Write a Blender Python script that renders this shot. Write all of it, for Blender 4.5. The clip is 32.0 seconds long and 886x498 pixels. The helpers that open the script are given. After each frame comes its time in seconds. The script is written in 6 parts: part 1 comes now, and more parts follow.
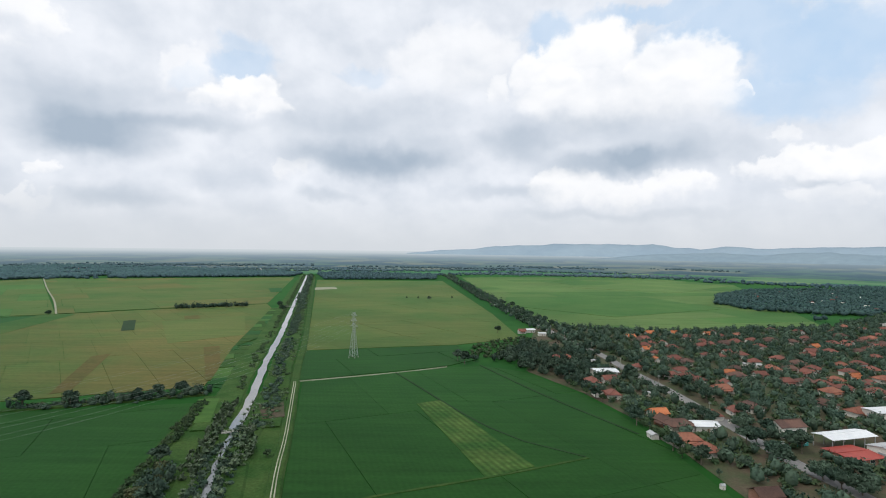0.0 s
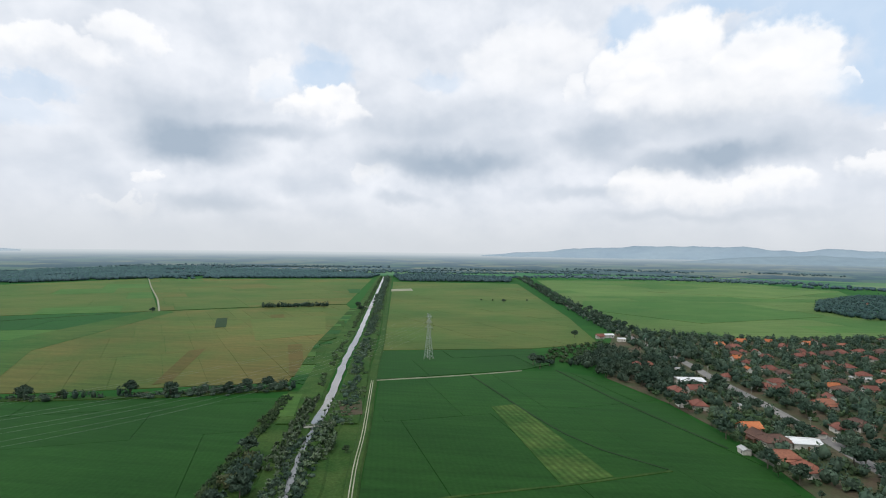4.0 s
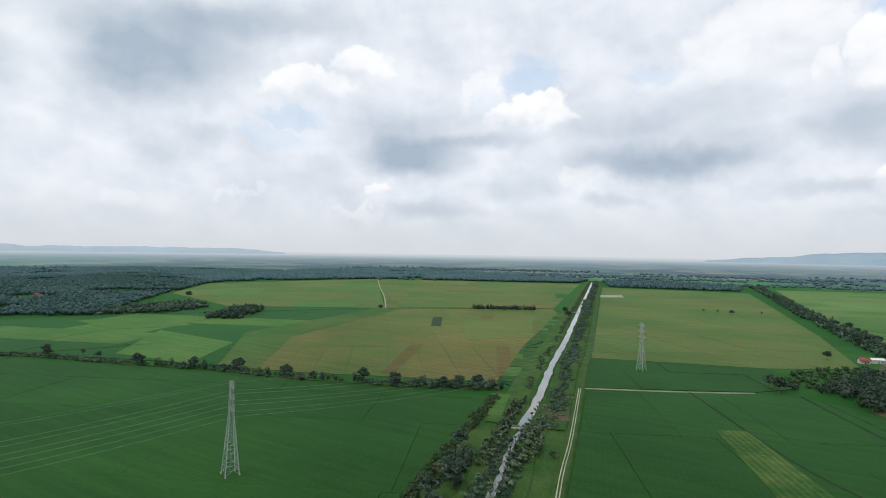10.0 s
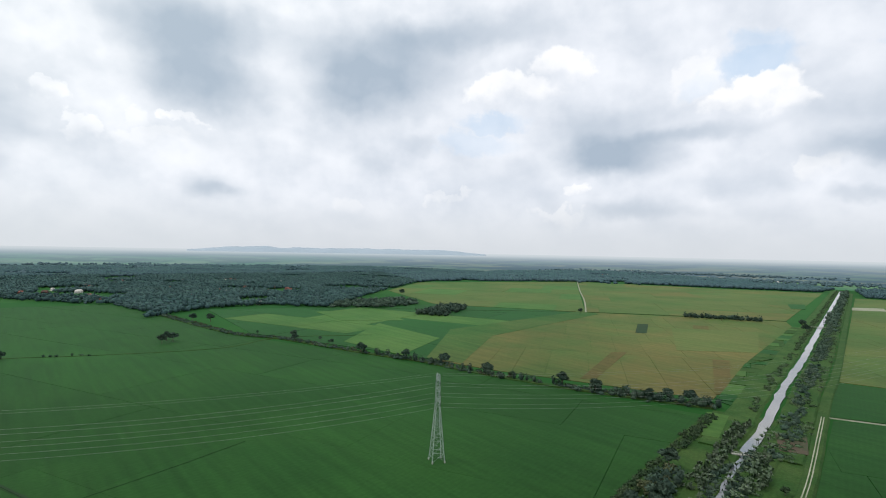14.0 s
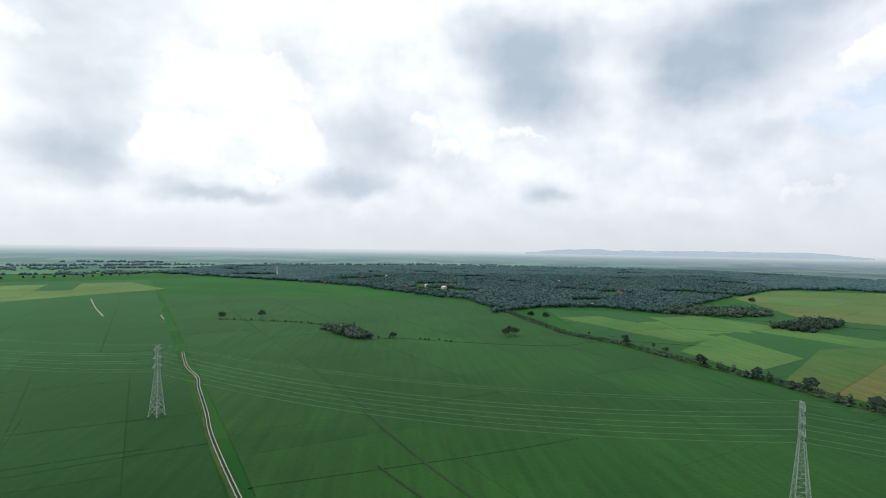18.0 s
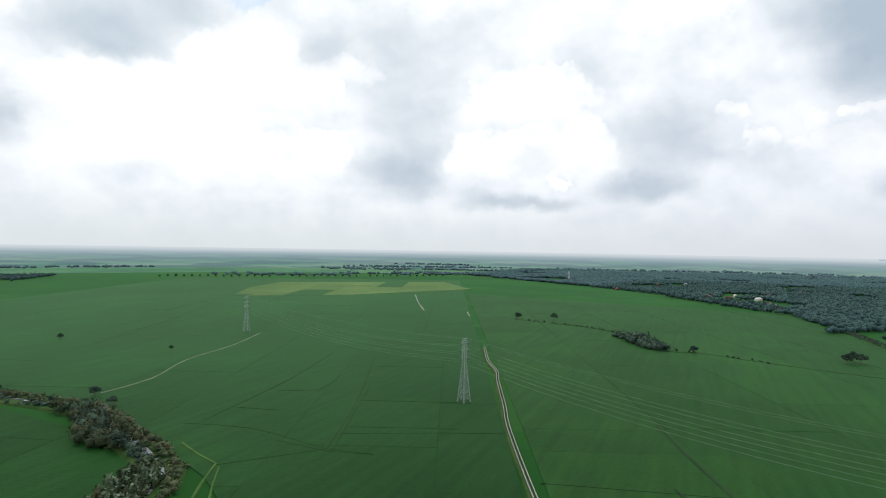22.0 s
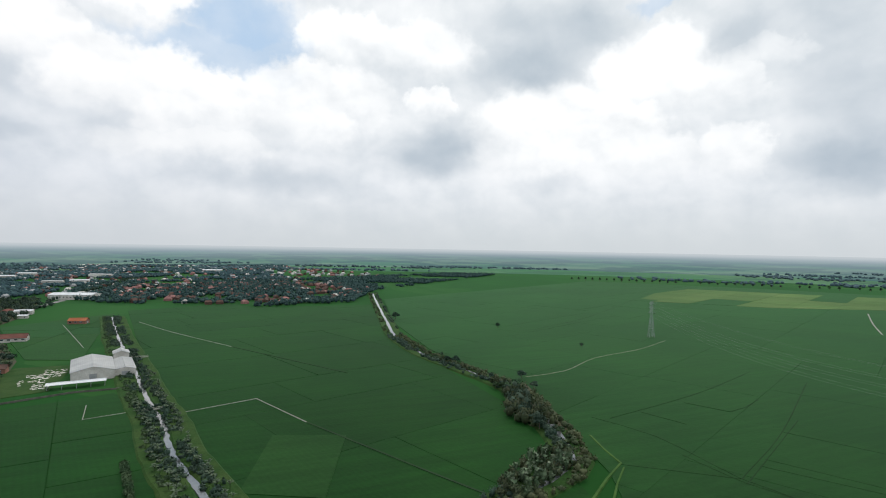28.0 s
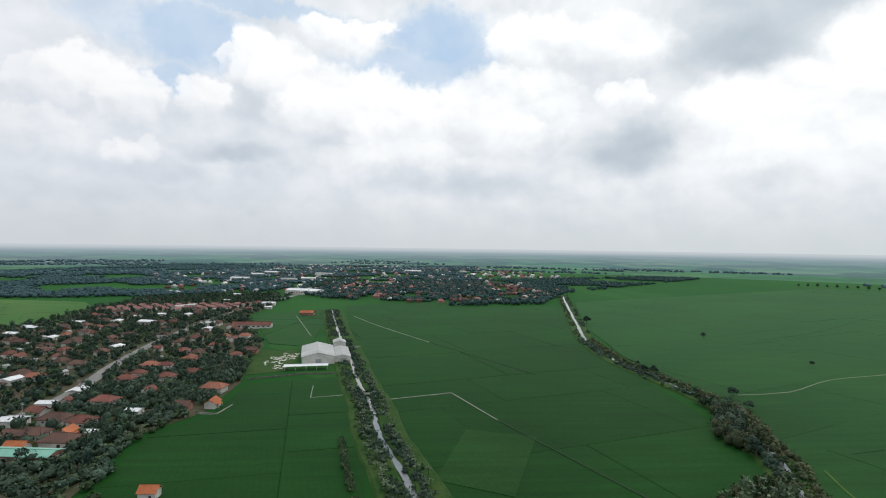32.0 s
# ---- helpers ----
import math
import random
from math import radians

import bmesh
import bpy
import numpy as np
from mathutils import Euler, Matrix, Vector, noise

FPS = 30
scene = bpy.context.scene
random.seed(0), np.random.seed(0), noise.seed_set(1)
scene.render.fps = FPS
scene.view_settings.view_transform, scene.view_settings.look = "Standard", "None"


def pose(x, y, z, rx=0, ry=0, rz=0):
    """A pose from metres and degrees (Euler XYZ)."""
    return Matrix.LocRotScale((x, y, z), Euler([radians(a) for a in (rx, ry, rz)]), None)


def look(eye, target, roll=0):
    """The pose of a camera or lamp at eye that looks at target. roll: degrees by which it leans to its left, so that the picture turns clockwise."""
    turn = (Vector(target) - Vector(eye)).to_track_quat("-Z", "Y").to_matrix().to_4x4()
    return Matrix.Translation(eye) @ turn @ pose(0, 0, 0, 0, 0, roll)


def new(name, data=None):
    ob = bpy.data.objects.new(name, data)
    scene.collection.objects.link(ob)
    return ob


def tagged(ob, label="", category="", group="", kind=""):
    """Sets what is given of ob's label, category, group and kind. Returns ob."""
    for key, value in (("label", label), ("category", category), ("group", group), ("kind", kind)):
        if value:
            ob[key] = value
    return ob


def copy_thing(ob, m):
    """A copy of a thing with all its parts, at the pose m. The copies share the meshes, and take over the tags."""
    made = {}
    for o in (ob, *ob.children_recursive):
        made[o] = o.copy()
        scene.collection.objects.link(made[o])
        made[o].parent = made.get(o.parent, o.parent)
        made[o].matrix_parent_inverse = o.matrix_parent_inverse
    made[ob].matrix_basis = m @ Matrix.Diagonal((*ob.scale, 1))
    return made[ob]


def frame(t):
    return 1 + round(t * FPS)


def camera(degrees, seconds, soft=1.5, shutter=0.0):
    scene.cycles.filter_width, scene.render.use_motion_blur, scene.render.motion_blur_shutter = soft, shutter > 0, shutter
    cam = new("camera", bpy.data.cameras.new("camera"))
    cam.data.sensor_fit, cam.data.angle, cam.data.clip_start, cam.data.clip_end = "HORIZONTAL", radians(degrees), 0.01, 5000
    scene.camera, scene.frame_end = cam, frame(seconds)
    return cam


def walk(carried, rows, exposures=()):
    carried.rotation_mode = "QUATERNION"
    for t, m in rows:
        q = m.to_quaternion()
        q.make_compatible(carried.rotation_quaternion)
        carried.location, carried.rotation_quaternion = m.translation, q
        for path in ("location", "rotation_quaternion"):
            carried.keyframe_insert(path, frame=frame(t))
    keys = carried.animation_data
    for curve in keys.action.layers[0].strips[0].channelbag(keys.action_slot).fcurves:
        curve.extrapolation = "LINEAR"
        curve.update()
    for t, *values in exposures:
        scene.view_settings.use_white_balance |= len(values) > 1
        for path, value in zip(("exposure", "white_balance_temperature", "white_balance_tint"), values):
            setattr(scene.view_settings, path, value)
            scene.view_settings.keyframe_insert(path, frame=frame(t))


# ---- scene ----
# ================= camera =================
cam = camera(78.86, 32.0, soft=1.0)
EYE = 90.0
# seconds, turn to the left, tilt, lean
PATH = (
    (0.0, -0.00, -0.01, -0.71), (0.5, 0.99, 0.03, -0.76),
    (1.0, 1.99, 0.05, -0.76), (1.5, 2.91, 0.07, -0.75),
    (2.0, 3.98, 0.09, -0.73), (2.5, 4.98, 0.11, -0.73),
    (3.0, 5.99, 0.12, -0.72), (3.5, 6.93, 0.14, -0.72),
    (5.5, 11.59, 0.18, -0.74), (6.0, 13.17, 0.21, -0.75),
    (6.5, 14.91, 0.23, -0.75), (7.0, 17.04, 0.24, -0.77),
    (7.5, 19.16, 0.25, -0.82), (8.0, 21.31, 0.25, -0.85),
    (8.5, 23.44, 0.26, -0.85), (9.0, 25.70, 0.28, -0.86),
    (9.5, 27.75, 0.30, -0.89), (10.0, 29.65, 0.30, -0.90),
    (10.5, 31.04, 0.31, -0.90), (11.0, 32.73, 0.31, -0.91),
    (11.5, 34.66, 0.31, -0.93), (12.0, 37.25, 0.30, -0.97),
    (12.5, 40.05, 0.28, -1.01), (13.0, 43.53, 0.24, -1.04),
    (13.5, 46.92, 0.20, -1.07), (14.0, 50.58, 0.17, -1.09),
    (14.5, 53.95, 0.14, -1.10), (16.5, 71.22, 0.07, -1.06),
    (17.0, 75.90, -0.03, -0.94), (17.5, 80.09, -0.09, -0.87),
    (18.0, 84.73, -0.12, -0.87), (18.5, 88.84, -0.11, -0.90),
    (19.0, 92.75, -0.09, -0.94), (19.5, 96.26, -0.07, -0.95),
    (20.0, 100.06, -0.06, -0.93), (20.5, 103.59, -0.05, -0.92),
    (21.0, 107.40, -0.06, -0.92), (21.5, 111.01, -0.06, -0.93),
    (22.0, 114.99, -0.07, -0.96), (22.5, 118.87, -0.07, -0.98),
    (23.0, 123.13, -0.07, -1.00), (23.5, 126.90, -0.08, -1.03),
    (24.0, 130.71, -0.10, -1.07), (24.5, 134.21, -0.12, -1.11),
    (25.0, 137.84, -0.15, -1.15), (25.5, 141.17, -0.17, -1.15),
    (26.0, 144.42, -0.19, -1.11), (26.5, 147.40, -0.22, -1.05),
    (28.5, 159.04, -0.26, -0.96), (29.0, 161.73, -0.29, -0.89),
    (29.5, 164.26, -0.30, -0.88), (30.0, 166.90, -0.31, -0.87),
    (30.5, 169.28, -0.33, -0.87), (31.0, 171.84, -0.33, -0.89),
    (31.5, 174.15, -0.33, -0.87), (32.0, 176.17, -0.33, -0.78),
)
walk(cam, [(t, pose(0, 0, EYE, 90 + tilt, lean, turn)) for t, turn, tilt, lean in PATH],
     exposures=((0, 0.0), (9, 0.0), (14, 0.04), (18, 0.10), (20, 0.12), (23, 0.0), (26, -0.14), (32, -0.14)))

# ================= sky and sun =================
SUN_TURN, SUN_UP = 140.0, 58.0      # degrees to the left of +y, and above the horizon


def build_world():
    w = bpy.data.worlds.new("cloudy_sky")
    scene.world = w
    w.use_nodes = True
    nt = w.node_tree
    nt.nodes.clear()
    N, L = nt.nodes, nt.links

    def put(sock, v):
        if isinstance(v, bpy.types.NodeSocket):
            L.new(v, sock)
        else:
            sock.default_value = v

    def m(op, a, b=0.0, c=0.0, clamp=False):
        n = N.new("ShaderNodeMath")
        n.operation, n.use_clamp = op, clamp
        for sock, v in zip(n.inputs, (a, b, c)):
            put(sock, v)
        return n.outputs[0]

    def vm(op, a, b=(0, 0, 0)):
        n = N.new("ShaderNodeVectorMath")
        n.operation = op
        put(n.inputs[0], a)
        put(n.inputs["Scale" if op == "SCALE" else 1], b)
        return n.outputs["Value"] if op in ("LENGTH", "DOT_PRODUCT") else n.outputs[0]

    def xyz(x, y, z=0.0):
        n = N.new("ShaderNodeCombineXYZ")
        for sock, v in zip(n.inputs, (x, y, z)):
            put(sock, v)
        return n.outputs[0]

    def smooth(v, lo, hi, a=0.0, b=1.0):
        n = N.new("ShaderNodeMapRange")
        n.interpolation_type = "SMOOTHSTEP"
        put(n.inputs[0], v)
        for i, q in enumerate((lo, hi, a, b)):
            n.inputs[i + 1].default_value = q
        return n.outputs[0]

    def fbm(vec, scale, detail=8.0, rough=0.55, warp=0.0):
        n = N.new("ShaderNodeTexNoise")
        put(n.inputs["Vector"], vec)
        n.inputs["Scale"].default_value, n.inputs["Detail"].default_value = scale, detail
        n.inputs["Roughness"].default_value, n.inputs["Distortion"].default_value = rough, warp
        return n

    def mix(f, a, b):
        n = N.new("ShaderNodeMix")
        n.data_type = "RGBA"
        put(n.inputs[0], f)
        put(n.inputs[6], a)
        put(n.inputs[7], b)
        return n.outputs[2]

    way = N.new("ShaderNodeTexCoord").outputs["Generated"]
    sep = N.new("ShaderNodeSeparateXYZ")
    L.new(way, sep.inputs[0])
    deg = 180 / math.pi
    # the sky's own plane: degrees round (from the mid of the sweep) and degrees up
    turned = vm("NORMALIZE", way)
    c, s = math.cos(radians(88)), math.sin(radians(88))
    ahead = vm("DOT_PRODUCT", turned, (-s, c, 0))
    side = vm("DOT_PRODUCT", turned, (-c, -s, 0))
    az = m("MULTIPLY", m("ARCTAN2", side, ahead), deg)
    el = m("MULTIPLY", m("ARCSINE", sep.outputs[2]), deg)
    flat = xyz(az, el)
    # the outlines bulge: broad swells, billows and a fine ragged rim
    swell, billow, rim = fbm(flat, 0.09, 2.0, 0.5), fbm(flat, 0.30, 3.0, 0.55), fbm(flat, 1.1, 4.0, 0.6)
    push = vm("MULTIPLY", vm("SUBTRACT", swell.outputs["Color"], (0.5, 0.5, 0.5)), (6.0, 3.4, 0))
    push2 = vm("MULTIPLY", vm("SUBTRACT", billow.outputs["Color"], (0.5, 0.5, 0.5)), (4.2, 3.6, 0))
    push3 = vm("MULTIPLY", vm("SUBTRACT", rim.outputs["Color"], (0.5, 0.5, 0.5)), (1.6, 1.4, 0))
    loose = vm("ADD", flat, vm("ADD", push, vm("MULTIPLY", push2, (0.7, 0.7, 0))))
    bent = vm("ADD", vm("ADD", flat, push), vm("ADD", push2, push3))

    def heap_group(name, lo, hi, how, crisp_top):
        """One soft-edged heap at a place of the sky, joined to those before it."""
        g = bpy.data.node_groups.new(name, "ShaderNodeTree")
        for label, kind, way_in in (("At", "NodeSocketVector", "INPUT"), ("Size", "NodeSocketVector", "INPUT"), ("Sky", "NodeSocketVector", "INPUT"),
                                    ("Strength", "NodeSocketFloat", "INPUT"), ("Before", "NodeSocketFloat", "INPUT"), ("Sum", "NodeSocketFloat", "OUTPUT")):
            g.interface.new_socket(name=label, in_out=way_in, socket_type=kind)
        gi, go = g.nodes.new("NodeGroupInput"), g.nodes.new("NodeGroupOutput")

        def node(kind, op, *ins):
            n = g.nodes.new(kind)
            n.operation = op
            for sock, v in ins:
                if isinstance(v, bpy.types.NodeSocket):
                    g.links.new(v, n.inputs[sock])
                else:
                    n.inputs[sock].default_value = v
            return n

        def soft(v, low, high, c, d):
            n = g.nodes.new("ShaderNodeMapRange")
            n.interpolation_type = "SMOOTHSTEP"
            for i, q in enumerate((v, low, high, c, d)):
                if isinstance(q, bpy.types.NodeSocket):
                    g.links.new(q, n.inputs[i])
                else:
                    n.inputs[i].default_value = q
            return n.outputs[0]

        # a hair's shift by the sum so far keeps the heaps in order
        hair = node("ShaderNodeVectorMath", "SCALE", (0, (1e-6, 1e-6, 0)), ("Scale", gi.outputs["Before"])).outputs[0]
        at = node("ShaderNodeVectorMath", "ADD", (0, gi.outputs["Sky"]), (1, hair)).outputs[0]
        off = node("ShaderNodeVectorMath", "SUBTRACT", (0, at), (1, gi.outputs["At"])).outputs[0]
        off = node("ShaderNodeVectorMath", "DIVIDE", (0, off), (1, gi.outputs["Size"])).outputs[0]
        v = soft(node("ShaderNodeVectorMath", "LENGTH", (0, off)).outputs["Value"], lo, hi, gi.outputs["Strength"], 0.0)
        if crisp_top:
            rise = node("ShaderNodeVectorMath", "DOT_PRODUCT", (0, off), (1, (0, 1, 0))).outputs["Value"]
            v = node("ShaderNodeMath", "MULTIPLY", (0, v), (1, soft(rise, -1.0, 0.25, 0.0, 1.0))).outputs[0]
        g.links.new(node("ShaderNodeMath", how, (0, gi.outputs["Before"]), (1, v)).outputs[0], go.inputs[0])
        return g

    def heap(rows, group, base):
        total = 0.0
        for a, e, ra, re, k in rows:
            n = N.new("ShaderNodeGroup")
            n.node_tree = group
            for sock, v in zip(n.inputs, ((a - 88, e, 0), (ra, re, 1), base, k, total)):
                put(sock, v)
            total = n.outputs[0]
        return total

    blue = heap(BLUES, heap_group("gap", 0.55, 1.2, "MAXIMUM", False), bent)
    white = heap(WHITES, heap_group("bright_heap", 0.78, 1.08, "MAXIMUM", True), bent)
    grey = m("MINIMUM", heap(GREYS, heap_group("grey_underside", 0.2, 1.5, "ADD", False), loose), 1.2)
    # billows: depth of cloud here and a little higher up, so that tops are lit and undersides dim
    here = vm("ADD", xyz(az, m("MULTIPLY", el, 1.35)), vm("MULTIPLY", push2, (0.4, 0.4, 0)))
    up = vm("ADD", here, (-0.5, 1.2, 0))

    def density(vec, detail):
        return fbm(vec, 0.085, detail, 0.5).outputs[0]

    big, above = density(here, 6.0), density(up, 4.0)
    slope = m("SUBTRACT", big, above)
    small = fbm(flat, 0.20, 4.0, 0.5).outputs[0]
    # brighter towards the sun's quarter
    sd = Vector((-math.sin(radians(SUN_TURN)) * math.cos(radians(SUN_UP)), math.cos(radians(SUN_TURN)) * math.cos(radians(SUN_UP)), math.sin(radians(SUN_UP))))
    glow = smooth(vm("DOT_PRODUCT", turned, tuple(sd)), 0.1, 1.0)
    sky = N.new("ShaderNodeTexSky")
    sky.sky_type, sky.sun_disc = "NISHITA", False
    sky.sun_elevation, sky.sun_rotation = radians(SUN_UP), radians(-SUN_TURN)
    sky.air_density, sky.dust_density = 1.0, 2.5
    clear = mix(0.86, vm("MULTIPLY", sky.outputs[0], (0.10, 0.10, 0.10)), (0.56, 0.75, 0.98, 1))
    # the veil that fills the sky between the heaps
    tone = m("ADD", m("ADD", 0.55, m("MULTIPLY", m("SUBTRACT", small, 0.5), 0.9)), m("MULTIPLY", slope, 1.5))
    tone = smooth(tone, 0.0, 1.0)
    veil = mix(tone, mix(glow, (0.63, 0.69, 0.78, 1), (0.74, 0.81, 0.86, 1)), mix(glow, (0.91, 0.94, 1.0, 1), (1.12, 1.14, 1.15, 1)))
    cover = m("SUBTRACT", 1.0, m("MULTIPLY", blue, smooth(small, 0.30, 0.62, 1.0, 0.80)))
    col = mix(cover, clear, veil)
    # bright heaps, faintly modelled
    fair = smooth(m("ADD", 0.72, m("MULTIPLY", slope, 2.2)), 0.25, 0.85)
    lit = mix(fair, mix(glow, (0.80, 0.84, 0.91, 1), (0.94, 0.97, 0.99, 1)), mix(glow, (1.03, 1.03, 1.04, 1), (1.28, 1.29, 1.29, 1)))
    col = mix(m("MULTIPLY", white, 0.92), col, lit)
    # grey undersides
    dim = mix(glow, (0.41, 0.495, 0.60, 1), (0.50, 0.59, 0.67, 1))
    shade = m("MULTIPLY", grey, smooth(m("ADD", small, m("MULTIPLY", slope, -1.0)), 0.18, 0.75, 0.72, 0.98))
    col = mix(shade, col, dim)
    # pale air over the horizon
    low = smooth(el, -0.8, 7.0, 0.9, 0.0)
    col = mix(low, col, mix(glow, (0.655, 0.69, 0.73, 1), (0.715, 0.78, 0.795, 1)))
    bg = N.new("ShaderNodeBackground")
    L.new(col, bg.inputs[0])
    bg.inputs[1].default_value = 1.0
    out = N.new("ShaderNodeOutputWorld")
    L.new(bg.outputs[0], out.inputs[0])


# turn, height, half width, half height (degrees), strength of the gaps, bright heaps and grey undersides
BLUE_GAPS_A = (
    (-35.9, 18.3, 7.9, 4, 1), (-32.7, 14.8, 6.8, 3.3, 0.8), (-27.7, 19.8, 8, 2.8, 0.9), (-25.8, 22.2, 12.6, 1.2, 0.8), (-10.8, 21, 3.5, 2.1, 0.8),
    (8.8, 17.2, 2.9, 1.4, 0.4), (10.3, 16.6, 2.2, 0.8, 0.3), (20.6, 17.3, 3.2, 2, 0.7), (20.8, 18.6, 2.4, 1.6, 0.5), (25.2, 16.4, 2, 1.2, 0.4),
    (45.2, 13.5, 4, 1, 0.5),
)
BLUE_GAPS_B = (
    (47.8, 11.6, 4.6, 1.3, 0.35), (134.4, 23.5, 2.6, 1.1, 0.6), (174.2, 16.7, 4.8, 1.4, 0.7), (174.9, 19.3, 5.8, 1.6, 0.8), (176.7, 20.9, 6.6, 3.1, 1),
    (177, 16.3, 3.8, 0.9, 0.4), (180.3, 18.2, 9.5, 2.2, 0.8), (194.1, 22.3, 10.8, 1.2, 0.7), (201.8, 19.2, 7.3, 2.9, 0.9), (204.2, 15.4, 2.8, 2, 0.8),
    (207.8, 19.5, 5.2, 1.8, 0.5),
)
WHITE_HEAPS_A = (
    (-38.5, 8.3, 4.1, 2, 1), (-36.1, 5.5, 3.9, 1.4, 0.7), (-34.5, 7.8, 3.7, 2, 1), (-32.1, 10.5, 1.4, 1, 0.6), (-30.6, 7.6, 2.7, 1.5, 0.9),
    (-28.7, 15.3, 1.2, 0.8, 0.7), (-23.5, 6.1, 4, 1.6, 0.85), (-22.9, 16.7, 5.1, 3.8, 1), (-18.2, 14.8, 11.3, 3.7, 0.85), (-17.5, 5.7, 4.9, 1.8, 0.85),
    (-15.4, 18.9, 5, 3.5, 1), (-12.7, 6.3, 4.6, 2.1, 0.9), (-11.1, 17.3, 4.3, 3, 1), (-4.9, 16.4, 2, 2.1, 0.8), (-0.7, 18.6, 7.2, 4.6, 0.6),
    (15.6, 7.3, 2.3, 1.1, 0.6), (17.8, 13.3, 2.3, 1.4, 0.8), (20.5, 14.6, 3.9, 1.7, 1),
)
WHITE_HEAPS_B = (
    (25.7, 16.6, 2.5, 2.6, 0.5), (37.3, 7, 1.6, 0.8, 0.9), (37.5, 18.1, 2, 1.3, 0.7), (37.6, 7.2, 1.2, 0.8, 0.8), (38.2, 18.5, 2.6, 1.9, 0.8),
    (38.7, 4.3, 1, 1.3, 0.6), (39, 4.2, 2.4, 0.7, 0.45), (43.7, 16.5, 5.7, 1.7, 0.9), (50.5, 5.9, 2.6, 0.6, 0.5), (61, 4.7, 1.7, 1.3, 0.3),
    (76.8, 11.8, 2, 0.5, 0.7), (79.7, 9.8, 3.6, 1.2, 0.35), (80.6, 11.3, 1.3, 1, 0.3), (84.5, 10.1, 1.3, 1.2, 0.5), (87, 12.3, 1.9, 1.1, 0.6),
    (87.2, 13.2, 0.7, 0.6, 0.5), (92.5, 22.4, 5.3, 3, 0.7), (99.8, 10.1, 2.8, 3.4, 0.6),
)
WHITE_HEAPS_C = (
    (100.4, 10.6, 1.2, 1.1, 0.8), (102.9, 7.2, 0.9, 0.9, 0.8), (104.8, 13.8, 5.2, 3.9, 0.5), (104.8, 17.9, 4.6, 1.1, 0.7), (105.8, 9.6, 5.7, 3.3, 0.8),
    (105.8, 15.5, 7.3, 3.4, 0.9), (106.3, 15.3, 2.8, 2.6, 0.7), (109.7, 10.3, 2.5, 2, 0.6), (110, 10.1, 3.7, 2.3, 0.5), (110.7, 15.8, 3.1, 1.1, 0.7),
    (111.3, 9.7, 3.4, 2.6, 0.9), (111.4, 14.8, 2.6, 1.9, 0.7), (125, 17, 3.6, 1.6, 0.5), (128.2, 9, 3.3, 2.8, 0.6), (128.6, 14.9, 2.9, 2.3, 0.5),
    (134.9, 16.7, 6.1, 5.1, 1), (139.4, 9.2, 9.5, 2.9, 0.7), (143.7, 11.7, 11.3, 5.4, 1),
)
WHITE_HEAPS_D = (
    (157.9, 15.1, 2.6, 1.7, 0.9), (159.1, 19.7, 6.2, 3.6, 0.8), (166.7, 20.2, 5.1, 2.9, 0.8), (169.1, 14.9, 8.4, 4.1, 0.9), (172.4, 12.5, 7.7, 3.4, 0.8),
    (180.2, 12.9, 7.1, 4, 1), (181.3, 9.4, 8.9, 2.3, 0.6), (186.8, 21.4, 5.2, 1.4, 1), (187.3, 14.3, 8, 4.4, 1), (193, 16.6, 4.4, 3.4, 1),
    (196.2, 17.5, 2.9, 3.2, 1), (199.3, 17.7, 1.1, 1.1, 0.8), (201, 14.1, 3, 2.3, 0.9), (206, 8.4, 2.4, 1.3, 0.7), (207.3, 13.2, 3.1, 2.9, 0.9),
    (209.9, 14.5, 4.1, 2.9, 1), (212.7, 13.3, 2.5, 2.3, 0.6), (213.4, 9, 4.6, 2.3, 0.5),
)
GREY_BASES_A = (
    (-34.1, 6.6, 2.1, 0.4, 0.4), (-23.5, 3.5, 7.6, 0.7, 0.3), (-22.4, 10.1, 6.1, 1.6, 0.5), (-19.8, 12.8, 7.9, 1.6, 0.25), (-17.7, 8.8, 7.6, 1.4, 0.9),
    (-12.7, 3.8, 5.7, 0.6, 0.35), (-12.6, 12, 8, 1.7, 0.4), (-6.8, 10.6, 4.1, 1.4, 0.55), (-5.7, 6.1, 4.7, 0.9, 0.45), (1.6, 10.1, 3.6, 1.7, 0.5),
    (5.2, 13.2, 8.3, 2.3, 0.35), (8.1, 8.8, 8.2, 1.6, 1), (12.1, 5.3, 3.4, 0.6, 0.5), (12.2, 11.5, 6.9, 2.3, 0.35), (22, 7, 5.2, 1.1, 0.3),
    (25.6, 11.9, 5.4, 0.9, 0.5), (30.7, 4.3, 5.3, 0.9, 0.35),
)
GREY_BASES_B = (
    (31.6, 13, 6.5, 2.4, 0.35), (32, 4.7, 5.3, 1.2, 0.35), (32.5, 10, 5.6, 2, 1), (35.8, 11.7, 4.8, 2.8, 0.45), (45.7, 7.3, 6.4, 2.8, 0.25),
    (48, 22.2, 7.7, 1.9, 0.7), (53.7, 11.3, 1.4, 0.9, 0.3), (56.9, 8.9, 2.6, 1.2, 0.45), (57.5, 19.7, 8.7, 3.4, 1), (58.7, 15.6, 5.1, 2.8, 0.9),
    (60.2, 3.2, 4.1, 1, 0.25), (63.2, 16.5, 3.8, 3.7, 0.5), (74.2, 5.8, 2.3, 0.8, 0.4), (74.3, 15.1, 6, 2.8, 0.8), (74.4, 6.2, 2.4, 1.3, 0.4),
    (75.4, 17.5, 5, 4.5, 0.4), (76.2, 10.5, 3.9, 1, 0.25),
)
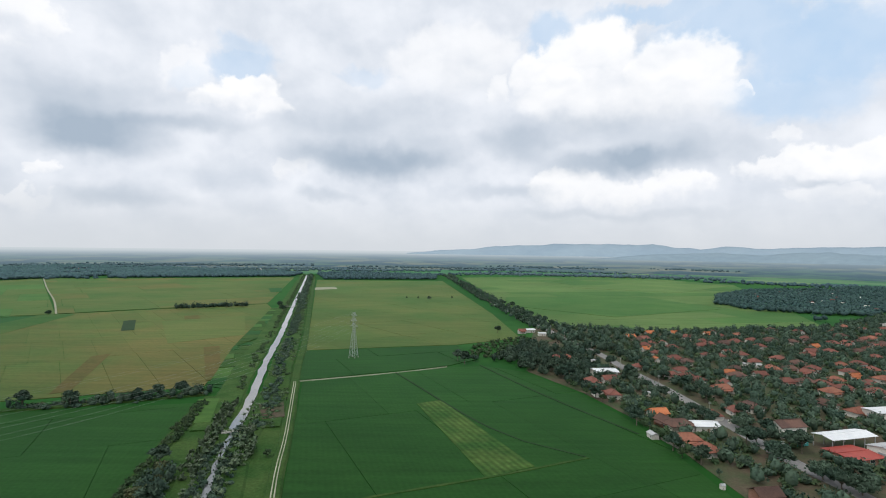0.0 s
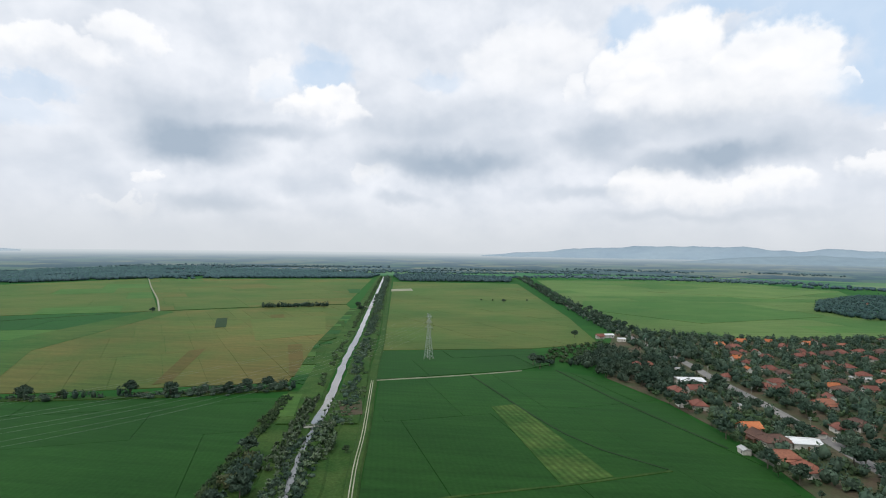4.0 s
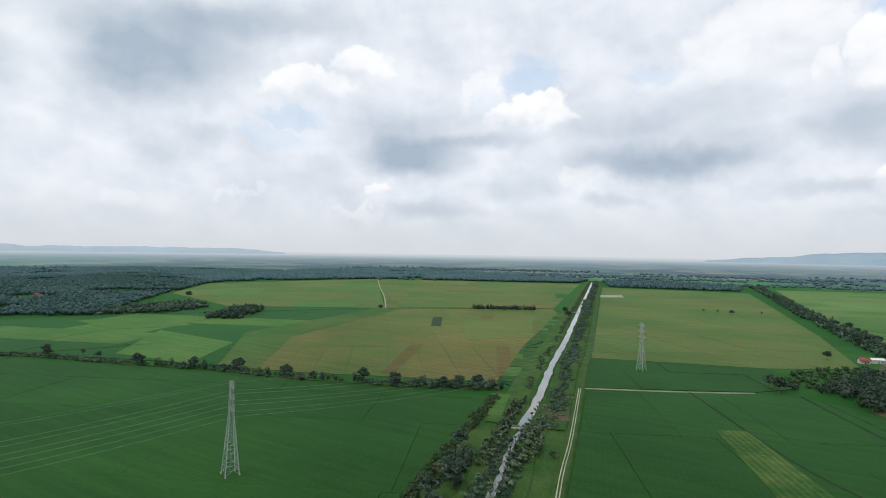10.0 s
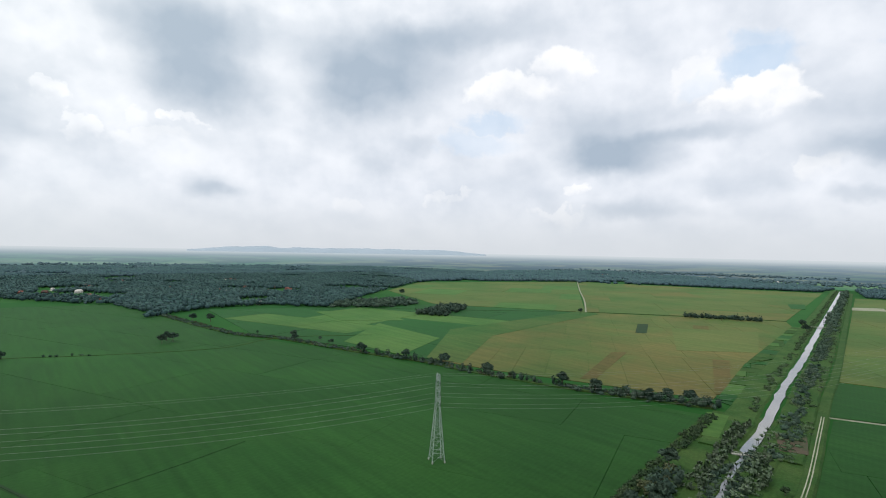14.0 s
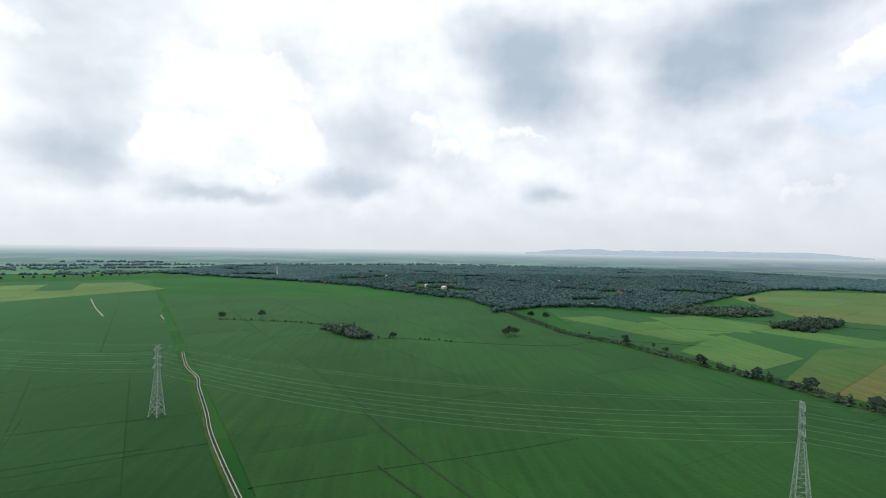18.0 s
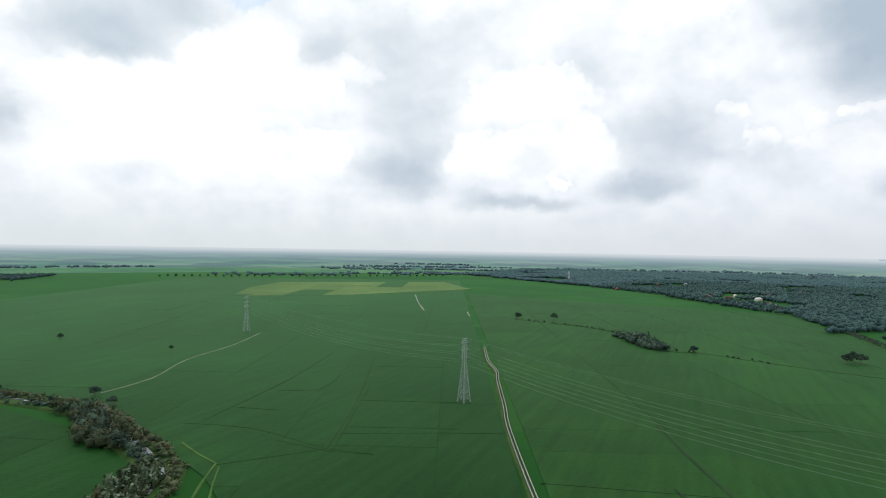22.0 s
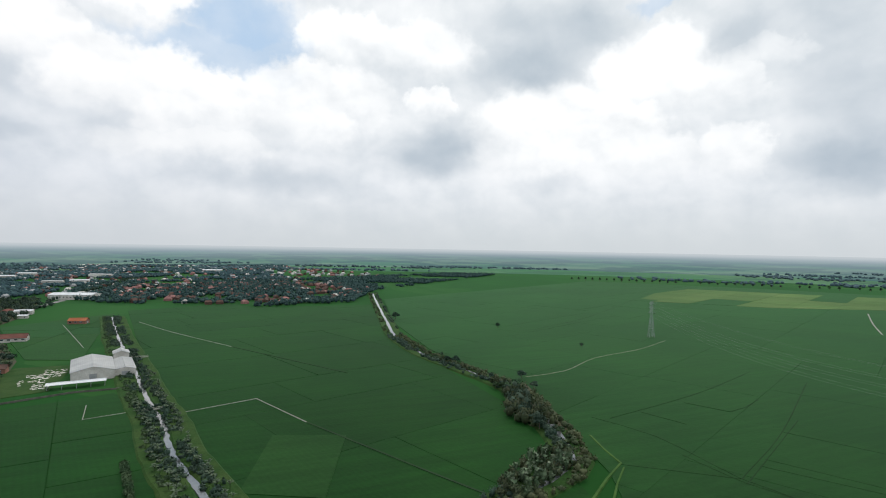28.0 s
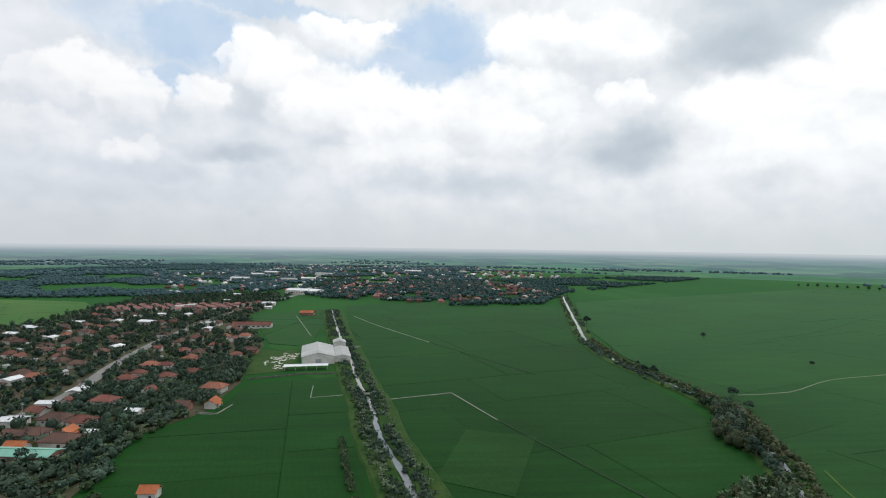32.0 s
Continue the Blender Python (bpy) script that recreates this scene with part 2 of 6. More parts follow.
GREY_BASES_C = (
    (76.4, 20.5, 7.3, 3.3, 0.9), (86.4, 9.1, 4, 1.3, 0.35), (91.6, 12.3, 5.1, 3.9, 0.35), (93.5, 10.7, 4.7, 3.4, 0.4), (94.6, 6.6, 5.2, 1.4, 0.85),
    (99.4, 19, 5, 3.1, 0.2), (104.7, 11, 3.6, 2.1, 0.25), (105.2, 8.9, 3.2, 1.4, 0.2), (105.7, 4.6, 4.7, 0.7, 0.45), (107, 4.9, 5.9, 0.8, 0.45),
    (110.4, 5.5, 2.6, 1, 0.45), (116.4, 20.2, 7, 3, 0.35), (119.1, 13.2, 5.4, 5.4, 0.55), (119.5, 7.7, 5.2, 2.4, 0.8), (123.8, 20.7, 6.8, 3, 0.35),
    (128.1, 19, 2.8, 2.1, 0.5), (140.3, 21.9, 3.6, 2.8, 0.4),
)
GREY_BASES_D = (
    (146, 6.7, 3.6, 0.8, 0.25), (146.9, 22.6, 8.9, 2.8, 0.6), (147.4, 18.1, 6.6, 2.5, 0.9), (154.7, 12.2, 3.6, 1.8, 0.45), (157.8, 9.9, 5.7, 2.4, 0.85),
    (161.9, 17.3, 3.3, 3.1, 0.25), (172.4, 7.2, 5.6, 1.5, 0.25), (173.5, 6.3, 7.2, 1.4, 0.3), (173.6, 11.6, 2.5, 2.4, 0.2), (181, 6.4, 3.1, 1.3, 0.25),
    (187.8, 11.2, 2.9, 2.8, 0.2), (196.7, 13.3, 1.6, 2.7, 0.35), (197.2, 8.8, 4.7, 0.9, 0.6), (203.1, 4.7, 14.2, 1.6, 0.2), (205.5, 6.8, 5.5, 0.9, 0.3),
)
BLUES, WHITES, GREYS = BLUE_GAPS_A + BLUE_GAPS_B, WHITE_HEAPS_A + WHITE_HEAPS_B + WHITE_HEAPS_C + WHITE_HEAPS_D, GREY_BASES_A + GREY_BASES_B + GREY_BASES_C + GREY_BASES_D
build_world()
sun_data = bpy.data.lights.new("sun", "SUN")
sun_data.energy, sun_data.angle, sun_data.color = 1.3, radians(12), (1.0, 0.95, 0.88)
sun = new("sun", sun_data)
sun.matrix_world = look((0, 0, 300), (300 * math.sin(radians(SUN_TURN)) / math.tan(radians(SUN_UP)), -300 * math.cos(radians(SUN_TURN)) / math.tan(radians(SUN_UP)), 0))


# ================= materials =================
def surface(name, a, b, coarse=0.02, fine=0.6, rough=0.8, bump=0.0, vary=0.12, speck=0.3, metal=0.0, rows=None, fuzz=0.0, leafy=0.0, sweep=0.0):
    """Two tones blended by coarse patches, broken by fine grain, with a tint of its own for each object. rows: (period, angle, strength) of planted or laid rows."""
    mt = bpy.data.materials.new(name)
    mt.use_nodes = True
    nt = mt.node_tree
    N, L = nt.nodes, nt.links
    bsdf = N["Principled BSDF"]
    pos = N.new("ShaderNodeNewGeometry").outputs["Position"]
    n1, n2 = N.new("ShaderNodeTexNoise"), N.new("ShaderNodeTexNoise")
    for n, sc, det in ((n1, coarse, 5.0), (n2, fine, 4.0)):
        L.new(pos, n.inputs["Vector"])
        n.inputs["Scale"].default_value, n.inputs["Detail"].default_value = sc, det
        n.inputs["Roughness"].default_value = 0.6
    ramp = N.new("ShaderNodeMapRange")
    ramp.interpolation_type = "SMOOTHSTEP"
    L.new(n1.outputs[0], ramp.inputs[0])
    ramp.inputs[1].default_value, ramp.inputs[2].default_value = 0.34, 0.66
    mixer = N.new("ShaderNodeMix")
    mixer.data_type = "RGBA"
    L.new(ramp.outputs[0], mixer.inputs[0])
    mixer.inputs[6].default_value, mixer.inputs[7].default_value = (*a, 1), (*b, 1)
    # brightness: grain and the object's own tone
    grain = N.new("ShaderNodeMapRange")
    L.new(n2.outputs[0], grain.inputs[0])
    grain.inputs[1].default_value, grain.inputs[2].default_value = 0.25, 0.75
    grain.inputs[3].default_value, grain.inputs[4].default_value = 1 - speck, 1 + speck
    own = N.new("ShaderNodeMapRange")
    L.new(N.new("ShaderNodeObjectInfo").outputs["Random"], own.inputs[0])
    own.inputs[3].default_value, own.inputs[4].default_value = 1 - vary, 1 + vary
    mul = N.new("ShaderNodeMath")
    mul.operation = "MULTIPLY"
    L.new(grain.outputs[0], mul.inputs[0])
    L.new(own.outputs[0], mul.inputs[1])
    level = mul.outputs[0]
    if sweep:
        # broad unevenness of growth, and long faint streaks left by planting
        wide, streak = N.new("ShaderNodeTexNoise"), N.new("ShaderNodeTexNoise")
        L.new(pos, wide.inputs["Vector"])
        wide.inputs["Scale"].default_value, wide.inputs["Detail"].default_value = 0.0045, 4.0
        lay = N.new("ShaderNodeMapping")
        L.new(pos, lay.inputs["Vector"])
        lay.inputs["Rotation"].default_value = (0, 0, radians(-114))
        lay.inputs["Scale"].default_value = (0.012, 0.22, 0)
        L.new(lay.outputs[0], streak.inputs["Vector"])
        streak.inputs["Scale"].default_value, streak.inputs["Detail"].default_value = 1.0, 3.0
        for tex, k in ((wide, sweep), (streak, sweep * 1.1)):
            rg = N.new("ShaderNodeMapRange")
            L.new(tex.outputs[0], rg.inputs[0])
            rg.inputs[1].default_value, rg.inputs[2].default_value = 0.3, 0.7
            rg.inputs[3].default_value, rg.inputs[4].default_value = 1 - k, 1 + k
            m4 = N.new("ShaderNodeMath")
            m4.operation = "MULTIPLY"
            L.new(level, m4.inputs[0])
            L.new(rg.outputs[0], m4.inputs[1])
            level = m4.outputs[0]
    if leafy:
        # every spray of leaves has a tone of its own
        isle = N.new("ShaderNodeMapRange")
        L.new(N.new("ShaderNodeNewGeometry").outputs["Random Per Island"], isle.inputs[0])
        isle.inputs[3].default_value, isle.inputs[4].default_value = 1 - leafy, 1 + leafy
        mul3 = N.new("ShaderNodeMath")
        mul3.operation = "MULTIPLY"
        L.new(level, mul3.inputs[0])
        L.new(isle.outputs[0], mul3.inputs[1])
        level = mul3.outputs[0]
    if rows:
        period, angle, strength = rows
        turn = N.new("ShaderNodeVectorRotate")
        turn.rotation_type = "Z_AXIS"
        L.new(pos, turn.inputs["Vector"])
        turn.inputs["Angle"].default_value = radians(-angle)
        wave = N.new("ShaderNodeTexWave")
        wave.wave_profile = "SIN"
        wave.bands_direction = "Y"
        L.new(turn.outputs[0], wave.inputs["Vector"])
        wave.inputs["Scale"].default_value = 2 * math.pi / (20 * period)
        wave.inputs["Distortion"].default_value, wave.inputs["Detail"].default_value = 0.6, 2.0
        wave.inputs["Detail Scale"].default_value = 0.15
        r2 = N.new("ShaderNodeMapRange")
        L.new(wave.outputs["Fac"], r2.inputs[0])
        r2.inputs[3].default_value, r2.inputs[4].default_value = 1 - strength, 1 + strength
        mul2 = N.new("ShaderNodeMath")
        mul2.operation = "MULTIPLY"
        L.new(level, mul2.inputs[0])
        L.new(r2.outputs[0], mul2.inputs[1])
        level = mul2.outputs[0]
    sc = N.new("ShaderNodeVectorMath")
    sc.operation = "SCALE"
    L.new(mixer.outputs[2], sc.inputs[0])
    L.new(level, sc.inputs["Scale"])
    L.new(sc.outputs[0], bsdf.inputs["Base Color"])
    bsdf.inputs["Roughness"].default_value, bsdf.inputs["Metallic"].default_value = rough, metal
    bsdf.inputs["Specular IOR Level"].default_value = 0.25
    if fuzz:
        # fine blades and leaves catch the sky at a low angle
        bsdf.inputs["Sheen Weight"].default_value, bsdf.inputs["Sheen Roughness"].default_value = fuzz, 0.35
        bsdf.inputs["Sheen Tint"].default_value = (0.19, 0.70, 0.23, 1)
        bsdf.inputs["Specular IOR Level"].default_value = 0.06
    if bump:
        bp = N.new("ShaderNodeBump")
        bp.inputs["Strength"].default_value, bp.inputs["Distance"].default_value = 0.6, bump
        L.new(n2.outputs[0], bp.inputs["Height"])
        L.new(bp.outputs[0], bsdf.inputs["Normal"])
    return mt


RICE_DEEP = surface("rice_deep_green", (0.0102, 0.0447, 0.0077), (0.0141, 0.0545, 0.0092), 0.012, 0.5, 0.75, 0.12, 0.08, 0.14, rows=(2.4, 104, 0.04), fuzz=0.13, sweep=0.16)
RICE_DARK = surface("rice_dark_green", (0.0051, 0.0362, 0.0046), (0.0074, 0.0441, 0.0054), 0.012, 0.5, 0.75, 0.12, 0.09, 0.14, rows=(2.4, 104, 0.04), fuzz=0.12, sweep=0.16)
RICE_GREEN = surface("rice_green", (0.0065, 0.0367, 0.0060), (0.0093, 0.0445, 0.0072), 0.008, 0.45, 0.75, 0.12, 0.1, 0.14, fuzz=0.20, sweep=0.16)
RICE_BRIGHT = surface("rice_bright_green", (0.038, 0.090, 0.018), (0.056, 0.106, 0.024), 0.015, 0.4, 0.75, 0.12, 0.08, 0.16, fuzz=0.17, sweep=0.16)
RICE_OLIVE = surface("rice_turning_yellow", (0.054, 0.086, 0.022), (0.096, 0.098, 0.031), 0.006, 0.35, 0.8, 0.12, 0.05, 0.16, fuzz=0.17, sweep=0.16)
RICE_RIPE = surface("rice_ripe", (0.058, 0.084, 0.022), (0.118, 0.088, 0.031), 0.007, 0.35, 0.8, 0.12, 0.06, 0.18, fuzz=0.17, sweep=0.16)
RICE_CUT = surface("rice_browned", (0.088, 0.078, 0.027), (0.118, 0.083, 0.034), 0.03, 0.35, 0.85, 0.12, 0.08, 0.2, fuzz=0.10, sweep=0.16)
RICE_TURN = surface("rice_beginning_to_ripen", (0.030, 0.074, 0.016), (0.062, 0.086, 0.023), 0.012, 0.35, 0.8, 0.12, 0.08, 0.2, fuzz=0.17, sweep=0.2)
RICE_ROWS = surface("young_rice_in_rows", (0.022, 0.064, 0.013), (0.055, 0.095, 0.023), 0.05, 0.4, 0.8, 0.12, 0.1, 0.2, rows=(3.0, 112, 0.2), fuzz=0.09, sweep=0.16)
RICE_PALE = surface("pale_stubble", (0.075, 0.120, 0.036), (0.095, 0.130, 0.044), 0.010, 0.3, 0.85, 0.1, 0.08, 0.15, fuzz=0.17, sweep=0.16)
GRASS = surface("bank_grass", (0.022, 0.058, 0.013), (0.042, 0.076, 0.020), 0.06, 0.8, 0.85, 0.2, 0.12, 0.35, fuzz=0.08)
BUND = surface("bund_earth", (0.0075, 0.030, 0.0075), (0.0125, 0.040, 0.0105), 0.05, 0.9, 0.9, 0.1, 0.2, 0.3)
TRACK = surface("pale_track", (0.22, 0.24, 0.16), (0.31, 0.32, 0.24), 0.08, 1.2, 0.85, 0.05, 0.08, 0.2)
EARTH = surface("brown_earth", (0.080, 0.060, 0.040), (0.040, 0.062, 0.024), 0.05, 0.8, 0.9, 0.15, 0.15, 0.3)
ASPHALT = surface("grey_asphalt", (0.16, 0.16, 0.16), (0.22, 0.215, 0.21), 0.05, 0.9, 0.85, 0.02, 0.05, 0.15)
CONCRETE = surface("concrete", (0.24, 0.25, 0.21), (0.33, 0.335, 0.29), 0.1, 1.0, 0.8, 0.03, 0.08, 0.2)
LEAF = surface("leaves_deep", (0.0318, 0.0576, 0.0433), (0.0568, 0.0860, 0.0599), 0.06, 0.9, 0.7, 0.0, 0.2, 0.3, fuzz=0.08, leafy=0.35)
LEAF_LIGHT = surface("leaves_light", (0.0357, 0.0663, 0.0324), (0.0612, 0.0918, 0.0457), 0.08, 0.9, 0.7, 0.0, 0.2, 0.3, fuzz=0.08, leafy=0.35)
LEAF_DRY = surface("leaves_olive_brown", (0.036, 0.056, 0.024), (0.064, 0.074, 0.034), 0.12, 0.9, 0.8, 0.0, 0.25, 0.3, leafy=0.35)
BANANA = surface("banana_leaves", (0.0432, 0.0800, 0.0368), (0.0800, 0.1168, 0.0624), 0.2, 1.2, 0.5, 0.0, 0.25, 0.3, leafy=0.35)
# canopies far off: base colours made bluer and paler to imitate haze, more so in FAR_WOODS
WOODS = surface("wood_canopy_haze_tint", (0.034, 0.068, 0.070), (0.049, 0.088, 0.086), 0.012, 0.18, 0.8, 0.0, 0.1, 0.2, fuzz=0.14, leafy=0.22)
FAR_WOODS = surface("far_wood_canopy_haze_tint", (0.0488, 0.0890, 0.1039), (0.0636, 0.1081, 0.1208), 0.006, 0.10, 0.9, 0.0, 0.1, 0.15, fuzz=0.14, leafy=0.15)
BARK = surface("bark", (0.10, 0.085, 0.065), (0.15, 0.13, 0.10), 0.5, 3.0, 0.9, 0.05, 0.2, 0.3)
STEEL = surface("galvanised_steel", (0.31, 0.36, 0.35), (0.40, 0.44, 0.43), 0.2, 2.0, 0.5, 0.0, 0.06, 0.12, metal=0.2)
CABLE = surface("weathered_cable", (0.20, 0.24, 0.20), (0.26, 0.29, 0.26), 0.2, 2.0, 0.5, 0.0, 0.05, 0.1, metal=0.3)
TILE_ORANGE = surface("orange_clay_tiles", (0.34, 0.105, 0.045), (0.42, 0.15, 0.065), 0.12, 1.6, 0.8, 0.05, 0.16, 0.28)
TILE_RUST = surface("rust_clay_tiles", (0.185, 0.072, 0.050), (0.255, 0.108, 0.070), 0.12, 1.6, 0.8, 0.05, 0.2, 0.3)
TILE_RED = surface("red_clay_tiles", (0.135, 0.054, 0.043), (0.195, 0.078, 0.058), 0.12, 1.6, 0.8, 0.05, 0.2, 0.3)
TILE_BROWN = surface("weathered_brown_tiles", (0.075, 0.045, 0.038), (0.12, 0.068, 0.052), 0.12, 1.6, 0.85, 0.05, 0.22, 0.3)
TILE_ROSE = surface("rose_clay_tiles", (0.25, 0.125, 0.115), (0.31, 0.16, 0.14), 0.1, 1.6, 0.8, 0.05, 0.12, 0.25)
SHEET_WHITE = surface("white_roof_sheet", (0.58, 0.60, 0.62), (0.70, 0.72, 0.73), 0.08, 1.2, 0.5, 0.02, 0.06, 0.1, rows=(1.0, 90, 0.05))
SHEET_DULL = surface("dull_white_roof_sheet", (0.33, 0.34, 0.34), (0.42, 0.43, 0.42), 0.08, 1.2, 0.6, 0.02, 0.06, 0.12, rows=(1.2, 100, 0.05))
SHEET_GREY = surface("grey_roof_sheet", (0.30, 0.31, 0.32), (0.40, 0.41, 0.41), 0.08, 1.2, 0.55, 0.02, 0.12, 0.15, rows=(1.0, 90, 0.06))
SHEET_GREEN = surface("sea_green_roof_sheet", (0.16, 0.38, 0.30), (0.22, 0.45, 0.36), 0.08, 1.2, 0.55, 0.02, 0.05, 0.12)
SHEET_RED = surface("red_roof_sheet", (0.26, 0.045, 0.035), (0.32, 0.06, 0.045), 0.08, 1.2, 0.6, 0.02, 0.05, 0.12)
PLASTER = surface("house_plaster", (0.50, 0.48, 0.43), (0.66, 0.64, 0.60), 0.15, 1.5, 0.85, 0.02, 0.2, 0.15)
PLASTER_TEAL = surface("teal_plaster", (0.06, 0.36, 0.34), (0.08, 0.42, 0.40), 0.15, 1.5, 0.8, 0.02, 0.05, 0.12)
WALL_OLD = surface("weathered_wall", (0.10, 0.10, 0.085), (0.16, 0.155, 0.13), 0.3, 2.0, 0.9, 0.02, 0.15, 0.25)
BRICK_RAW = surface("bare_brick", (0.24, 0.12, 0.085), (0.30, 0.16, 0.12), 0.2, 2.0, 0.9, 0.02, 0.15, 0.2)
DARK_GLASS = surface("dark_window", (0.03, 0.035, 0.04), (0.05, 0.055, 0.06), 0.5, 2.0, 0.15, 0.0, 0.2, 0.1)
DOOR_WOOD = surface("door_wood", (0.13, 0.075, 0.045), (0.18, 0.10, 0.06), 0.5, 3.0, 0.6, 0.0, 0.3, 0.2)


def water_material():
    mt = surface("canal_water", (0.10, 0.112, 0.118), (0.14, 0.150, 0.152), 0.05, 0.5, 0.06, 0.0, 0.0, 0.1)
    nt = mt.node_tree
    N, L = nt.nodes, nt.links
    n = N.new("ShaderNodeTexNoise")
    n.inputs["Scale"].default_value = 0.5
    L.new(N.new("ShaderNodeNewGeometry").outputs["Position"], n.inputs["Vector"])
    bp = N.new("ShaderNodeBump")
    bp.inputs["Strength"].default_value, bp.inputs["Distance"].default_value = 0.1, 0.08
    L.new(n.outputs[0], bp.inputs["Height"])
    b = N["Principled BSDF"]
    L.new(bp.outputs[0], b.inputs["Normal"])
    b.inputs["Specular IOR Level"].default_value = 0.9
    return mt


WATER = water_material()


def plain_material(name, tones, cell, belt_tone, fuzz=0.0):
    """The wide plain: a patchwork of plots, each with a tone of its own, and tree belts as darker streaks."""
    mt = bpy.data.materials.new(name)
    mt.use_nodes = True
    nt = mt.node_tree
    N, L = nt.nodes, nt.links
    b = N["Principled BSDF"]
    pos = N.new("ShaderNodeNewGeometry").outputs["Position"]
    turn = N.new("ShaderNodeMapping")
    L.new(pos, turn.inputs["Vector"])
    turn.inputs["Rotation"].default_value = (0, 0, radians(24))
    turn.inputs["Scale"].default_value = (1 / cell, 0.45 / cell, 0)
    v = N.new("ShaderNodeTexVoronoi")
    v.distance = "CHEBYCHEV"
    v.inputs["Scale"].default_value = 1.0
    v.inputs["Randomness"].default_value = 0.7
    L.new(turn.outputs[0], v.inputs["Vector"])
    sep = N.new("ShaderNodeSeparateColor")
    L.new(v.outputs["Color"], sep.inputs[0])
    ramp = N.new("ShaderNodeValToRGB")
    L.new(sep.outputs[0], ramp.inputs[0])
    e = ramp.color_ramp.elements
    while len(e) < len(tones):
        e.new(0.5)
    for i, col in enumerate(tones):
        e[i].position, e[i].color = i / (len(tones) - 1), (*col, 1)
    n = N.new("ShaderNodeTexNoise")
    n.inputs["Scale"].default_value, n.inputs["Detail"].default_value = 0.004, 7.0
    n.inputs["Roughness"].default_value = 0.65
    L.new(pos, n.inputs["Vector"])
    belt = N.new("ShaderNodeMapRange")
    belt.interpolation_type = "SMOOTHSTEP"
    L.new(n.outputs[0], belt.inputs[0])
    belt.inputs[1].default_value, belt.inputs[2].default_value = 0.50, 0.58
    mx = N.new("ShaderNodeMix")
    mx.data_type = "RGBA"
    L.new(belt.outputs[0], mx.inputs[0])
    L.new(ramp.outputs[0], mx.inputs[6])
    mx.inputs[7].default_value = (*belt_tone, 1)
    L.new(mx.outputs[2], b.inputs["Base Color"])
    b.inputs["Roughness"].default_value = 0.95
    b.inputs["Specular IOR Level"].default_value = 0.06
    b.inputs["Sheen Weight"].default_value, b.inputs["Sheen Roughness"].default_value = fuzz, 0.35
    b.inputs["Sheen Tint"].default_value = (0.19, 0.70, 0.23, 1)
    return mt


PLAIN = plain_material("patchwork_plain", ((0.0090, 0.0525, 0.0085), (0.0115, 0.0580, 0.0095), (0.0135, 0.0640, 0.0102), (0.0220, 0.0700, 0.0150)), 130.0, (0.0105, 0.0500, 0.0095), 0.17)
# outer ring of the plain: haze painted in as paler, bluer plot tones
FAR_PLAIN = plain_material("distant_plain_haze_tint", ((0.040, 0.118, 0.066), (0.054, 0.134, 0.076), (0.078, 0.150, 0.090), (0.125, 0.165, 0.100)), 300.0, (0.044, 0.096, 0.072), 0.17)


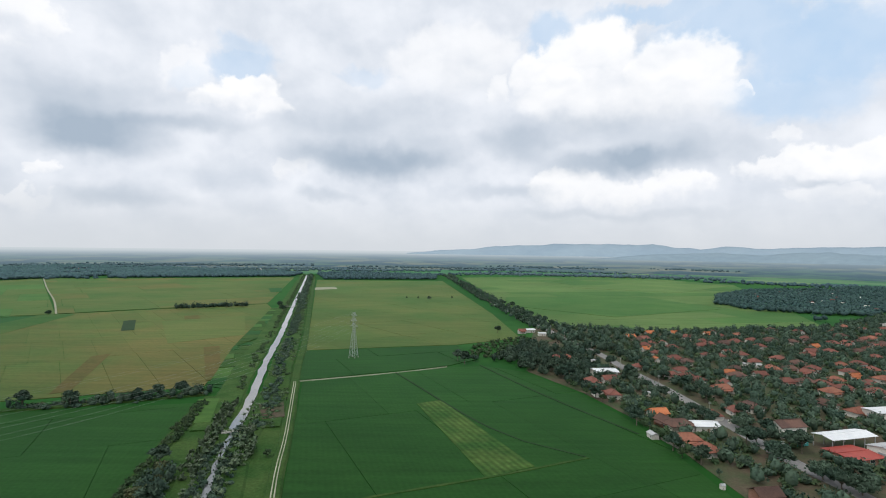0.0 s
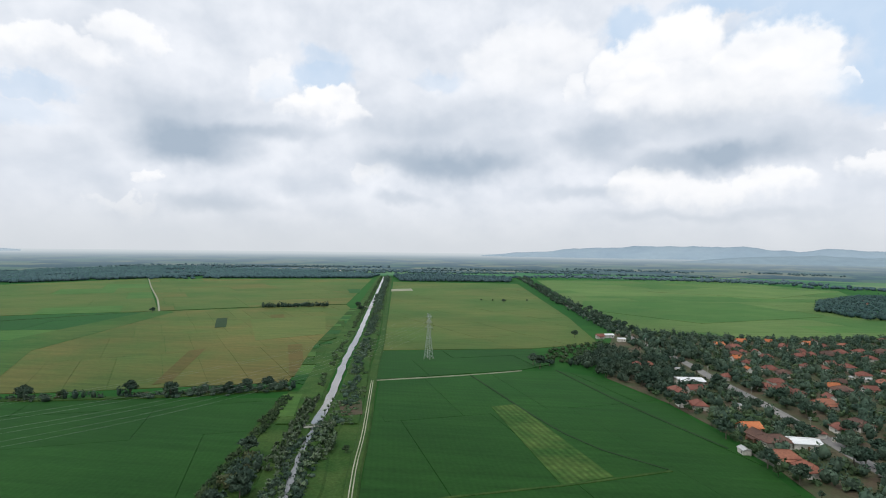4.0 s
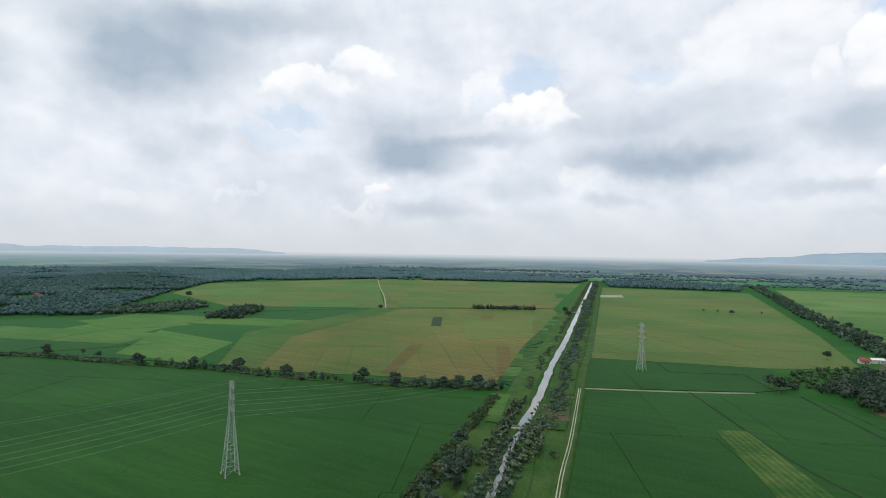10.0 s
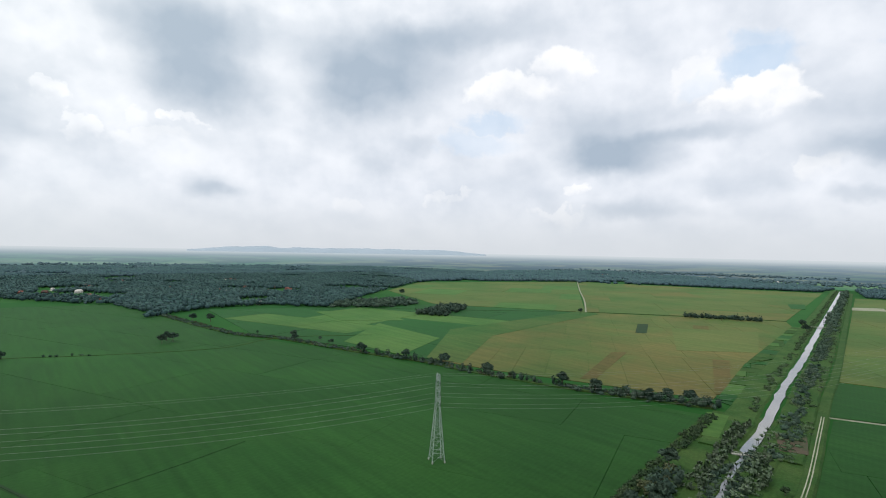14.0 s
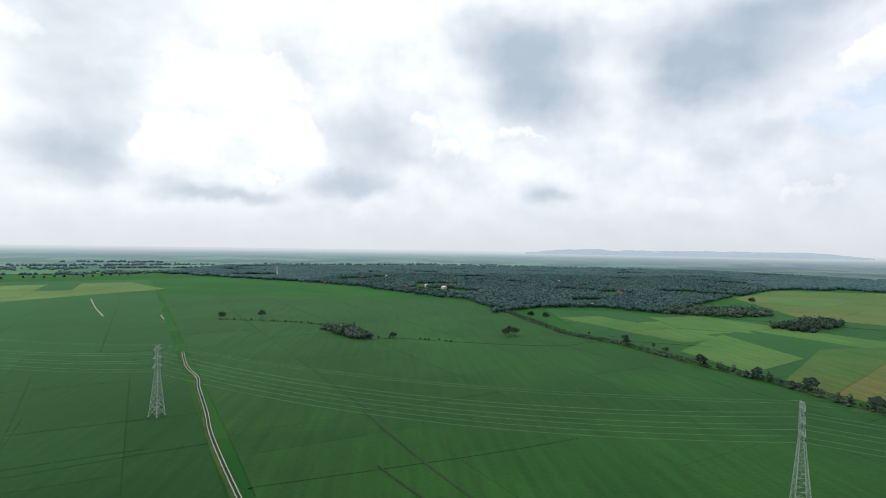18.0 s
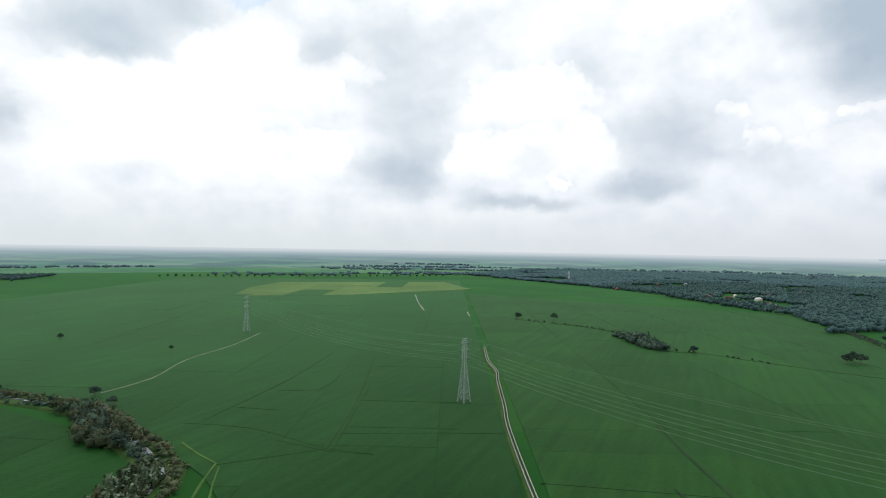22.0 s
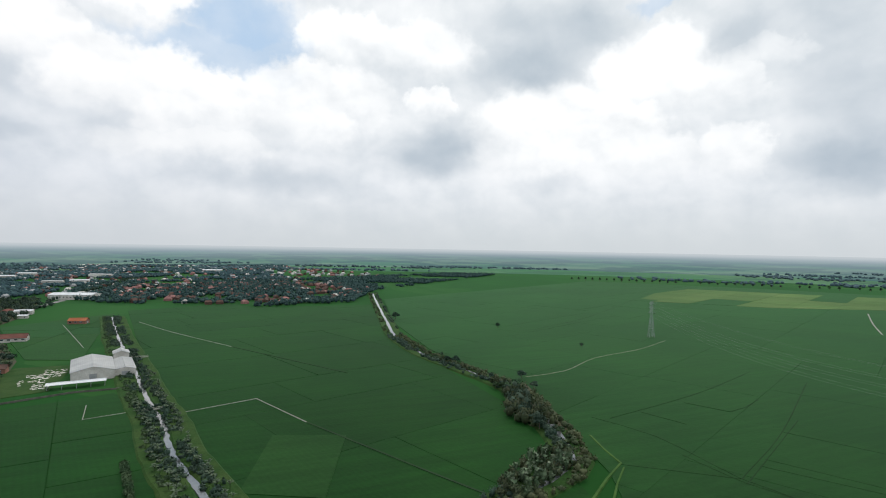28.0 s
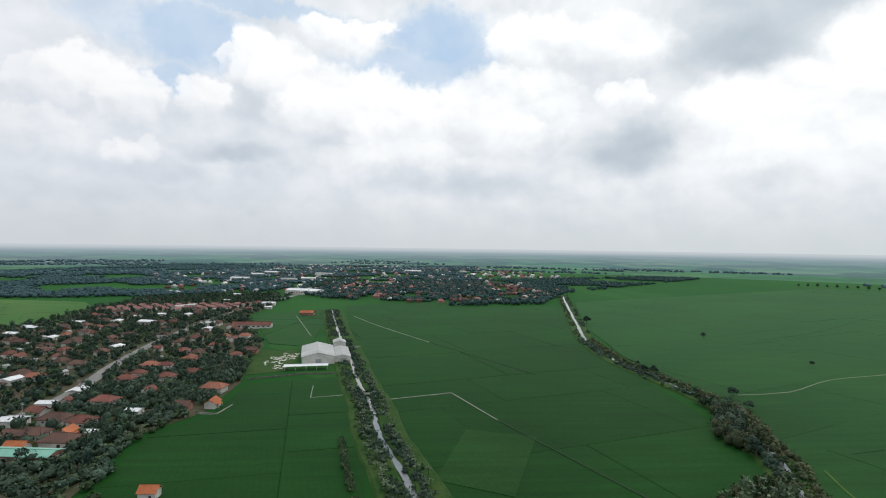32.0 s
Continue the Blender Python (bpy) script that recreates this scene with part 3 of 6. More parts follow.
def distance_material():
    """The last kilometres before the horizon: pale strips of fields and thin dark tree belts, with haze painted over
    them as emission.
    """
    mt = bpy.data.materials.new("hazy_distance")
    mt.use_nodes = True
    nt = mt.node_tree
    N, L = nt.nodes, nt.links
    N.remove(N["Principled BSDF"])
    pos = N.new("ShaderNodeNewGeometry").outputs["Position"]
    sep = N.new("ShaderNodeSeparateXYZ")
    L.new(pos, sep.inputs[0])

    def m(op, a, b=0.0):
        n = N.new("ShaderNodeMath")
        n.operation = op
        for sock, v in zip(n.inputs, (a, b)):
            if isinstance(v, bpy.types.NodeSocket):
                L.new(v, sock)
            else:
                sock.default_value = v
        return n.outputs[0]

    def ramp(v, lo, hi, a, b):
        n = N.new("ShaderNodeMapRange")
        n.interpolation_type = "SMOOTHSTEP"
        L.new(v, n.inputs[0])
        for i, q in enumerate((lo, hi, a, b)):
            n.inputs[i + 1].default_value = q
        return n.outputs[0]

    def mix(f, a, b):
        n = N.new("ShaderNodeMix")
        n.data_type = "RGBA"
        for sock, v in ((n.inputs[0], f), (n.inputs[6], a), (n.inputs[7], b)):
            if isinstance(v, bpy.types.NodeSocket):
                L.new(v, sock)
            else:
                sock.default_value = v
        return n.outputs[2]

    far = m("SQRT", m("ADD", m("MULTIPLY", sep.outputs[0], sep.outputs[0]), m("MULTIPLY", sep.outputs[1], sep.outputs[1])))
    n1, n2 = N.new("ShaderNodeTexNoise"), N.new("ShaderNodeTexNoise")
    for n, sc, det in ((n1, 0.0034, 6.0), (n2, 0.0016, 4.0)):
        L.new(pos, n.inputs["Vector"])
        n.inputs["Scale"].default_value, n.inputs["Detail"].default_value = sc, det
        n.inputs["Roughness"].default_value = 0.62
    # ripe fields and woods to the north, green rice with few trees to the south-west
    south = ramp(m("ADD", m("MULTIPLY", sep.outputs[0], -0.64), m("MULTIPLY", sep.outputs[1], -0.77)), -600.0, 1700.0, 0.0, 1.0)
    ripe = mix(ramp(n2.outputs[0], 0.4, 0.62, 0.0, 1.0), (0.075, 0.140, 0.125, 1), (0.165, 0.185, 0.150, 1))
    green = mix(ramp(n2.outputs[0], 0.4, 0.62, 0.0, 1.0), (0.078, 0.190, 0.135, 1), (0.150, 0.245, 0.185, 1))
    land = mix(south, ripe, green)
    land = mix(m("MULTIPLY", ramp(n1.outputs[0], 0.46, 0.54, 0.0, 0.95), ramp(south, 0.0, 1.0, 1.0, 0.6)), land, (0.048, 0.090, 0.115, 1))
    # painted haze: the land fades into emission with distance from the centre
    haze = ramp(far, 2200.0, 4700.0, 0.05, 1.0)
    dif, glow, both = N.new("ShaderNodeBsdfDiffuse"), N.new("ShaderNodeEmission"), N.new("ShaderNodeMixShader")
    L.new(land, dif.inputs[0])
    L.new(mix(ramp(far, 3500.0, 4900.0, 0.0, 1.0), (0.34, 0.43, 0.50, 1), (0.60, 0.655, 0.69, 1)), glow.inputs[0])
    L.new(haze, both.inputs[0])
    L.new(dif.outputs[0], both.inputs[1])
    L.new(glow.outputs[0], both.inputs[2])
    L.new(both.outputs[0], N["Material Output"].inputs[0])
    return mt


DISTANCE = distance_material()
# farthest tree belts: the strongest haze tint, mixed into the leaf colour
HORIZON_WOODS = surface("horizon_woods_haze_tint", (0.066, 0.115, 0.130), (0.082, 0.132, 0.146), 0.003, 0.02, 1.0, 0.0, 0.1, 0.1)
# all three hill tones: haze is painted into the pale blue base colours
HILL_NEAR = surface("distant_hill_haze_tint", (0.195, 0.27, 0.325), (0.22, 0.295, 0.345), 0.003, 0.02, 1.0, 0.0, 0.0, 0.08)
HILL_FAR = surface("distant_ridge_haze_tint", (0.245, 0.325, 0.395), (0.275, 0.355, 0.42), 0.003, 0.02, 1.0, 0.0, 0.0, 0.04)

HILL_FAINT = surface("faint_ridge_haze_tint", (0.32, 0.39, 0.45), (0.34, 0.41, 0.47), 0.003, 0.02, 1.0, 0.0, 0.0, 0.03)


# ================= mesh helpers =================
def mesh_of(name, verts, faces):
    me = bpy.data.meshes.new(name)
    me.from_pydata([tuple(v) for v in verts], [], [tuple(q) for q in faces])
    me.update()
    return me


def tri_mesh(name, verts, tris):
    """A mesh from numpy arrays of places and triangles."""
    me = bpy.data.meshes.new(name)
    n, k = len(verts), len(tris)
    me.vertices.add(n)
    me.vertices.foreach_set("co", np.asarray(verts, np.float32).ravel())
    me.loops.add(3 * k)
    me.loops.foreach_set("vertex_index", np.asarray(tris, np.int32).ravel())
    me.polygons.add(k)
    me.polygons.foreach_set("loop_start", np.arange(0, 3 * k, 3, dtype=np.int32))
    me.update(calc_edges=True)
    return me


def put_mesh(name, me, material, parent=None, label=""):
    ob = new(name, me)
    if material is not None and not me.materials:
        me.materials.append(material)
    if parent is not None:
        ob.parent = parent
    return tagged(ob, label)


def part(name, bm, material, parent, label=""):
    me = bpy.data.meshes.new(name)
    bm.to_mesh(me)
    bm.free()
    return put_mesh(name, me, material, parent, label)


def thing(name, label, category, group="", kind=""):
    return tagged(new(name), label, category, group, kind)


def box(bm, x0, x1, y0, y1, z0, z1):
    v = [bm.verts.new(p) for p in ((x0, y0, z0), (x1, y0, z0), (x1, y1, z0), (x0, y1, z0), (x0, y0, z1), (x1, y0, z1), (x1, y1, z1), (x0, y1, z1))]
    for q in ((0, 3, 2, 1), (4, 5, 6, 7), (0, 1, 5, 4), (1, 2, 6, 5), (2, 3, 7, 6), (3, 0, 4, 7)):
        bm.faces.new([v[i] for i in q])


def bar(bm, a, b, r, r2=None, sides=4):
    """A straight member from a to b."""
    a, b = Vector(a), Vector(b)
    d = (b - a).normalized()
    u = d.cross(Vector((0, 0, 1)) if abs(d.z) < 0.95 else Vector((1, 0, 0))).normalized()
    w = d.cross(u)
    rings = []
    for p, q in ((a, r), (b, r if r2 is None else r2)):
        rings.append([bm.verts.new(p + (u * math.cos(k) + w * math.sin(k)) * q) for k in (2 * math.pi * (i + 0.5) / sides for i in range(sides))])
    for i in range(sides):
        j = (i + 1) % sides
        bm.faces.new((rings[0][i], rings[0][j], rings[1][j], rings[1][i]))
    bm.faces.new(rings[0][::-1])
    bm.faces.new(rings[1])


def curve_points(pts, step):
    """A smooth line through the points, with a place about every step metres."""
    p = [np.array(q, float) for q in pts]
    p = [2 * p[0] - p[1]] + p + [2 * p[-1] - p[-2]]
    out = []
    for i in range(1, len(p) - 2):
        n = max(1, int(np.linalg.norm(p[i + 1] - p[i]) / step))
        for k in range(n):
            t = k / n
            out.append(0.5 * (2 * p[i] + (p[i + 1] - p[i - 1]) * t + (2 * p[i - 1] - 5 * p[i] + 4 * p[i + 1] - p[i + 2]) * t * t + (3 * p[i] - p[i - 1] - 3 * p[i + 1] + p[i + 2]) * t ** 3))
    out.append(p[-2])
    return np.array(out)


def offsets(line):
    d = np.gradient(line, axis=0)
    d /= np.linalg.norm(d, axis=1)[:, None] + 1e-9
    return np.stack([-d[:, 1], d[:, 0]], 1)


def ribbon(name, pts, width, z0, z1, material, step=12.0, shoulder=0.3, rag=0.0, shift=0.0, parent=None, seed=1, straight=False):
    """A strip along a line: flat top at z1, sides sloping down to z0. rag: unevenness of the edges."""
    rnd = random.Random(seed)
    line = np.array(pts, float) if straight else curve_points(pts, step)
    off = offsets(line)
    verts, faces = [], []
    for i, (p, o) in enumerate(zip(line, off)):
        l = width / 2 * (1 + rag * rnd.uniform(-1, 1))
        r = width / 2 * (1 + rag * rnd.uniform(-1, 1))
        for q, z in ((shift - l - shoulder, z0), (shift - l, z1), (shift + r, z1), (shift + r + shoulder, z0)):
            verts.append((p[0] + o[0] * q, p[1] + o[1] * q, z))
        if i:
            b, c = 4 * i, 4 * i - 4
            for k in range(3):
                faces.append((c + k, b + k, b + k + 1, c + k + 1))
    n = len(line) * 4
    faces += [(0, 1, 2, 3), (n - 1, n - 2, n - 3, n - 4)]
    return put_mesh(name, mesh_of(name, verts, faces), material, parent)


def slab(name, poly, z0, z1, material, parent=None, label=""):
    """A block of standing crop or ground over a polygon."""
    n = len(poly)
    a = sum(poly[i][0] * poly[(i + 1) % n][1] - poly[(i + 1) % n][0] * poly[i][1] for i in range(n))
    poly = list(poly) if a > 0 else list(poly)[::-1]
    verts = [(x, y, z1) for x, y in poly] + [(x, y, z0) for x, y in poly]
    faces = [tuple(range(n))] + [(i, n + i, n + (i + 1) % n, (i + 1) % n) for i in range(n)]
    return put_mesh(name, mesh_of(name, verts, faces), material, parent, label)


def inside(poly, x, y):
    """Which of the places lie in the polygon."""
    x, y = np.asarray(x, float), np.asarray(y, float)
    hit = np.zeros(x.shape, bool)
    for (xa, ya), (xb, yb) in zip(poly, list(poly[1:]) + [poly[0]]):
        cross = (ya > y) != (yb > y)
        with np.errstate(divide="ignore", invalid="ignore"):
            hit ^= cross & (x < (xb - xa) * (y - ya) / (yb - ya + 1e-12) + xa)
    return hit


def cut(poly, px, py, nx, ny):
    """The piece of a polygon on the side of a line to which (nx, ny) points."""
    out = []
    for (xa, ya), (xb, yb) in zip(poly, poly[1:] + poly[:1]):
        da, db = (xa - px) * nx + (ya - py) * ny, (xb - px) * nx + (yb - py) * ny
        if da >= 0:
            out.append((xa, ya))
        if da * db < 0:
            t = da / (da - db)
            out.append((xa + (xb - xa) * t, ya + (yb - ya) * t))
    return out


def plots(field, poly, angle, across, along, gap, tones, seed, jitter=0.3, rise=(0.3, 0.45)):
    """Splits a convex field into plots with bunds between them; tones: (material, weight)."""
    rnd = random.Random(seed)
    ca, sa = math.cos(radians(angle)), math.sin(radians(angle))
    us = [x * ca + y * sa for x, y in poly]
    vs = [-x * sa + y * ca for x, y in poly]
    names, weights = [m for m, _ in tones], [k for _, k in tones]
    v = min(vs)
    count = 0
    while v < max(vs):
        v2 = v + across * rnd.uniform(1 - jitter, 1 + jitter)
        u = min(us) - rnd.uniform(0, along)
        while u < max(us):
            u2 = u + along * rnd.uniform(1 - jitter, 1 + jitter)
            g2 = gap * rnd.choice((0.3, 0.5, 1.0, 1.3)) / 2
            cell = [tuple(p) for p in poly]
            for (pu, pv, nu, nv) in ((u + g2, 0, 1, 0), (u2 - g2, 0, -1, 0), (0, v + g2, 0, 1), (0, v2 - g2, 0, -1)):
                if len(cell) < 3:
                    break
                cell = cut(cell, pu * ca - pv * sa, pu * sa + pv * ca, nu * ca - nv * sa, nu * sa + nv * ca)
            if len(cell) >= 3:
                z = rnd.uniform(*rise)
                slab("rice_plot", cell, -0.05, z, rnd.choices(names, weights)[0], field)
                count += 1
            u = u2
        v = v2
    return count


def unit_ico(level):
    bm = bmesh.new()
    bmesh.ops.create_icosphere(bm, subdivisions=level, radius=1.0)
    v = np.array([q.co[:] for q in bm.verts])
    t = np.array([[w.index for w in q.verts] for q in bm.faces])
    bm.free()
    return v, t


ICO = {1: unit_ico(1), 2: unit_ico(2)}


def clumps(centres, radii, rng, level=1, cards=0, card=0.8, bumpy=0.25):
    """Leafy masses: lumpy cores, each with loose leaf sprays round it. centres: n x 3, radii: n x 3."""
    centres, radii = np.asarray(centres, float), np.asarray(radii, float)
    n = len(centres)
    bv, bt = ICO[level]
    k = len(bv)
    turn = rng.uniform(0, 2 * np.pi, n)
    c, s = np.cos(turn)[:, None], np.sin(turn)[:, None]
    x, y, z = bv[:, 0], bv[:, 1], bv[:, 2]
    v = np.stack([c * x - s * y, s * x + c * y, np.broadcast_to(z, (n, k))], 2)
    v = v * (1 + rng.uniform(-bumpy, bumpy, (n, k, 1)))
    verts = (v * (0.8 if cards else 1.0) * radii[:, None, :] + centres[:, None, :]).reshape(-1, 3)
    tris = (bt[None] + (np.arange(n) * k)[:, None, None]).reshape(-1, 3)
    if cards:
        d = rng.normal(size=(n, cards, 3))
        d /= np.linalg.norm(d, axis=2)[..., None]
        d[..., 2] = np.where(d[..., 2] < -0.3, -d[..., 2], d[..., 2])
        p = centres[:, None] + d * radii[:, None] * rng.uniform(0.75, 1.3, (n, cards, 1))
        a = rng.normal(size=(n, cards, 3))
        b = np.cross(d, a)
        b /= np.linalg.norm(b, axis=2)[..., None] + 1e-9
        a = np.cross(b, d) * rng.uniform(0.3, 1, (n, cards, 1)) + d * rng.uniform(-1.0, 1.2, (n, cards, 1))
        size = card * rng.uniform(0.6, 1.4, (n, cards, 1))
        quad = np.stack([p - a * size, p + b * size * 0.6, p + a * size, p - b * size * 0.6], 2).reshape(-1, 3)
        m = n * cards
        q = np.arange(m)[:, None] * 4 + len(verts)
        t2 = np.concatenate([q + [0, 1, 2], q + [0, 2, 3]], 1).reshape(-1, 3)
        verts, tris = np.concatenate([verts, quad]), np.concatenate([tris, t2])
    return verts, tris


# ================= the ground =================
def rise_at(r):
    """The plain lies flat, and far out climbs very gently to the horizon."""
    return 0.0 if r < 2600 else 66.0 * ((r - 2600) / 2300.0) ** 1.1


def ring_sheet(name, radii, seg=96):
    """A round sheet of land between radii, with its middle closed where the first is 0."""
    verts, faces = [], []
    rings = [r for r in radii if r]
    for r in rings:
        for i in range(seg):
            a = 2 * math.pi * i / seg
            verts.append((r * math.cos(a), r * math.sin(a), rise_at(r)))
    if radii[0] == 0:
        verts.append((0, 0, 0))
        faces += [(len(verts) - 1, i, (i + 1) % seg) for i in range(seg)]
    for k in range(len(rings) - 1):
        for i in range(seg):
            j = (i + 1) % seg
            faces.append((k * seg + i, (k + 1) * seg + i, (k + 1) * seg + j, k * seg + j))
    return mesh_of(name, verts, faces)


def build_ground():
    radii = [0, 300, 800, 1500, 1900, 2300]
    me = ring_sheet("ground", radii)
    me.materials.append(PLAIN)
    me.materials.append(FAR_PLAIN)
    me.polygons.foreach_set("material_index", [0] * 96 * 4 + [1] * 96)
    tagged(new("ground", me), "flat green rice plain reaching a hazy horizon", "ground", kind="structure")
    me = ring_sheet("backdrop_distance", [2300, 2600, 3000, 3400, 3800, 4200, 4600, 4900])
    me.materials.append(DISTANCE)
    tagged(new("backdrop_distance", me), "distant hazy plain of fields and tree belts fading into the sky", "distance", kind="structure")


build_ground()


def ridge(name, a0, a1, r, base, peaks, seed, material, label, tail=0.25):
    """A range of hills seen across the plain, from turn a0 to a1 (degrees to the left of +y)."""
    n = 140
    verts, faces = [], []
    for i in range(n + 1):
        f = i / n
        a = radians(a0 + (a1 - a0) * f)
        fade = min(1, f * 7.0, (1 - f) * 6 + tail)
        h = peaks * fade * (0.72 + 0.22 * noise.fractal(Vector((f * 14, seed, 0)), 0.8, 2.1, 6) + 0.07 * math.sin(f * 17 + seed))
        for rr, z in ((r - 330, base - 30), (r - 160, base + 0.45 * h), (r, base + max(4 if tail else -20, h)), (r + 120, base - 30)):
            verts.append((-math.sin(a) * rr, math.cos(a) * rr, z))
        if i:
            for k in range(3):
                b, c = 4 * i + k, 4 * i - 4 + k
                faces.append((c, b, b + 1, c + 1))
    ob = put_mesh(name, mesh_of(name, verts, faces), material)
    for p in ob.data.polygons:
        p.use_smooth = True
    tagged(ob, label, "hills", kind="structure")


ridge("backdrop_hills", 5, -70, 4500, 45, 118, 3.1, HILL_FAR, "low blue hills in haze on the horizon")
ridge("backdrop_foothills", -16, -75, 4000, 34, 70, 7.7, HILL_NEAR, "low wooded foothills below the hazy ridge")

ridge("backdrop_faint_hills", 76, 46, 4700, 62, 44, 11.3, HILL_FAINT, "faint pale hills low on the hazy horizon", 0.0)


# ================= fields =================
def field(label, poly, angle, across, along, gap, tones, seed, **kw):
    ob = thing("rice_field", label, "rice field", "rice fields of the plain", "structure")
    plots(ob, poly, angle, across, along, gap, tones, seed, **kw)
    return ob


def patch(label, poly, z, material):
    ob = slab("crop_patch", poly, -0.05, z, material)
    return tagged(ob, label, "crop patch", "crop patches", "structure")


field("deep green rice field beside the straight canal track", [(-92, 357), (4, 407), (30, 416), (62, 395), (88, 335), (102, 277), (107, 200), (110, 60), (-28, 60)], 24, 150, 46, 0.42, [(RICE_DEEP, 1)], 11)
patch("paler rice planted in rows inside the deep green field", [(-14, 311), (0, 319), (39, 223), (18, 211)], 0.55, RICE_ROWS)
field("green rice field beyond a pale cross bund", [(-97, 362), (-117, 466), (14, 502), (30, 440), (4, 413)], 24, 60, 90, 0.6, [(RICE_DEEP, 1)], 12)
field("olive rice field between canal and tree-lined road", [(-118, 470), (14, 506), (80, 548), (70, 750), (0, 1500), (-345, 1480)], 36, 90, 70, 0.4, [(RICE_OLIVE, 1)], 13, rise=(0.3, 0.33))
field("pale green rice field east of the tree-lined road", [(120, 640), (225, 605), (470, 665), (800, 1480), (630, 1890), (60, 1700), (104, 876)], 12, 60, 260, 0.5, [(RICE_BRIGHT, 5), (RICE_PALE, 4)], 14, rise=(0.3, 0.34))
patch("strip of darker green rice in the eastern field", [(100, 870), (235, 730), (440, 850), (400, 1050), (120, 1020)], 0.6, RICE_BRIGHT)
patch("pale ripening strip in the eastern field", [(300, 1300), (520, 1180), (760, 1430), (600, 1600)], 0.6, RICE_PALE)
field("ripening olive and tan rice field west of the canal", [(-152, 345), (-290, 290), (-340, 278), (-440, 400), (-490, 690), (-275, 845), (-250, 790), (-185, 480)], 36, 110, 26, 0.22, [(RICE_RIPE, 1)], 15, rise=(0.3, 0.33))
field("olive rice field beyond the cross path", [(-277, 852), (-497, 697), (-1034, 1396), (-700, 1500), (-440, 1600)], 36, 120, 90, 0.5, [(RICE_OLIVE, 5), (RICE_RIPE, 5)], 16, rise=(0.3, 0.33))
patch("band of rice turning from green to ochre", [(-322, 286), (-408, 405), (-470, 690), (-506, 690), (-468, 398), (-356, 277)], 0.45, RICE_TURN)
patch("narrow reddish-brown strip of ripe rice", [(-211, 477), (-200, 485), (-149, 365), (-157, 359)], 0.46, RICE_CUT)
patch("browned strip of ripe rice", [(-281, 432), (-273, 445), (-227, 330), (-234, 321)], 0.44, RICE_CUT)
patch("browned strip of ripe rice", [(-329, 687), (-315, 698), (-227, 519), (-240, 510)], 0.42, RICE_CUT)
patch("greener strip in the ripe field", [(-332, 638), (-255, 696), (-200, 547), (-251, 493)], 0.43, RICE_OLIVE)
patch("small dark harvested plot in the ripe field", [(-376, 636), (-366, 644), (-325, 569), (-335, 562)], 0.50, BUND)
patch("small green plot beyond the cross path", [(-375, 1160), (-352, 1180), (-320, 1075), (-338, 1061)], 0.5, RICE_GREEN)
patch("pale bare plot beside the far canal", [(-284, 1198), (-245, 1232), (-228, 1170), (-269, 1136)], 0.5, TRACK)
field("green rice field along the overgrown ditch", [(-345, 278), (-410, 258), (-560, 203), (-800, 228), (-742, 390), (-700, 560), (-495, 688), (-442, 400)], 20, 60, 110, 0.6, [(RICE_GREEN, 6), (RICE_BRIGHT, 1)], 17, rise=(0.34, 0.4))
patch("bright yellow-green rice patch", [(-462, 258), (-376, 266), (-427, 349), (-554, 357)], 0.55, RICE_BRIGHT)
patch("pale yellow-green rice patch", [(-600, 330), (-560, 400), (-690, 420), (-700, 345)], 0.55, RICE_BRIGHT)
field("olive rice field before the western woods", [(-497, 692), (-705, 565), (-990, 660), (-1200, 900), (-1034, 1390)], 36, 120, 110, 0.5, [(RICE_OLIVE, 4), (RICE_BRIGHT, 1)], 18, rise=(0.3, 0.34))
field("deep green rice field under the power line beside the canal", [(-45, 20), (-112, 180), (-138, 308), (-290, 271), (-262, -76)], 24, 75, 130, 0.3, [(RICE_DEEP, 1)], 19, rise=(0.34, 0.38))
field("wide green rice field under the power line", [(-262, -76), (-290, 271), (-405, 240), (-560, 182), (-800, 152), (-935, 125), (-1000, -410)], 24, 75, 130, 0.4, [(RICE_DEEP, 1)], 29, rise=(0.34, 0.38))
field("wide green rice field below the concrete ditch", [(-50, 8), (-430, -162), (-520, -620), (-275, -865), (-203, -600), (-180, -430), (-190, -300), (-165, -215), (-150, -170)], 24, 60, 85, 0.22, [(RICE_GREEN, 1)], 20, rise=(0.34, 0.40))
field("wide green rice field towards the avenue", [(-430, -162), (-1000, -418), (-1400, -600), (-1237, -905), (-990, -1222), (-275, -865), (-520, -620)], 24, 80, 105, 0.36, [(RICE_GREEN, 1)], 28, rise=(0.34, 0.40))
field("pale harvested plots before the avenue", [(-700, -735), (-840, -580), (-1108, -445), (-1300, -600), (-1037, -923), (-859, -850)], 24, 70, 160, 0.7, [(RICE_PALE, 3), (RICE_GREEN, 2)], 25, rise=(0.5, 0.6))
field("deep green rice field between stream and canal", [(-22, -80), (-125, -140), (-160, -270), (-165, -400), (-180, -540), (-235, -790), (-68, -797), (-30, -850), (90, -800), (58, -575), (24, -380), (-3, -230)], 18, 70, 90, 0.4, [(RICE_DARK, 1)], 21, rise=(0.33, 0.38))
patch("lighter green rice plot near the canal", [(-12, -205), (-30, -262), (-62, -250), (-40, -190)], 0.52, RICE_DEEP)
field("deep green rice field beside the southern village", [(12, -150), (108, -150), (118, -259), (100, -286), (100, -349), (48, -368), (31, -330), (18, -262)], 100, 55, 60, 0.4, [(RICE_DARK, 1)], 22)
field("green rice field behind the white warehouse", [(102, -773), (190, -678), (122, -492), (84, -478), (92, -600)], 80, 60, 60, 0.7, [(RICE_DEEP, 1), (RICE_GREEN, 2)], 23)
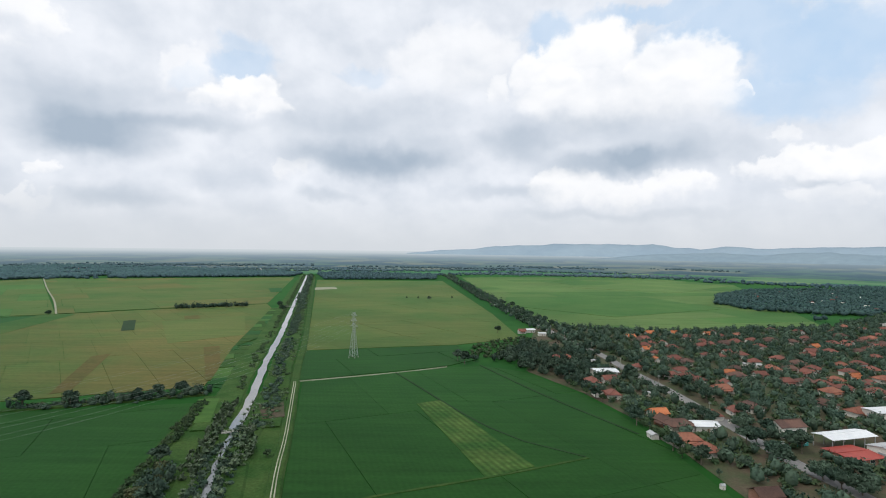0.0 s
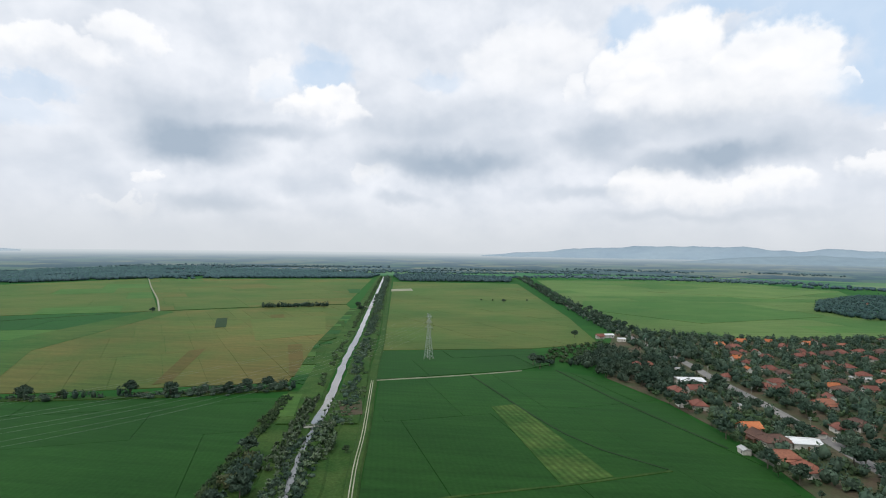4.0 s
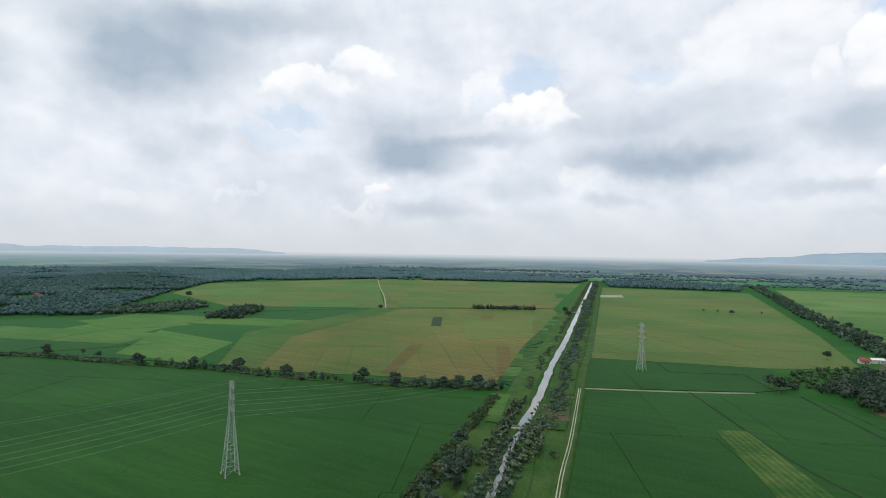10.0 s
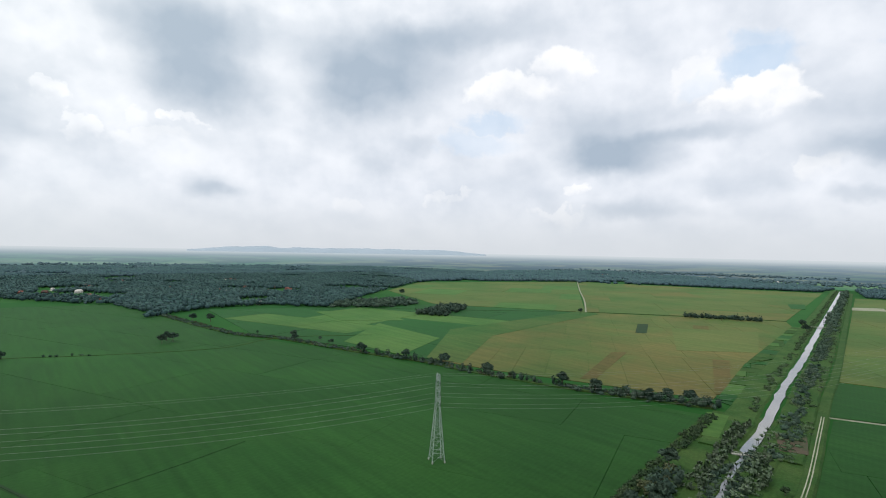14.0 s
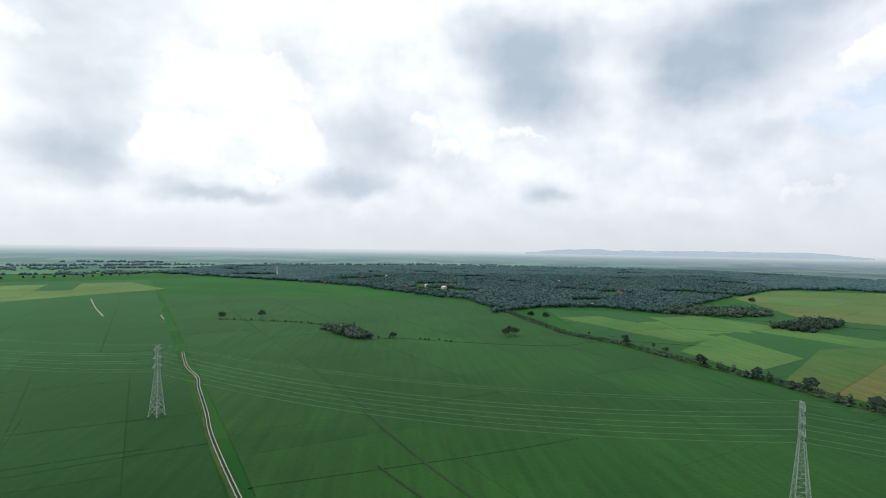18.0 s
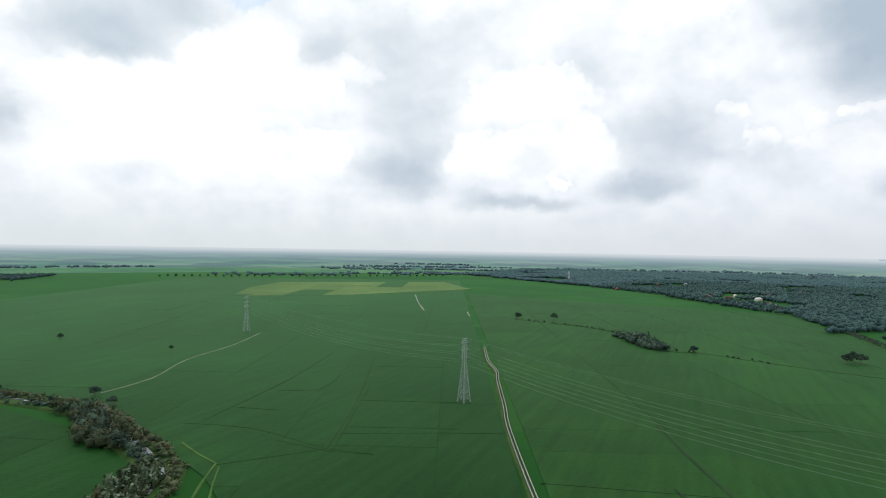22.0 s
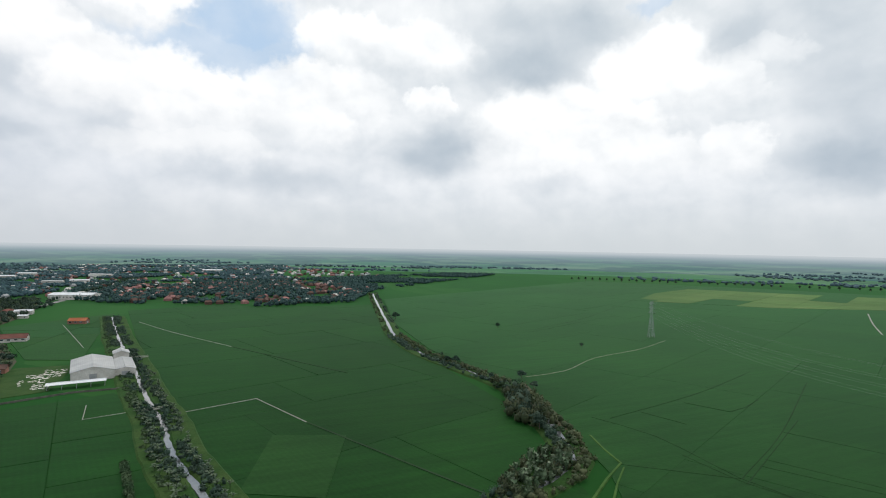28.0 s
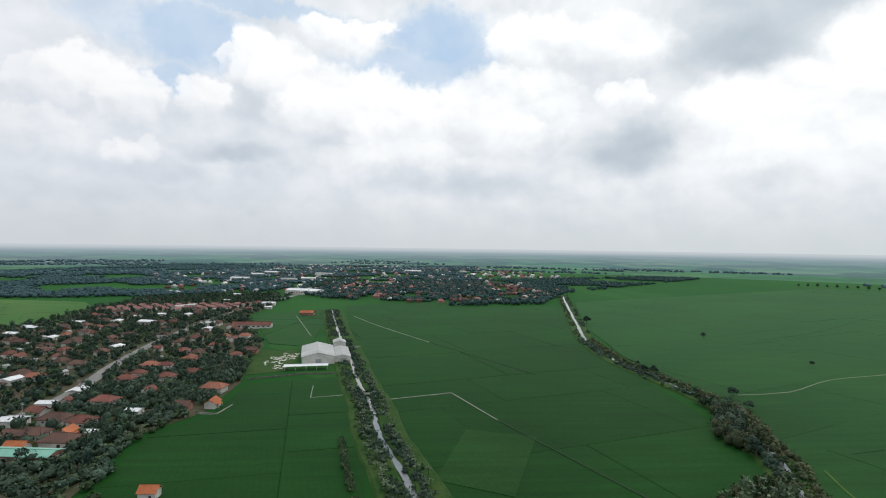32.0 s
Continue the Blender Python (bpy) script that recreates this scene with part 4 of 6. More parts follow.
field("bright green rice field beyond the southern village", [(640, -860), (472, -827), (422, -757), (404, -602), (420, -582), (700, -600)], 30, 80, 120, 0.7, [(RICE_BRIGHT, 1)], 24)

field("green vegetable plots along the canal", [(-150, 345), (-186, 480), (-172, 545), (-144, 417), (-127, 335)], 20, 16, 26, 0.6, [(GRASS, 2), (RICE_BRIGHT, 1), (RICE_GREEN, 1)], 26, rise=(0.4, 0.9))
field("green vegetable plots along the far canal", [(-186, 480), (-250, 790), (-234, 800), (-176, 560)], 20, 22, 34, 0.6, [(GRASS, 3), (RICE_BRIGHT, 1), (RICE_GREEN, 2)], 27, rise=(0.4, 0.9))

# ================= canals, banks, roads and tracks =================
CANAL = [(-438, 1745), (-325, 1250), (-220, 790), (-168, 564), (-136, 417), (-112, 317), (-101, 264)]
CANAL_LOW = [(-101, 264), (-94, 230), (-85, 196), (-68, 120), (-45, 20), (-22, -90), (-3, -195), (12, -256), (19, -303), (28, -342), (42, -418), (56, -490), (74, -585), (99, -735)]
STREAM = [(-290, -985), (-255, -845), (-193, -591), (-174, -508), (-167, -420), (-175, -350), (-180, -295), (-168, -245), (-152, -200), (-144, -186), (-122, -172), (-92, -160), (-62, -120), (-40, -60)]
TRACK_LINE = [(-20, 40), (-60, 193), (-74, 258), (-97, 357), (-112, 424), (-134, 529), (-197, 802), (-392, 1652)]

tagged(ribbon("water", CANAL, 5.2, 0.0, 0.55, WATER, 11, 0.1, 0.26, seed=3), "pale grey still canal water mirroring the sky", "canal", kind="structure")
tagged(ribbon("water", CANAL_LOW, 2.6, 0.0, 0.55, WATER, 5, 0.1, 0.4, seed=4), "narrow grey canal water between overgrown banks", "canal", kind="structure")
tagged(ribbon("water", STREAM, 3.6, 0.0, 0.55, WATER, 11, 0.1, 0.55, seed=5), "grey stream water winding through the fields", "stream", kind="structure")
for pts, near, wide, seed in ((CANAL, 11.5, 15, 31), (CANAL_LOW, 5.2, 10, 33), (STREAM, 5.2, 6, 35)):
    for side in (-1, 1):
        tagged(ribbon("canal_bank", pts, wide, 0.0, 0.95, GRASS, 10, 1.2, 0.1, shift=side * (near / 2 + wide / 2 - 0.4), seed=seed + side), "grassy raised bank along the water", "bank", "canal banks", "structure")
for shift in (-0.6, 0.6):
    tagged(ribbon("farm_track", TRACK_LINE[:4], 0.36, 0.9, 1.06, TRACK, 12, 0.15, 0.18, shift=shift, seed=7), "pale concrete wheel strip of the canal track", "track", "wheel strips", "structure")
tagged(ribbon("track_bed", TRACK_LINE, 4.6, 0.0, 0.98, GRASS, 12, 1.0, 0.08, seed=8), "grassy track beside the canal", "track", kind="structure")

# weir and small bridges over the water
def footbridge(x, y, turn, length, label):
    ob = thing("footbridge", label, "bridge", "small bridges over the water")
    ob.matrix_basis = pose(x, y, 0.7, 0, 0, turn)
    bm = bmesh.new()
    box(bm, -length / 2, length / 2, -0.9, 0.9, 0.35, 0.65)
    part("deck", bm, CONCRETE, ob)
    for side in (-1, 1):
        bm = bmesh.new()
        box(bm, -length / 2, length / 2, side * 0.9 - 0.08, side * 0.9 + 0.08, 1.25, 1.4)
        part("rail", bm, CONCRETE, ob)
        for k in range(7):
            bm = bmesh.new()
            px = -length / 2 + 0.2 + k * (length - 0.4) / 6
            box(bm, px - 0.09, px + 0.09, side * 0.9 - 0.09, side * 0.9 + 0.09, 0.6, 1.3)
            part("rail_post", bm, CONCRETE, ob)
    for side in (-1, 1):
        bm = bmesh.new()
        box(bm, side * length * 0.36 - 0.35, side * length * 0.36 + 0.35, -1.0, 1.0, -0.75, 0.4)
        part("pier", bm, CONCRETE, ob)
    return ob


footbridge(-98, 259, 28, 14, "pale concrete weir bridge across the canal")
footbridge(-227, 806, 30, 18, "far concrete bridge across the canal")
footbridge(24, -322, 12, 9, "small concrete footbridge over the narrow canal")
footbridge(50, -470, 8, 22, "concrete pipe bridge behind the warehouse")

# roads
ROAD_E = [(172, 60), (160, 180), (152, 231), (150, 290), (147, 351), (141, 408), (137, 475), (126, 532), (117, 627), (89, 876), (55, 1300), (13, 1824)]
ROAD_S = [(188, -120), (196, -230), (196, -327), (212, -409), (224, -517), (226, -652), (219, -768), (190, -1000), (150, -1500)]
tagged(ribbon("road", ROAD_E, 7.0, 0.0, 0.32, ASPHALT, 15, 0.5, 0.03), "grey asphalt village road between trees", "road", kind="structure")
tagged(ribbon("road", ROAD_S, 8.0, 0.0, 0.32, ASPHALT, 15, 0.5, 0.03), "grey asphalt main road through the southern village", "road", kind="structure")


def verge(poly, label):
    tagged(slab("village_ground", poly, -0.05, 0.14, EARTH), label, "ground", kind="structure")


E_VILLAGE = [(106, 60), (112, 197), (107, 277), (90, 340), (64, 398), (90, 545), (112, 640), (225, 600), (470, 655), (640, 780), (900, 700), (620, 200), (400, 60)]
S_VILLAGE = [(112, -100), (116, -196), (124, -259), (106, -292), (106, -353), (126, -489), (196, -680), (190, -800), (230, -1000), (420, -900), (418, -757), (398, -602), (416, -570), (520, -400), (420, -100)]
E_GROWTH = [(112, 60), (118, 197), (112, 277), (96, 345), (90, 402), (122, 545), (126, 640), (225, 600), (470, 655), (640, 780), (900, 700), (620, 200), (400, 60)]
verge(E_VILLAGE, "earth and grass between the eastern village houses")
verge(S_VILLAGE, "earth and grass between the southern village houses")
tagged(slab("canal_strip", [(-141, 322), (-132, 268), (-123, 225), (-112, 183), (-90, 128), (-60, 64), (-48, 30), (-40, 30), (-52, 150), (-70, 250), (-92, 335), (-112, 330)], 0.0, 0.2, GRASS), "rough grass strip with foot tracks between field and canal", "grass strip", kind="structure")
tagged(slab("brown_plot", [(-103, 304), (-91, 311), (-82, 283), (-92, 278)], 0.0, 1.02, EARTH), "bare brown vegetable plot on the canal bank", "plot", kind="structure")
tagged(slab("bright_plot", [(-141, 313), (-130, 316), (-117, 273), (-124, 270)], 0.0, 1.02, RICE_BRIGHT), "bright green seedling plot by the canal", "plot", kind="structure")


def gravel(x0, x1, y0, y1, count, seed):
    """Loose pale heaps of spread gravel and husks, too many to count."""
    rng = np.random.default_rng(seed)
    verts, faces = [], []
    for _ in range(count):
        x, y, r = rng.uniform(x0, x1), rng.uniform(y0, y1), rng.uniform(0.4, 1.3)
        b = len(verts)
        verts.append((x, y, 0.3 + 0.12 * r))
        for k in range(8):
            q = r * rng.uniform(0.55, 1.3)
            verts.append((x + q * math.cos(k * 0.785), y + q * math.sin(k * 0.785), 0.2))
        faces += [(b, b + 1 + k, b + 1 + (k + 1) % 8) for k in range(8)]
    ob = put_mesh("gravel_heaps", mesh_of("gravel_heaps", verts, faces), PLASTER)
    tagged(ob, "pale gravel spread in heaps beside the warehouse", "gravel", kind="stuff")


tagged(slab("yard_grass", [(84, -386), (112, -374), (128, -400), (120, -462), (84, -462)], 0.0, 0.18, GRASS), "rough grass yard beside the warehouse", "yard", kind="structure")
gravel(86, 100, -450, -425, 60, 1)
gravel(92, 106, -435, -405, 45, 2)
gravel(86, 96, -405, -392, 20, 3)


def bund(pts, width, label, material=BUND, top=0.62, name="field_bund"):
    tagged(ribbon(name, pts, width, 0.0, top, material, 14, 0.25, 0.15, seed=len(pts)), label, "bund", "field bunds", "structure")


bund([(-96, 360), (-33, 389), (4, 410)], 0.45, "pale earth bund across the fields", TRACK)
bund([(30, 416), (63, 334), (97, 264)], 1.3, "narrow dark bund in the rice")
bund([(-33, 388), (25, 270), (63, 234)], 1.0, "narrow dark bund in the rice")
bund([(64, 233), (20, 212), (0, 204), (-24, 194), (-50, 180)], 1.3, "pale curved bund in the rice", GRASS)
bund([(-275, 848), (-340, 815), (-495, 691), (-600, 560), (-718, 415)], 2.2, "grassy path across the ripe fields", GRASS)
bund([(-495, 691), (-620, 860), (-800, 1090), (-1034, 1396)], 2.2, "pale track between ripe fields", TRACK)
bund([(9, -314), (-28, -327), (-28.5, -326.5), (-48, -275)], 0.36, "pale concrete field ditch with a corner", CONCRETE)
bund([(34, -324), (55, -318), (58, -345)], 0.34, "pale concrete field ditch by the village", CONCRETE)
bund([(-48, -275), (-82, -199), (-98, -165)], 1.0, "narrow dark bund in the rice")
bund([(66, -683), (30, -600), (-22, -499)], 0.45, "pale straight bund in the rice", CONCRETE)
bund([(-22, -499), (-60, -430), (-92, -372)], 1.0, "narrow dark bund in the rice")
bund([(136, -680), (112, -600), (92, -532)], 0.45, "pale straight bund behind the warehouse", CONCRETE)
bund([(-205, -319), (-243, -325), (-295, -355), (-357, -372), (-420, -400)], 0.3, "pale path leading away from the stream", TRACK)
bund([(-171, -208), (-165, -191), (-161, -176), (-145, -166), (-124, -151), (-100, -120)], 0.9, "pale grassy path beside the stream", RICE_BRIGHT)
bund([(-159, -172), (-133, -149), (-110, -118)], 0.6, "pale grassy path beside the stream", RICE_BRIGHT)
bund([(-907, -479), (-784, -408), (-692, -351)], 1.3, "far pale concrete ditch", CONCRETE)
bund([(-705, -289), (-665, -269)], 1.2, "far pale concrete ditch", CONCRETE)
bund([(-299, -16), (-232, 11), (-190, 30)], 1.0, "narrow dark bund in the rice")
bund([(-222, -5), (-195, 10), (-150, 40)], 1.0, "narrow dark bund in the rice")
bund([(-667, -203), (-638, -104), (-601, -63), (-527, -29), (-534, 3), (-513, 56), (-490, 150), (-516, 217), (-482, 302)], 1.8, "overgrown bund winding over the plain", GRASS)
bund([(-143, 326), (-208, 298), (-277, 276), (-346, 264), (-403, 244), (-510, 214), (-560, 188), (-668, 170), (-811, 156)], 5.0, "overgrown earth bank of the ditch", GRASS, 0.9)
bund([(-137, 310), (-128, 261), (-120, 225), (-112, 185), (-95, 120)], 5.0, "shrubby bank between field and canal strip", GRASS, 0.9)

bund([(-192, -300), (-180, -265), (-172, -236), (-163, -218)], 4.0, "bare brown earth path beside the stream", EARTH, 1.05)

# thin winding bunds between the plots of the wide green fields
for pts in (
    [(-190, -230), (-200, -195), (-195, -146), (-199, -125)],
    [(-160, -175), (-195, -146)],
    [(-195, -146), (-265, -177), (-381, -238)],
    [(-198, -225), (-285, -245), (-374, -275)],
    [(-265, -177), (-288, -123)],
    [(-222, -228), (-229, -203)],
    [(-342, -507), (-486, -588), (-855, -858)],
    [(-223, -156), (-246, -105)],
    [(-193, -173), (-193, -143), (-199, -124)],
    [(-193, -142), (-251, -168), (-291, -186)],
    [(-288, -14), (-226, 13)],
    [(-260, -233), (-270, -210), (-308, -221)],
    [(-214, -152), (-238, -108), (-251, -81)],
    [(-204, -52), (-232, 42), (-249, 89)],
):
    bund(pts, 0.16, "thin dark bund winding between rice plots", BUND, 0.50)

# concrete-lined irrigation ditch
DITCH = [(-463, -172), (-409, -149), (-374, -129), (-352, -121), (-295, -97), (-262, -84), (-200, -55), (-120, -15)]
ditch = thing("irrigation_ditch", "pale concrete-lined irrigation ditch through green rice", "ditch", kind="structure")
for shift in (-0.75, 0.75):
    ribbon("ditch_rim", DITCH, 0.32, 0.0, 0.95, CONCRETE, 10, 0.05, 0.05, shift=shift, parent=ditch)
ribbon("ditch_bed", DITCH, 1.1, 0.0, 0.6, BUND, 10, 0.05, 0.0, parent=ditch)
tagged(ribbon("ditch_verge", DITCH, 1.2, 0.0, 0.6, GRASS, 10, 0.4, 0.2, shift=-1.8), "grass verge of the concrete ditch", "verge", kind="structure")


# ================= power line =================
def tower_parts(ob):
    top, waist = 37.0, 23.0

    def half(z):
        return 2.75 + (0.95 - 2.75) * z / waist if z < waist else 0.95 - 0.3 * (z - waist) / (top - waist)

    def corner(i, z):
        h = half(z)
        return Vector((h * (1, 1, -1, -1)[i], h * (1, -1, -1, 1)[i], z))

    for i in range(4):
        bm = bmesh.new()
        bar(bm, corner(i, 0.3), corner(i, waist), 0.15, 0.11)
        bar(bm, corner(i, waist), corner(i, top), 0.08, 0.06)
        part("leg", bm, STEEL, ob)
        bm = bmesh.new()
        p = corner(i, 0)
        box(bm, p.x - 0.28, p.x + 0.28, p.y - 0.28, p.y + 0.28, -0.2, 0.85)
        part("footing", bm, CONCRETE, ob)
    levels = [0.6, 4.2, 7.6, 10.8, 13.8, 16.4, 18.8, 21.0, 23.0, 25.6, 28.0, 30.4, 32.8, 35.0, 37.0]
    for a, b in zip(levels, levels[1:]):
        for i in range(4):
            j = (i + 1) % 4
            bm = bmesh.new()
            r = 0.06 if a < 20 else 0.045
            bar(bm, corner(i, a), corner(j, b), r * 0.7)
            bar(bm, corner(j, a), corner(i, b), r * 0.7)
            if a < 18:
                mid = (corner(i, (a + b) / 2) + corner(j, (a + b) / 2)) / 2
                bar(bm, corner(i, (a + b) / 2), corner(j, (a + b) / 2), 0.045)
            bar(bm, corner(i, b), corner(j, b), r * 0.8)
            part("cross_brace", bm, STEEL, ob)
    for z, reach in ((25.8, 3.4), (30.2, 3.1), (34.6, 2.9)):
        for side in (-1, 1):
            bm = bmesh.new()
            tip = Vector((side * reach, 0, z))
            for q in (-1, 1):
                h = half(z) * 1.0
                bar(bm, (side * h, q * h, z), tip, 0.075)
                bar(bm, (side * h, q * h, z + 1.6), tip, 0.06)
                bar(bm, (side * (h + reach) / 2, q * h / 2, z), (side * h, q * h, z + 1.6), 0.06)
            part("crossarm", bm, STEEL, ob)
            bm = bmesh.new()
            for k in range(5):
                bar(bm, (side * reach, 0, z - 0.25 - 0.3 * k), (side * reach, 0, z - 0.42 - 0.3 * k), 0.2, 0.1, 6)
            bar(bm, (side * reach, 0, z), (side * reach, 0, z - 1.8), 0.04)
            part("insulator", bm, DARK_GLASS, ob, "dark disc insulator string")
    bm = bmesh.new()
    for side in (-1, 1):
        bar(bm, (0, 0, 36.8), (side * 1.8, 0, 37.3), 0.08)
        bar(bm, (0, 0, 35.8), (side * 1.8, 0, 37.3), 0.06)
    part("peak", bm, STEEL, ob)


TOWERS = [(-72, 440), (-178, 145), (-292, -121), (-421, -420)]
master = thing("power_pylon", "light grey lattice steel pylon standing in rice", "pylon", "pylons of the power line")
tower_parts(master)
ARM_TURN = []
for i, (x, y) in enumerate(TOWERS):
    a = Vector(TOWERS[max(0, i - 1)])
    b = Vector(TOWERS[min(len(TOWERS) - 1, i + 1)])
    ARM_TURN.append(math.degrees(math.atan2(b.y - a.y, b.x - a.x)) + 90)
master.matrix_basis = pose(*TOWERS[0], 0.3, 0, 0, ARM_TURN[0])
for (x, y), turn in list(zip(TOWERS, ARM_TURN))[1:]:
    copy_thing(master, pose(x, y, 0.3, 0, 0, turn))


def cable(a, b, sag, r):
    n = 28
    line = [Vector(a).lerp(Vector(b), k / n) - Vector((0, 0, 4 * sag * (k / n) * (1 - k / n))) for k in range(n + 1)]
    verts, faces = [], []
    side = (Vector(b) - Vector(a)).cross(Vector((0, 0, 1))).normalized()
    for p in line:
        verts += [p + side * r, p + Vector((0, 0, r)), p - side * r, p - Vector((0, 0, r))]
    for k in range(n):
        for q in range(4):
            faces.append((4 * k + q, 4 * k + (q + 1) % 4, 4 * k + 4 + (q + 1) % 4, 4 * k + 4 + q))
    ob = put_mesh("power_cable", mesh_of("power_cable", verts, faces), CABLE)
    tagged(ob, "thin grey overhead cable sagging between pylons", "cable", "overhead cables")


for i in range(len(TOWERS) - 1):
    for reach, z in ((3.4, 24.2), (3.1, 28.6), (2.9, 33.0), (1.8, 37.4)):
        for side in (-1, 1):
            ends = []
            for k in (i, i + 1):
                t = radians(ARM_TURN[k])
                ends.append((TOWERS[k][0] + math.cos(t) * side * reach, TOWERS[k][1] + math.sin(t) * side * reach, z))
            cable(ends[0], ends[1], 8.5 if z < 37 else 6.0, 0.03 if z < 37 else 0.018)


def utility_pole(x, y, turn):
    ob = thing("utility_pole", "slim grey concrete utility pole beside the road", "pole", "utility poles along the road")
    ob.matrix_basis = pose(x, y, 0.2, 0, 0, turn)
    bm = bmesh.new()
    bar(bm, (0, 0, -0.3), (0, 0, 9.5), 0.17, 0.11, 7)
    part("shaft", bm, CONCRETE, ob)
    for z in (9.1, 8.4):
        bm = bmesh.new()
        box(bm, -0.9, 0.9, -0.06, 0.06, z - 0.06, z + 0.06)
        part("crossbar", bm, STEEL, ob)
    return ob


first_pole = None
for line, n, off in ((ROAD_E[1:9], 15, 5.5), (ROAD_S[1:6], 10, -6.0)):
    pts = curve_points(line, 40)
    side = offsets(pts)
    for p, o in list(zip(pts, side))[:n]:
        x, y = p + o * off
        if first_pole is None:
            first_pole = utility_pole(x, y, 5)
        else:
            copy_thing(first_pole, pose(x, y, 0.2, 0, 0, 5))


def car(x, y, turn, paint, label, tall=0.0):
    ob = thing("car", label, "car", "vehicles on the road")
    ob.matrix_basis = pose(x, y, 0.34, 0, 0, turn)
    bm = bmesh.new()
    prof = [(-0.82, -2.1, 0.35), (-0.82, -2.0, 0.95), (-0.78, -1.0, 1.0 + tall * 0.5), (-0.68, -0.5, 1.48 + tall), (-0.68, 1.5, 1.48 + tall), (-0.78, 2.0, 0.98 + tall), (-0.82, 2.1, 0.4)]
    left = [bm.verts.new(p) for p in prof]
    right = [bm.verts.new((-p[0], p[1], p[2])) for p in prof]
    bm.faces.new(left)
    bm.faces.new(right[::-1])
    for i in range(len(prof)):
        j = (i + 1) % len(prof)
        bm.faces.new((left[i], right[i], right[j], left[j]))
    part("body", bm, paint, ob)
    bm = bmesh.new()
    box(bm, -0.7, 0.7, -0.98, -0.6, 1.02 + tall * 0.6, 1.40 + tall)
    box(bm, -0.8, 0.8, -0.4, 1.3, 1.05 + tall, 1.36 + tall)
    part("windows", bm, DARK_GLASS, ob)
    for sx in (-1, 1):
        for wy in (-1.3, 1.3):
            bm = bmesh.new()
            bar(bm, (sx * 0.86, wy, 0.32), (sx * 0.66, wy, 0.32), 0.32, None, 10)
            part("wheel", bm, DARK_GLASS, ob)


car(197, -308, 4, DARK_GLASS, "dark car on the southern village road")
car(151, 246, 2, SHEET_WHITE, "white van on the eastern village road", 0.4)
car(222, -500, 184, SHEET_WHITE, "white car far down the southern road")


# ================= trees and woods =================
def tree_master(label, height, spread, seed, leaf, lobes=9, cards=66, card=0.7, trunk=0.45):
    """A tapered trunk with limbs, and a crown of loose leaf masses."""
    rng = np.random.default_rng(seed)
    ob = thing("tree", label, "tree", "broadleaf trees of the plain")
    bm = bmesh.new()
    fork = height * trunk
    bar(bm, (0, 0, -0.3), (rng.uniform(-0.2, 0.2), 0.1, fork), 0.05 * spread + 0.12, 0.03 * spread + 0.08, 7)
    centres, radii = [], []
    for k in range(lobes):
        a = 2 * math.pi * (k + rng.uniform(-0.3, 0.3)) / (lobes - 2)
        d = spread * (0.62 if k < lobes - 2 else 0.15) * rng.uniform(0.75, 1.15)
        z = fork + (height - fork) * (rng.uniform(0.15, 0.65) if k < lobes - 2 else 0.72)
        r = spread * rng.uniform(0.36, 0.55)
        c = (math.cos(a) * d, math.sin(a) * d, z)
        bar(bm, (0, 0.05, fork * rng.uniform(0.7, 1.0)), (c[0] * 0.8, c[1] * 0.8, c[2]), 0.03 * spread + 0.05, 0.04, 5)
        centres.append(c)
        radii.append((r, r, r * rng.uniform(0.62, 0.85)))
    part("trunk", bm, BARK, ob)
    v, t = clumps(centres, np.array(radii) * 0.86, rng, 2, cards, card, 0.25)
    put_mesh("crown", tri_mesh("crown", v, t), leaf, ob)
    return ob


def banana_master(label, seed, leaves=9, height=4.2):
    rng = np.random.default_rng(seed)
    ob = thing("banana_plant", label, "banana plant", "banana plants on the banks")
    bm = bmesh.new()
    bar(bm, (0, 0, -0.2), (0.1, 0, height * 0.55), 0.22, 0.13, 6)
    part("stem", bm, LEAF_LIGHT, ob)
    bm = bmesh.new()
    for k in range(leaves):
        a = 2 * math.pi * k / leaves + rng.uniform(-0.3, 0.3)
        reach, lift = rng.uniform(1.5, 2.4), rng.uniform(0.9, 2.0)
        prev = None
        for j in range(5):
            f = j / 4
            d = reach * f
            z = height * 0.5 + lift * math.sin(f * 2.2) * 1.1
            w = 0.42 * math.sin(0.25 + f * 2.75)
            u = Vector((math.cos(a), math.sin(a), 0))
            s = Vector((-u.y, u.x, 0))
            p = u * d + Vector((0, 0, z))
            row = [bm.verts.new(p + s * w - Vector((0, 0, 0.14 * w))), bm.verts.new(p), bm.verts.new(p - s * w - Vector((0, 0, 0.14 * w)))]
            if prev:
                bm.faces.new((prev[0], prev[1], row[1], row[0]))
                bm.faces.new((prev[1], prev[2], row[2], row[1]))
            prev = row
    part("leaves", bm, BANANA, ob)
    return ob


AWAY = pose(0, -3, -60)
M_ROUND = tree_master("round dark green broadleaf tree", 9.5, 4.6, 1, LEAF)
M_TALL = tree_master("tall dark green broadleaf tree", 13.0, 5.0, 2, LEAF, 11, 64, 0.74, 0.4)
M_SPREAD = tree_master("wide spreading dark rain tree", 11.0, 7.5, 3, LEAF, 13, 76, 0.82, 0.42)
M_LIGHT = tree_master("light green leafy tree", 7.5, 3.8, 4, LEAF_LIGHT, 8, 66, 0.68, 0.35)
M_DRY = tree_master("olive brown leafy tree on the bank", 8.5, 4.4, 5, LEAF_DRY, 9, 66, 0.7, 0.3)
